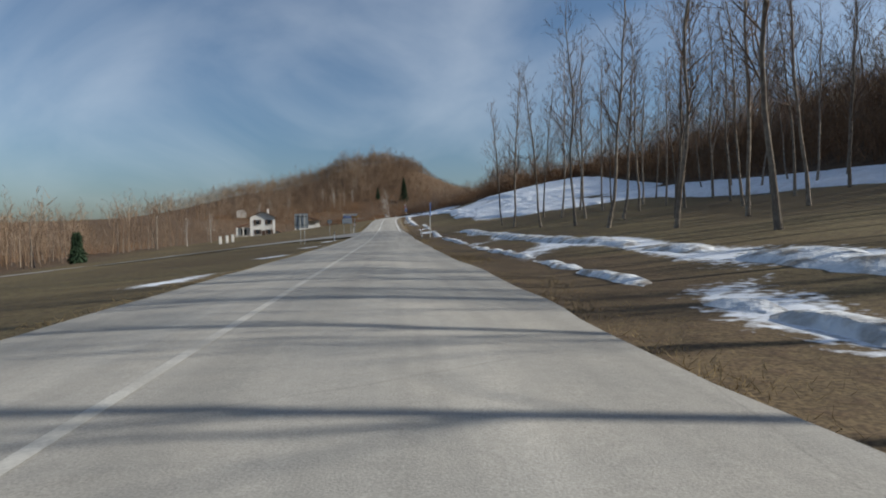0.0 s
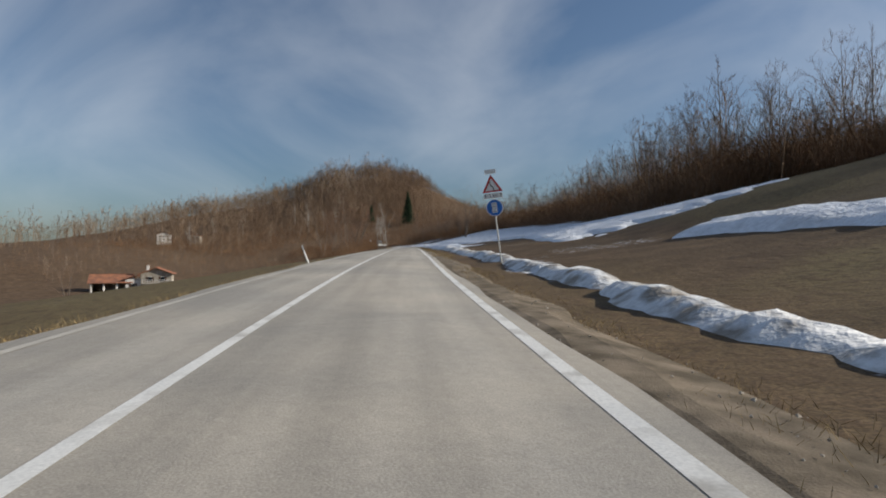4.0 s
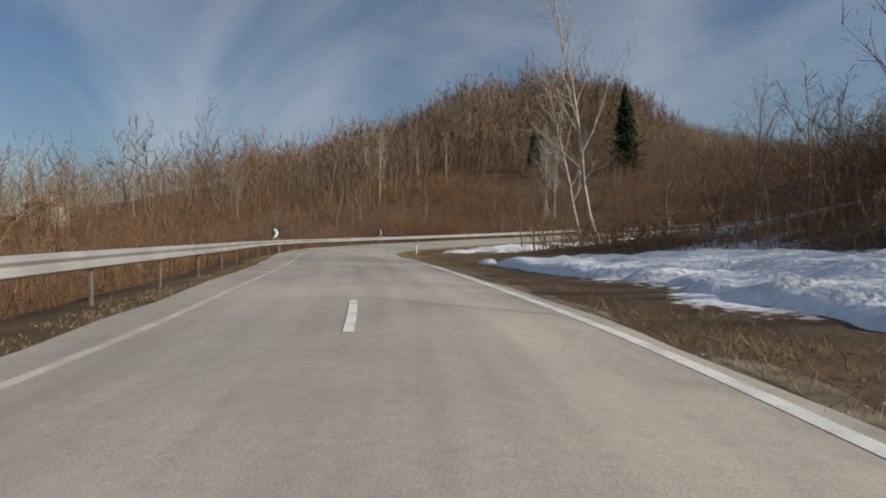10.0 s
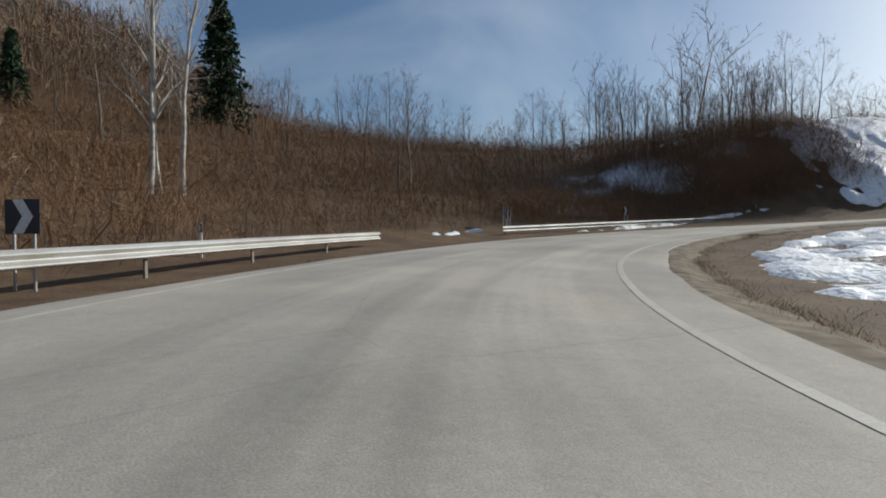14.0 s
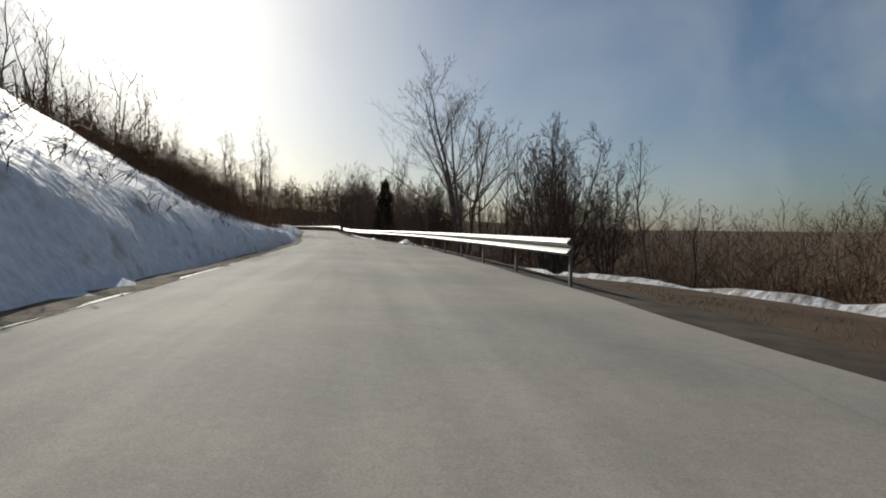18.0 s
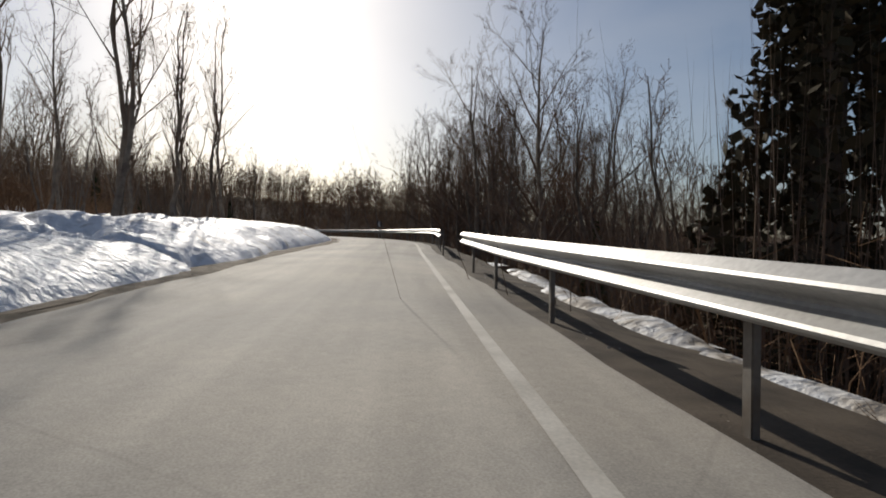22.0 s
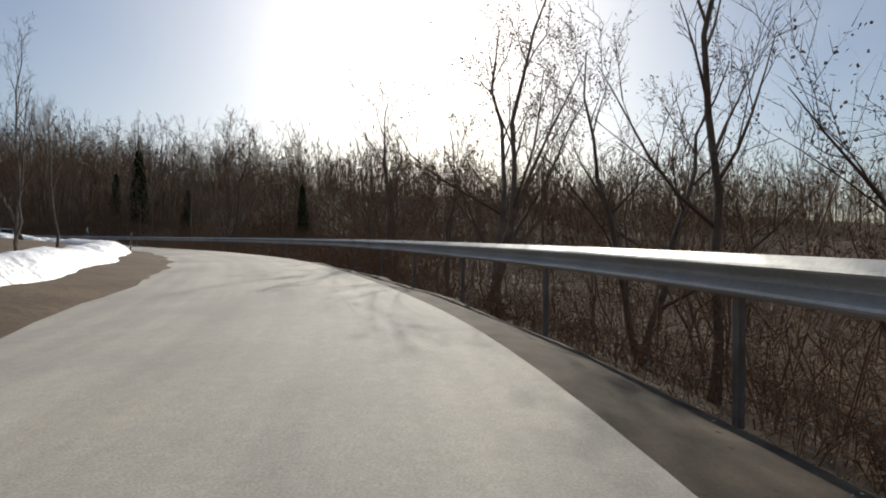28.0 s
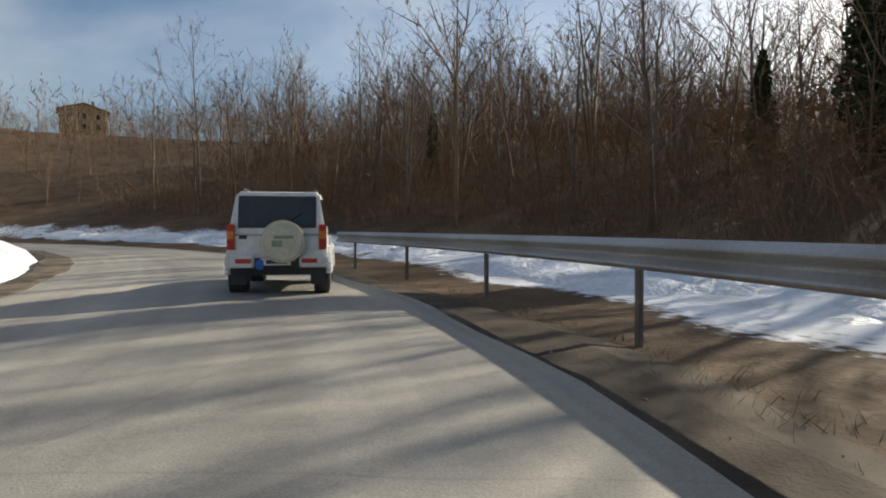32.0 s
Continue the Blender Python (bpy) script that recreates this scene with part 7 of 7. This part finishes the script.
def off_roader(m):
    car = thing("off_road_car", m, "small white off-road car with a covered spare wheel", "car")
    body = part("body", shaped([(0.0, 0.76, 0.76, 0.46, 1.00), (0.5, 0.78, 0.77, 0.42, 1.01), (2.35, 0.78, 0.77, 0.40, 1.00), (3.30, 0.74, 0.71, 0.42, 0.94), (3.48, 0.68, 0.66, 0.45, 0.88)], 0.05, 3), M_CARWHITE, car)
    cabin = part("cabin", shaped([(0.02, 0.755, 0.755, 0.98, 1.02), (0.16, 0.74, 0.64, 0.98, 1.64), (0.5, 0.74, 0.645, 0.98, 1.68), (1.55, 0.74, 0.64, 0.98, 1.67), (2.25, 0.74, 0.72, 0.98, 1.03)], 0.04, 3), M_CARWHITE, car)
    tail = Matrix.Translation((0, 0.075, 1.33)) @ Matrix.Rotation(radians(-12.5), 4, "X")
    bm = bmesh.new()
    box(bm, 0, 0, 0, 1.14, 0.03, 0.46, 0.012)
    part("rear_window", bm, M_GLASS, car, "dark rear window").matrix_basis = tail
    part("window_seal", box(bmesh.new(), 0, 0.008, 0, 1.20, 0.03, 0.52, 0.012), M_TRIM, car, "black seal").matrix_basis = tail
    part("rear_wiper", rod(bmesh.new(), (0.1, -0.03, -0.22), (0.38, -0.03, -0.02), 0.01, None, 6), M_TRIM, car).matrix_basis = tail
    for sg in (-1, 1):
        side = Matrix.Translation((sg * 0.70, 0, 1.33)) @ Matrix.Rotation(radians(-8.5 * sg), 4, "Y")
        for y, w in ((0.62, 0.72), (1.42, 0.66)):
            part("side_window", box(bmesh.new(), 0, y, 0, 0.03, w, 0.44, 0.01), M_GLASS, car, "dark side window").matrix_basis = side
        lamp = part("tail_lamp", box(bmesh.new(), sg * 0.70, -0.005, 0.93, 0.12, 0.06, 0.40, 0.012), M_TAIL, car, "red tail lamp")
        part("turn_lens", box(bmesh.new(), sg * 0.70, -0.038, 0.96, 0.10, 0.012, 0.12, 0.004), M_ORANGE, lamp, "amber lens")
        part("bumper_lamp", box(bmesh.new(), sg * 0.50, -0.135, 0.56, 0.24, 0.02, 0.07, 0.006), M_TAIL, car, "red bumper lamp")
        part("bumper_corner", box(bmesh.new(), sg * 0.56, -0.05, 0.55, 0.44, 0.17, 0.19, 0.03), M_CARWHITE, car, "white bumper corner")
        part("mirror", box(bmesh.new(), sg * 0.88, 1.95, 1.10, 0.20, 0.10, 0.16, 0.03), M_TRIM, car, "black door mirror")
        part("mud_flap", box(bmesh.new(), sg * 0.62, 0.16, 0.30, 0.24, 0.02, 0.26, 0.004), M_TRIM, car, "black mud flap")
        part("headlamp", rod(bmesh.new(), (sg * 0.52, 3.44, 0.74), (sg * 0.52, 3.51, 0.74), 0.10, None, 16), M_PANE, car, "round headlamp")
        part("door_line", box(bmesh.new(), sg * 0.782, 1.5, 0.72, 0.008, 1.05, 0.5, 0.003), M_CARWHITE, car, "side door")
        part("roof_rail", rod(bmesh.new(), (sg * 0.56, 0.3, 1.71), (sg * 0.56, 1.5, 1.70), 0.018, None, 8), M_TRIM, car, "black roof rail")
        for y in (0.58, 2.82):
            arch = bmesh.new()
            for k in range(8):
                a0, a1 = math.pi * k / 8, math.pi * (k + 1) / 8
                rod(arch, (sg * 0.79, y + 0.41 * math.cos(a0), 0.34 + 0.41 * math.sin(a0)), (sg * 0.79, y + 0.41 * math.cos(a1), 0.34 + 0.41 * math.sin(a1)), 0.05, None, 8)
            part("fender_flare", arch, M_CARWHITE, car, "white fender flare")
            well = part("wheel_well", rod(bmesh.new(), (sg * 0.55, y, 0.36), (sg * 0.785, y, 0.36), 0.39, None, 24), M_TRIM, car, "dark wheel arch")
            bm = bmesh.new()
            rod(bm, (sg * 0.60, y, 0.34), (sg * 0.80, y, 0.34), 0.34, None, 28)
            bmesh.ops.bevel(bm, geom=[e for e in bm.edges if len(e.link_faces) == 2 and e.calc_face_angle(0) > 0.9], offset=0.04, segments=2, affect="EDGES")
            wheel = part("wheel", bm, M_RUBBER, car, "black tyre")
            part("rim", rod(bmesh.new(), (sg * 0.79, y, 0.34), (sg * 0.812, y, 0.34), 0.20, None, 20), M_STEEL, wheel, "steel rim")
    part("bumper_centre", box(bmesh.new(), 0, -0.03, 0.53, 0.72, 0.12, 0.15, 0.02), M_TRIM, car, "dark bumper centre")
    pl = part("number_plate", box(bmesh.new(), -0.02, -0.10, 0.545, 0.46, 0.015, 0.11, 0.004), M_WHITE, car, "white number plate")
    part("plate_bar", box(bmesh.new(), 0.0, -0.11, 0.545, 0.32, 0.006, 0.06), M_BLACK, pl, "plain dark bar")
    part("tow_bracket", box(bmesh.new(), -0.26, -0.1, 0.50, 0.12, 0.06, 0.16, 0.02), M_BLUE, car, "blue bracket")
    part("door_handle", box(bmesh.new(), -0.52, -0.015, 0.93, 0.12, 0.03, 0.06, 0.008), M_TRIM, car, "black handle")
    part("rear_door_seam", box(bmesh.new(), 0.0, -0.006, 0.74, 1.24, 0.012, 0.42, 0.004), M_CARWHITE, car, "rear door panel")
    bm = bmesh.new()
    rod(bm, (0.10, -0.03, 0.86), (0.10, -0.25, 0.86), 0.335, None, 36)
    bmesh.ops.bevel(bm, geom=[e for e in bm.edges if len(e.link_faces) == 2 and e.calc_face_angle(0) > 0.9], offset=0.05, segments=3, affect="EDGES")
    spare = part("spare_wheel_cover", bm, M_COVER, car, "cream spare wheel cover with faded print")
    part("print", box(bmesh.new(), 0.02, -0.253, 0.83, 0.16, 0.004, 0.10, 0.001), M_GREENMARK, spare, "faded green mark")
    part("print", box(bmesh.new(), 0.12, -0.253, 0.93, 0.30, 0.004, 0.05, 0.001), M_GREENMARK, spare, "faded grey-green band")
    part("antenna", rod(bmesh.new(), (-0.60, 1.9, 1.4), (-0.62, 1.6, 1.85), 0.008, None, 6), M_TRIM, car)
    part("underbody", box(bmesh.new(), 0, 1.7, 0.40, 1.1, 3.0, 0.16, 0.03), M_TRIM, car, "dark underbody")
    return car


CAR_X, CAR_Y = 215.45, 482.0
car_s, car_d = road_place(np.array([CAR_X]), np.array([CAR_Y]))
off_roader(pose(CAR_X, CAR_Y, float(along(car_s[0], car_d[0], -0.01)[2]), 0, 0, -29))
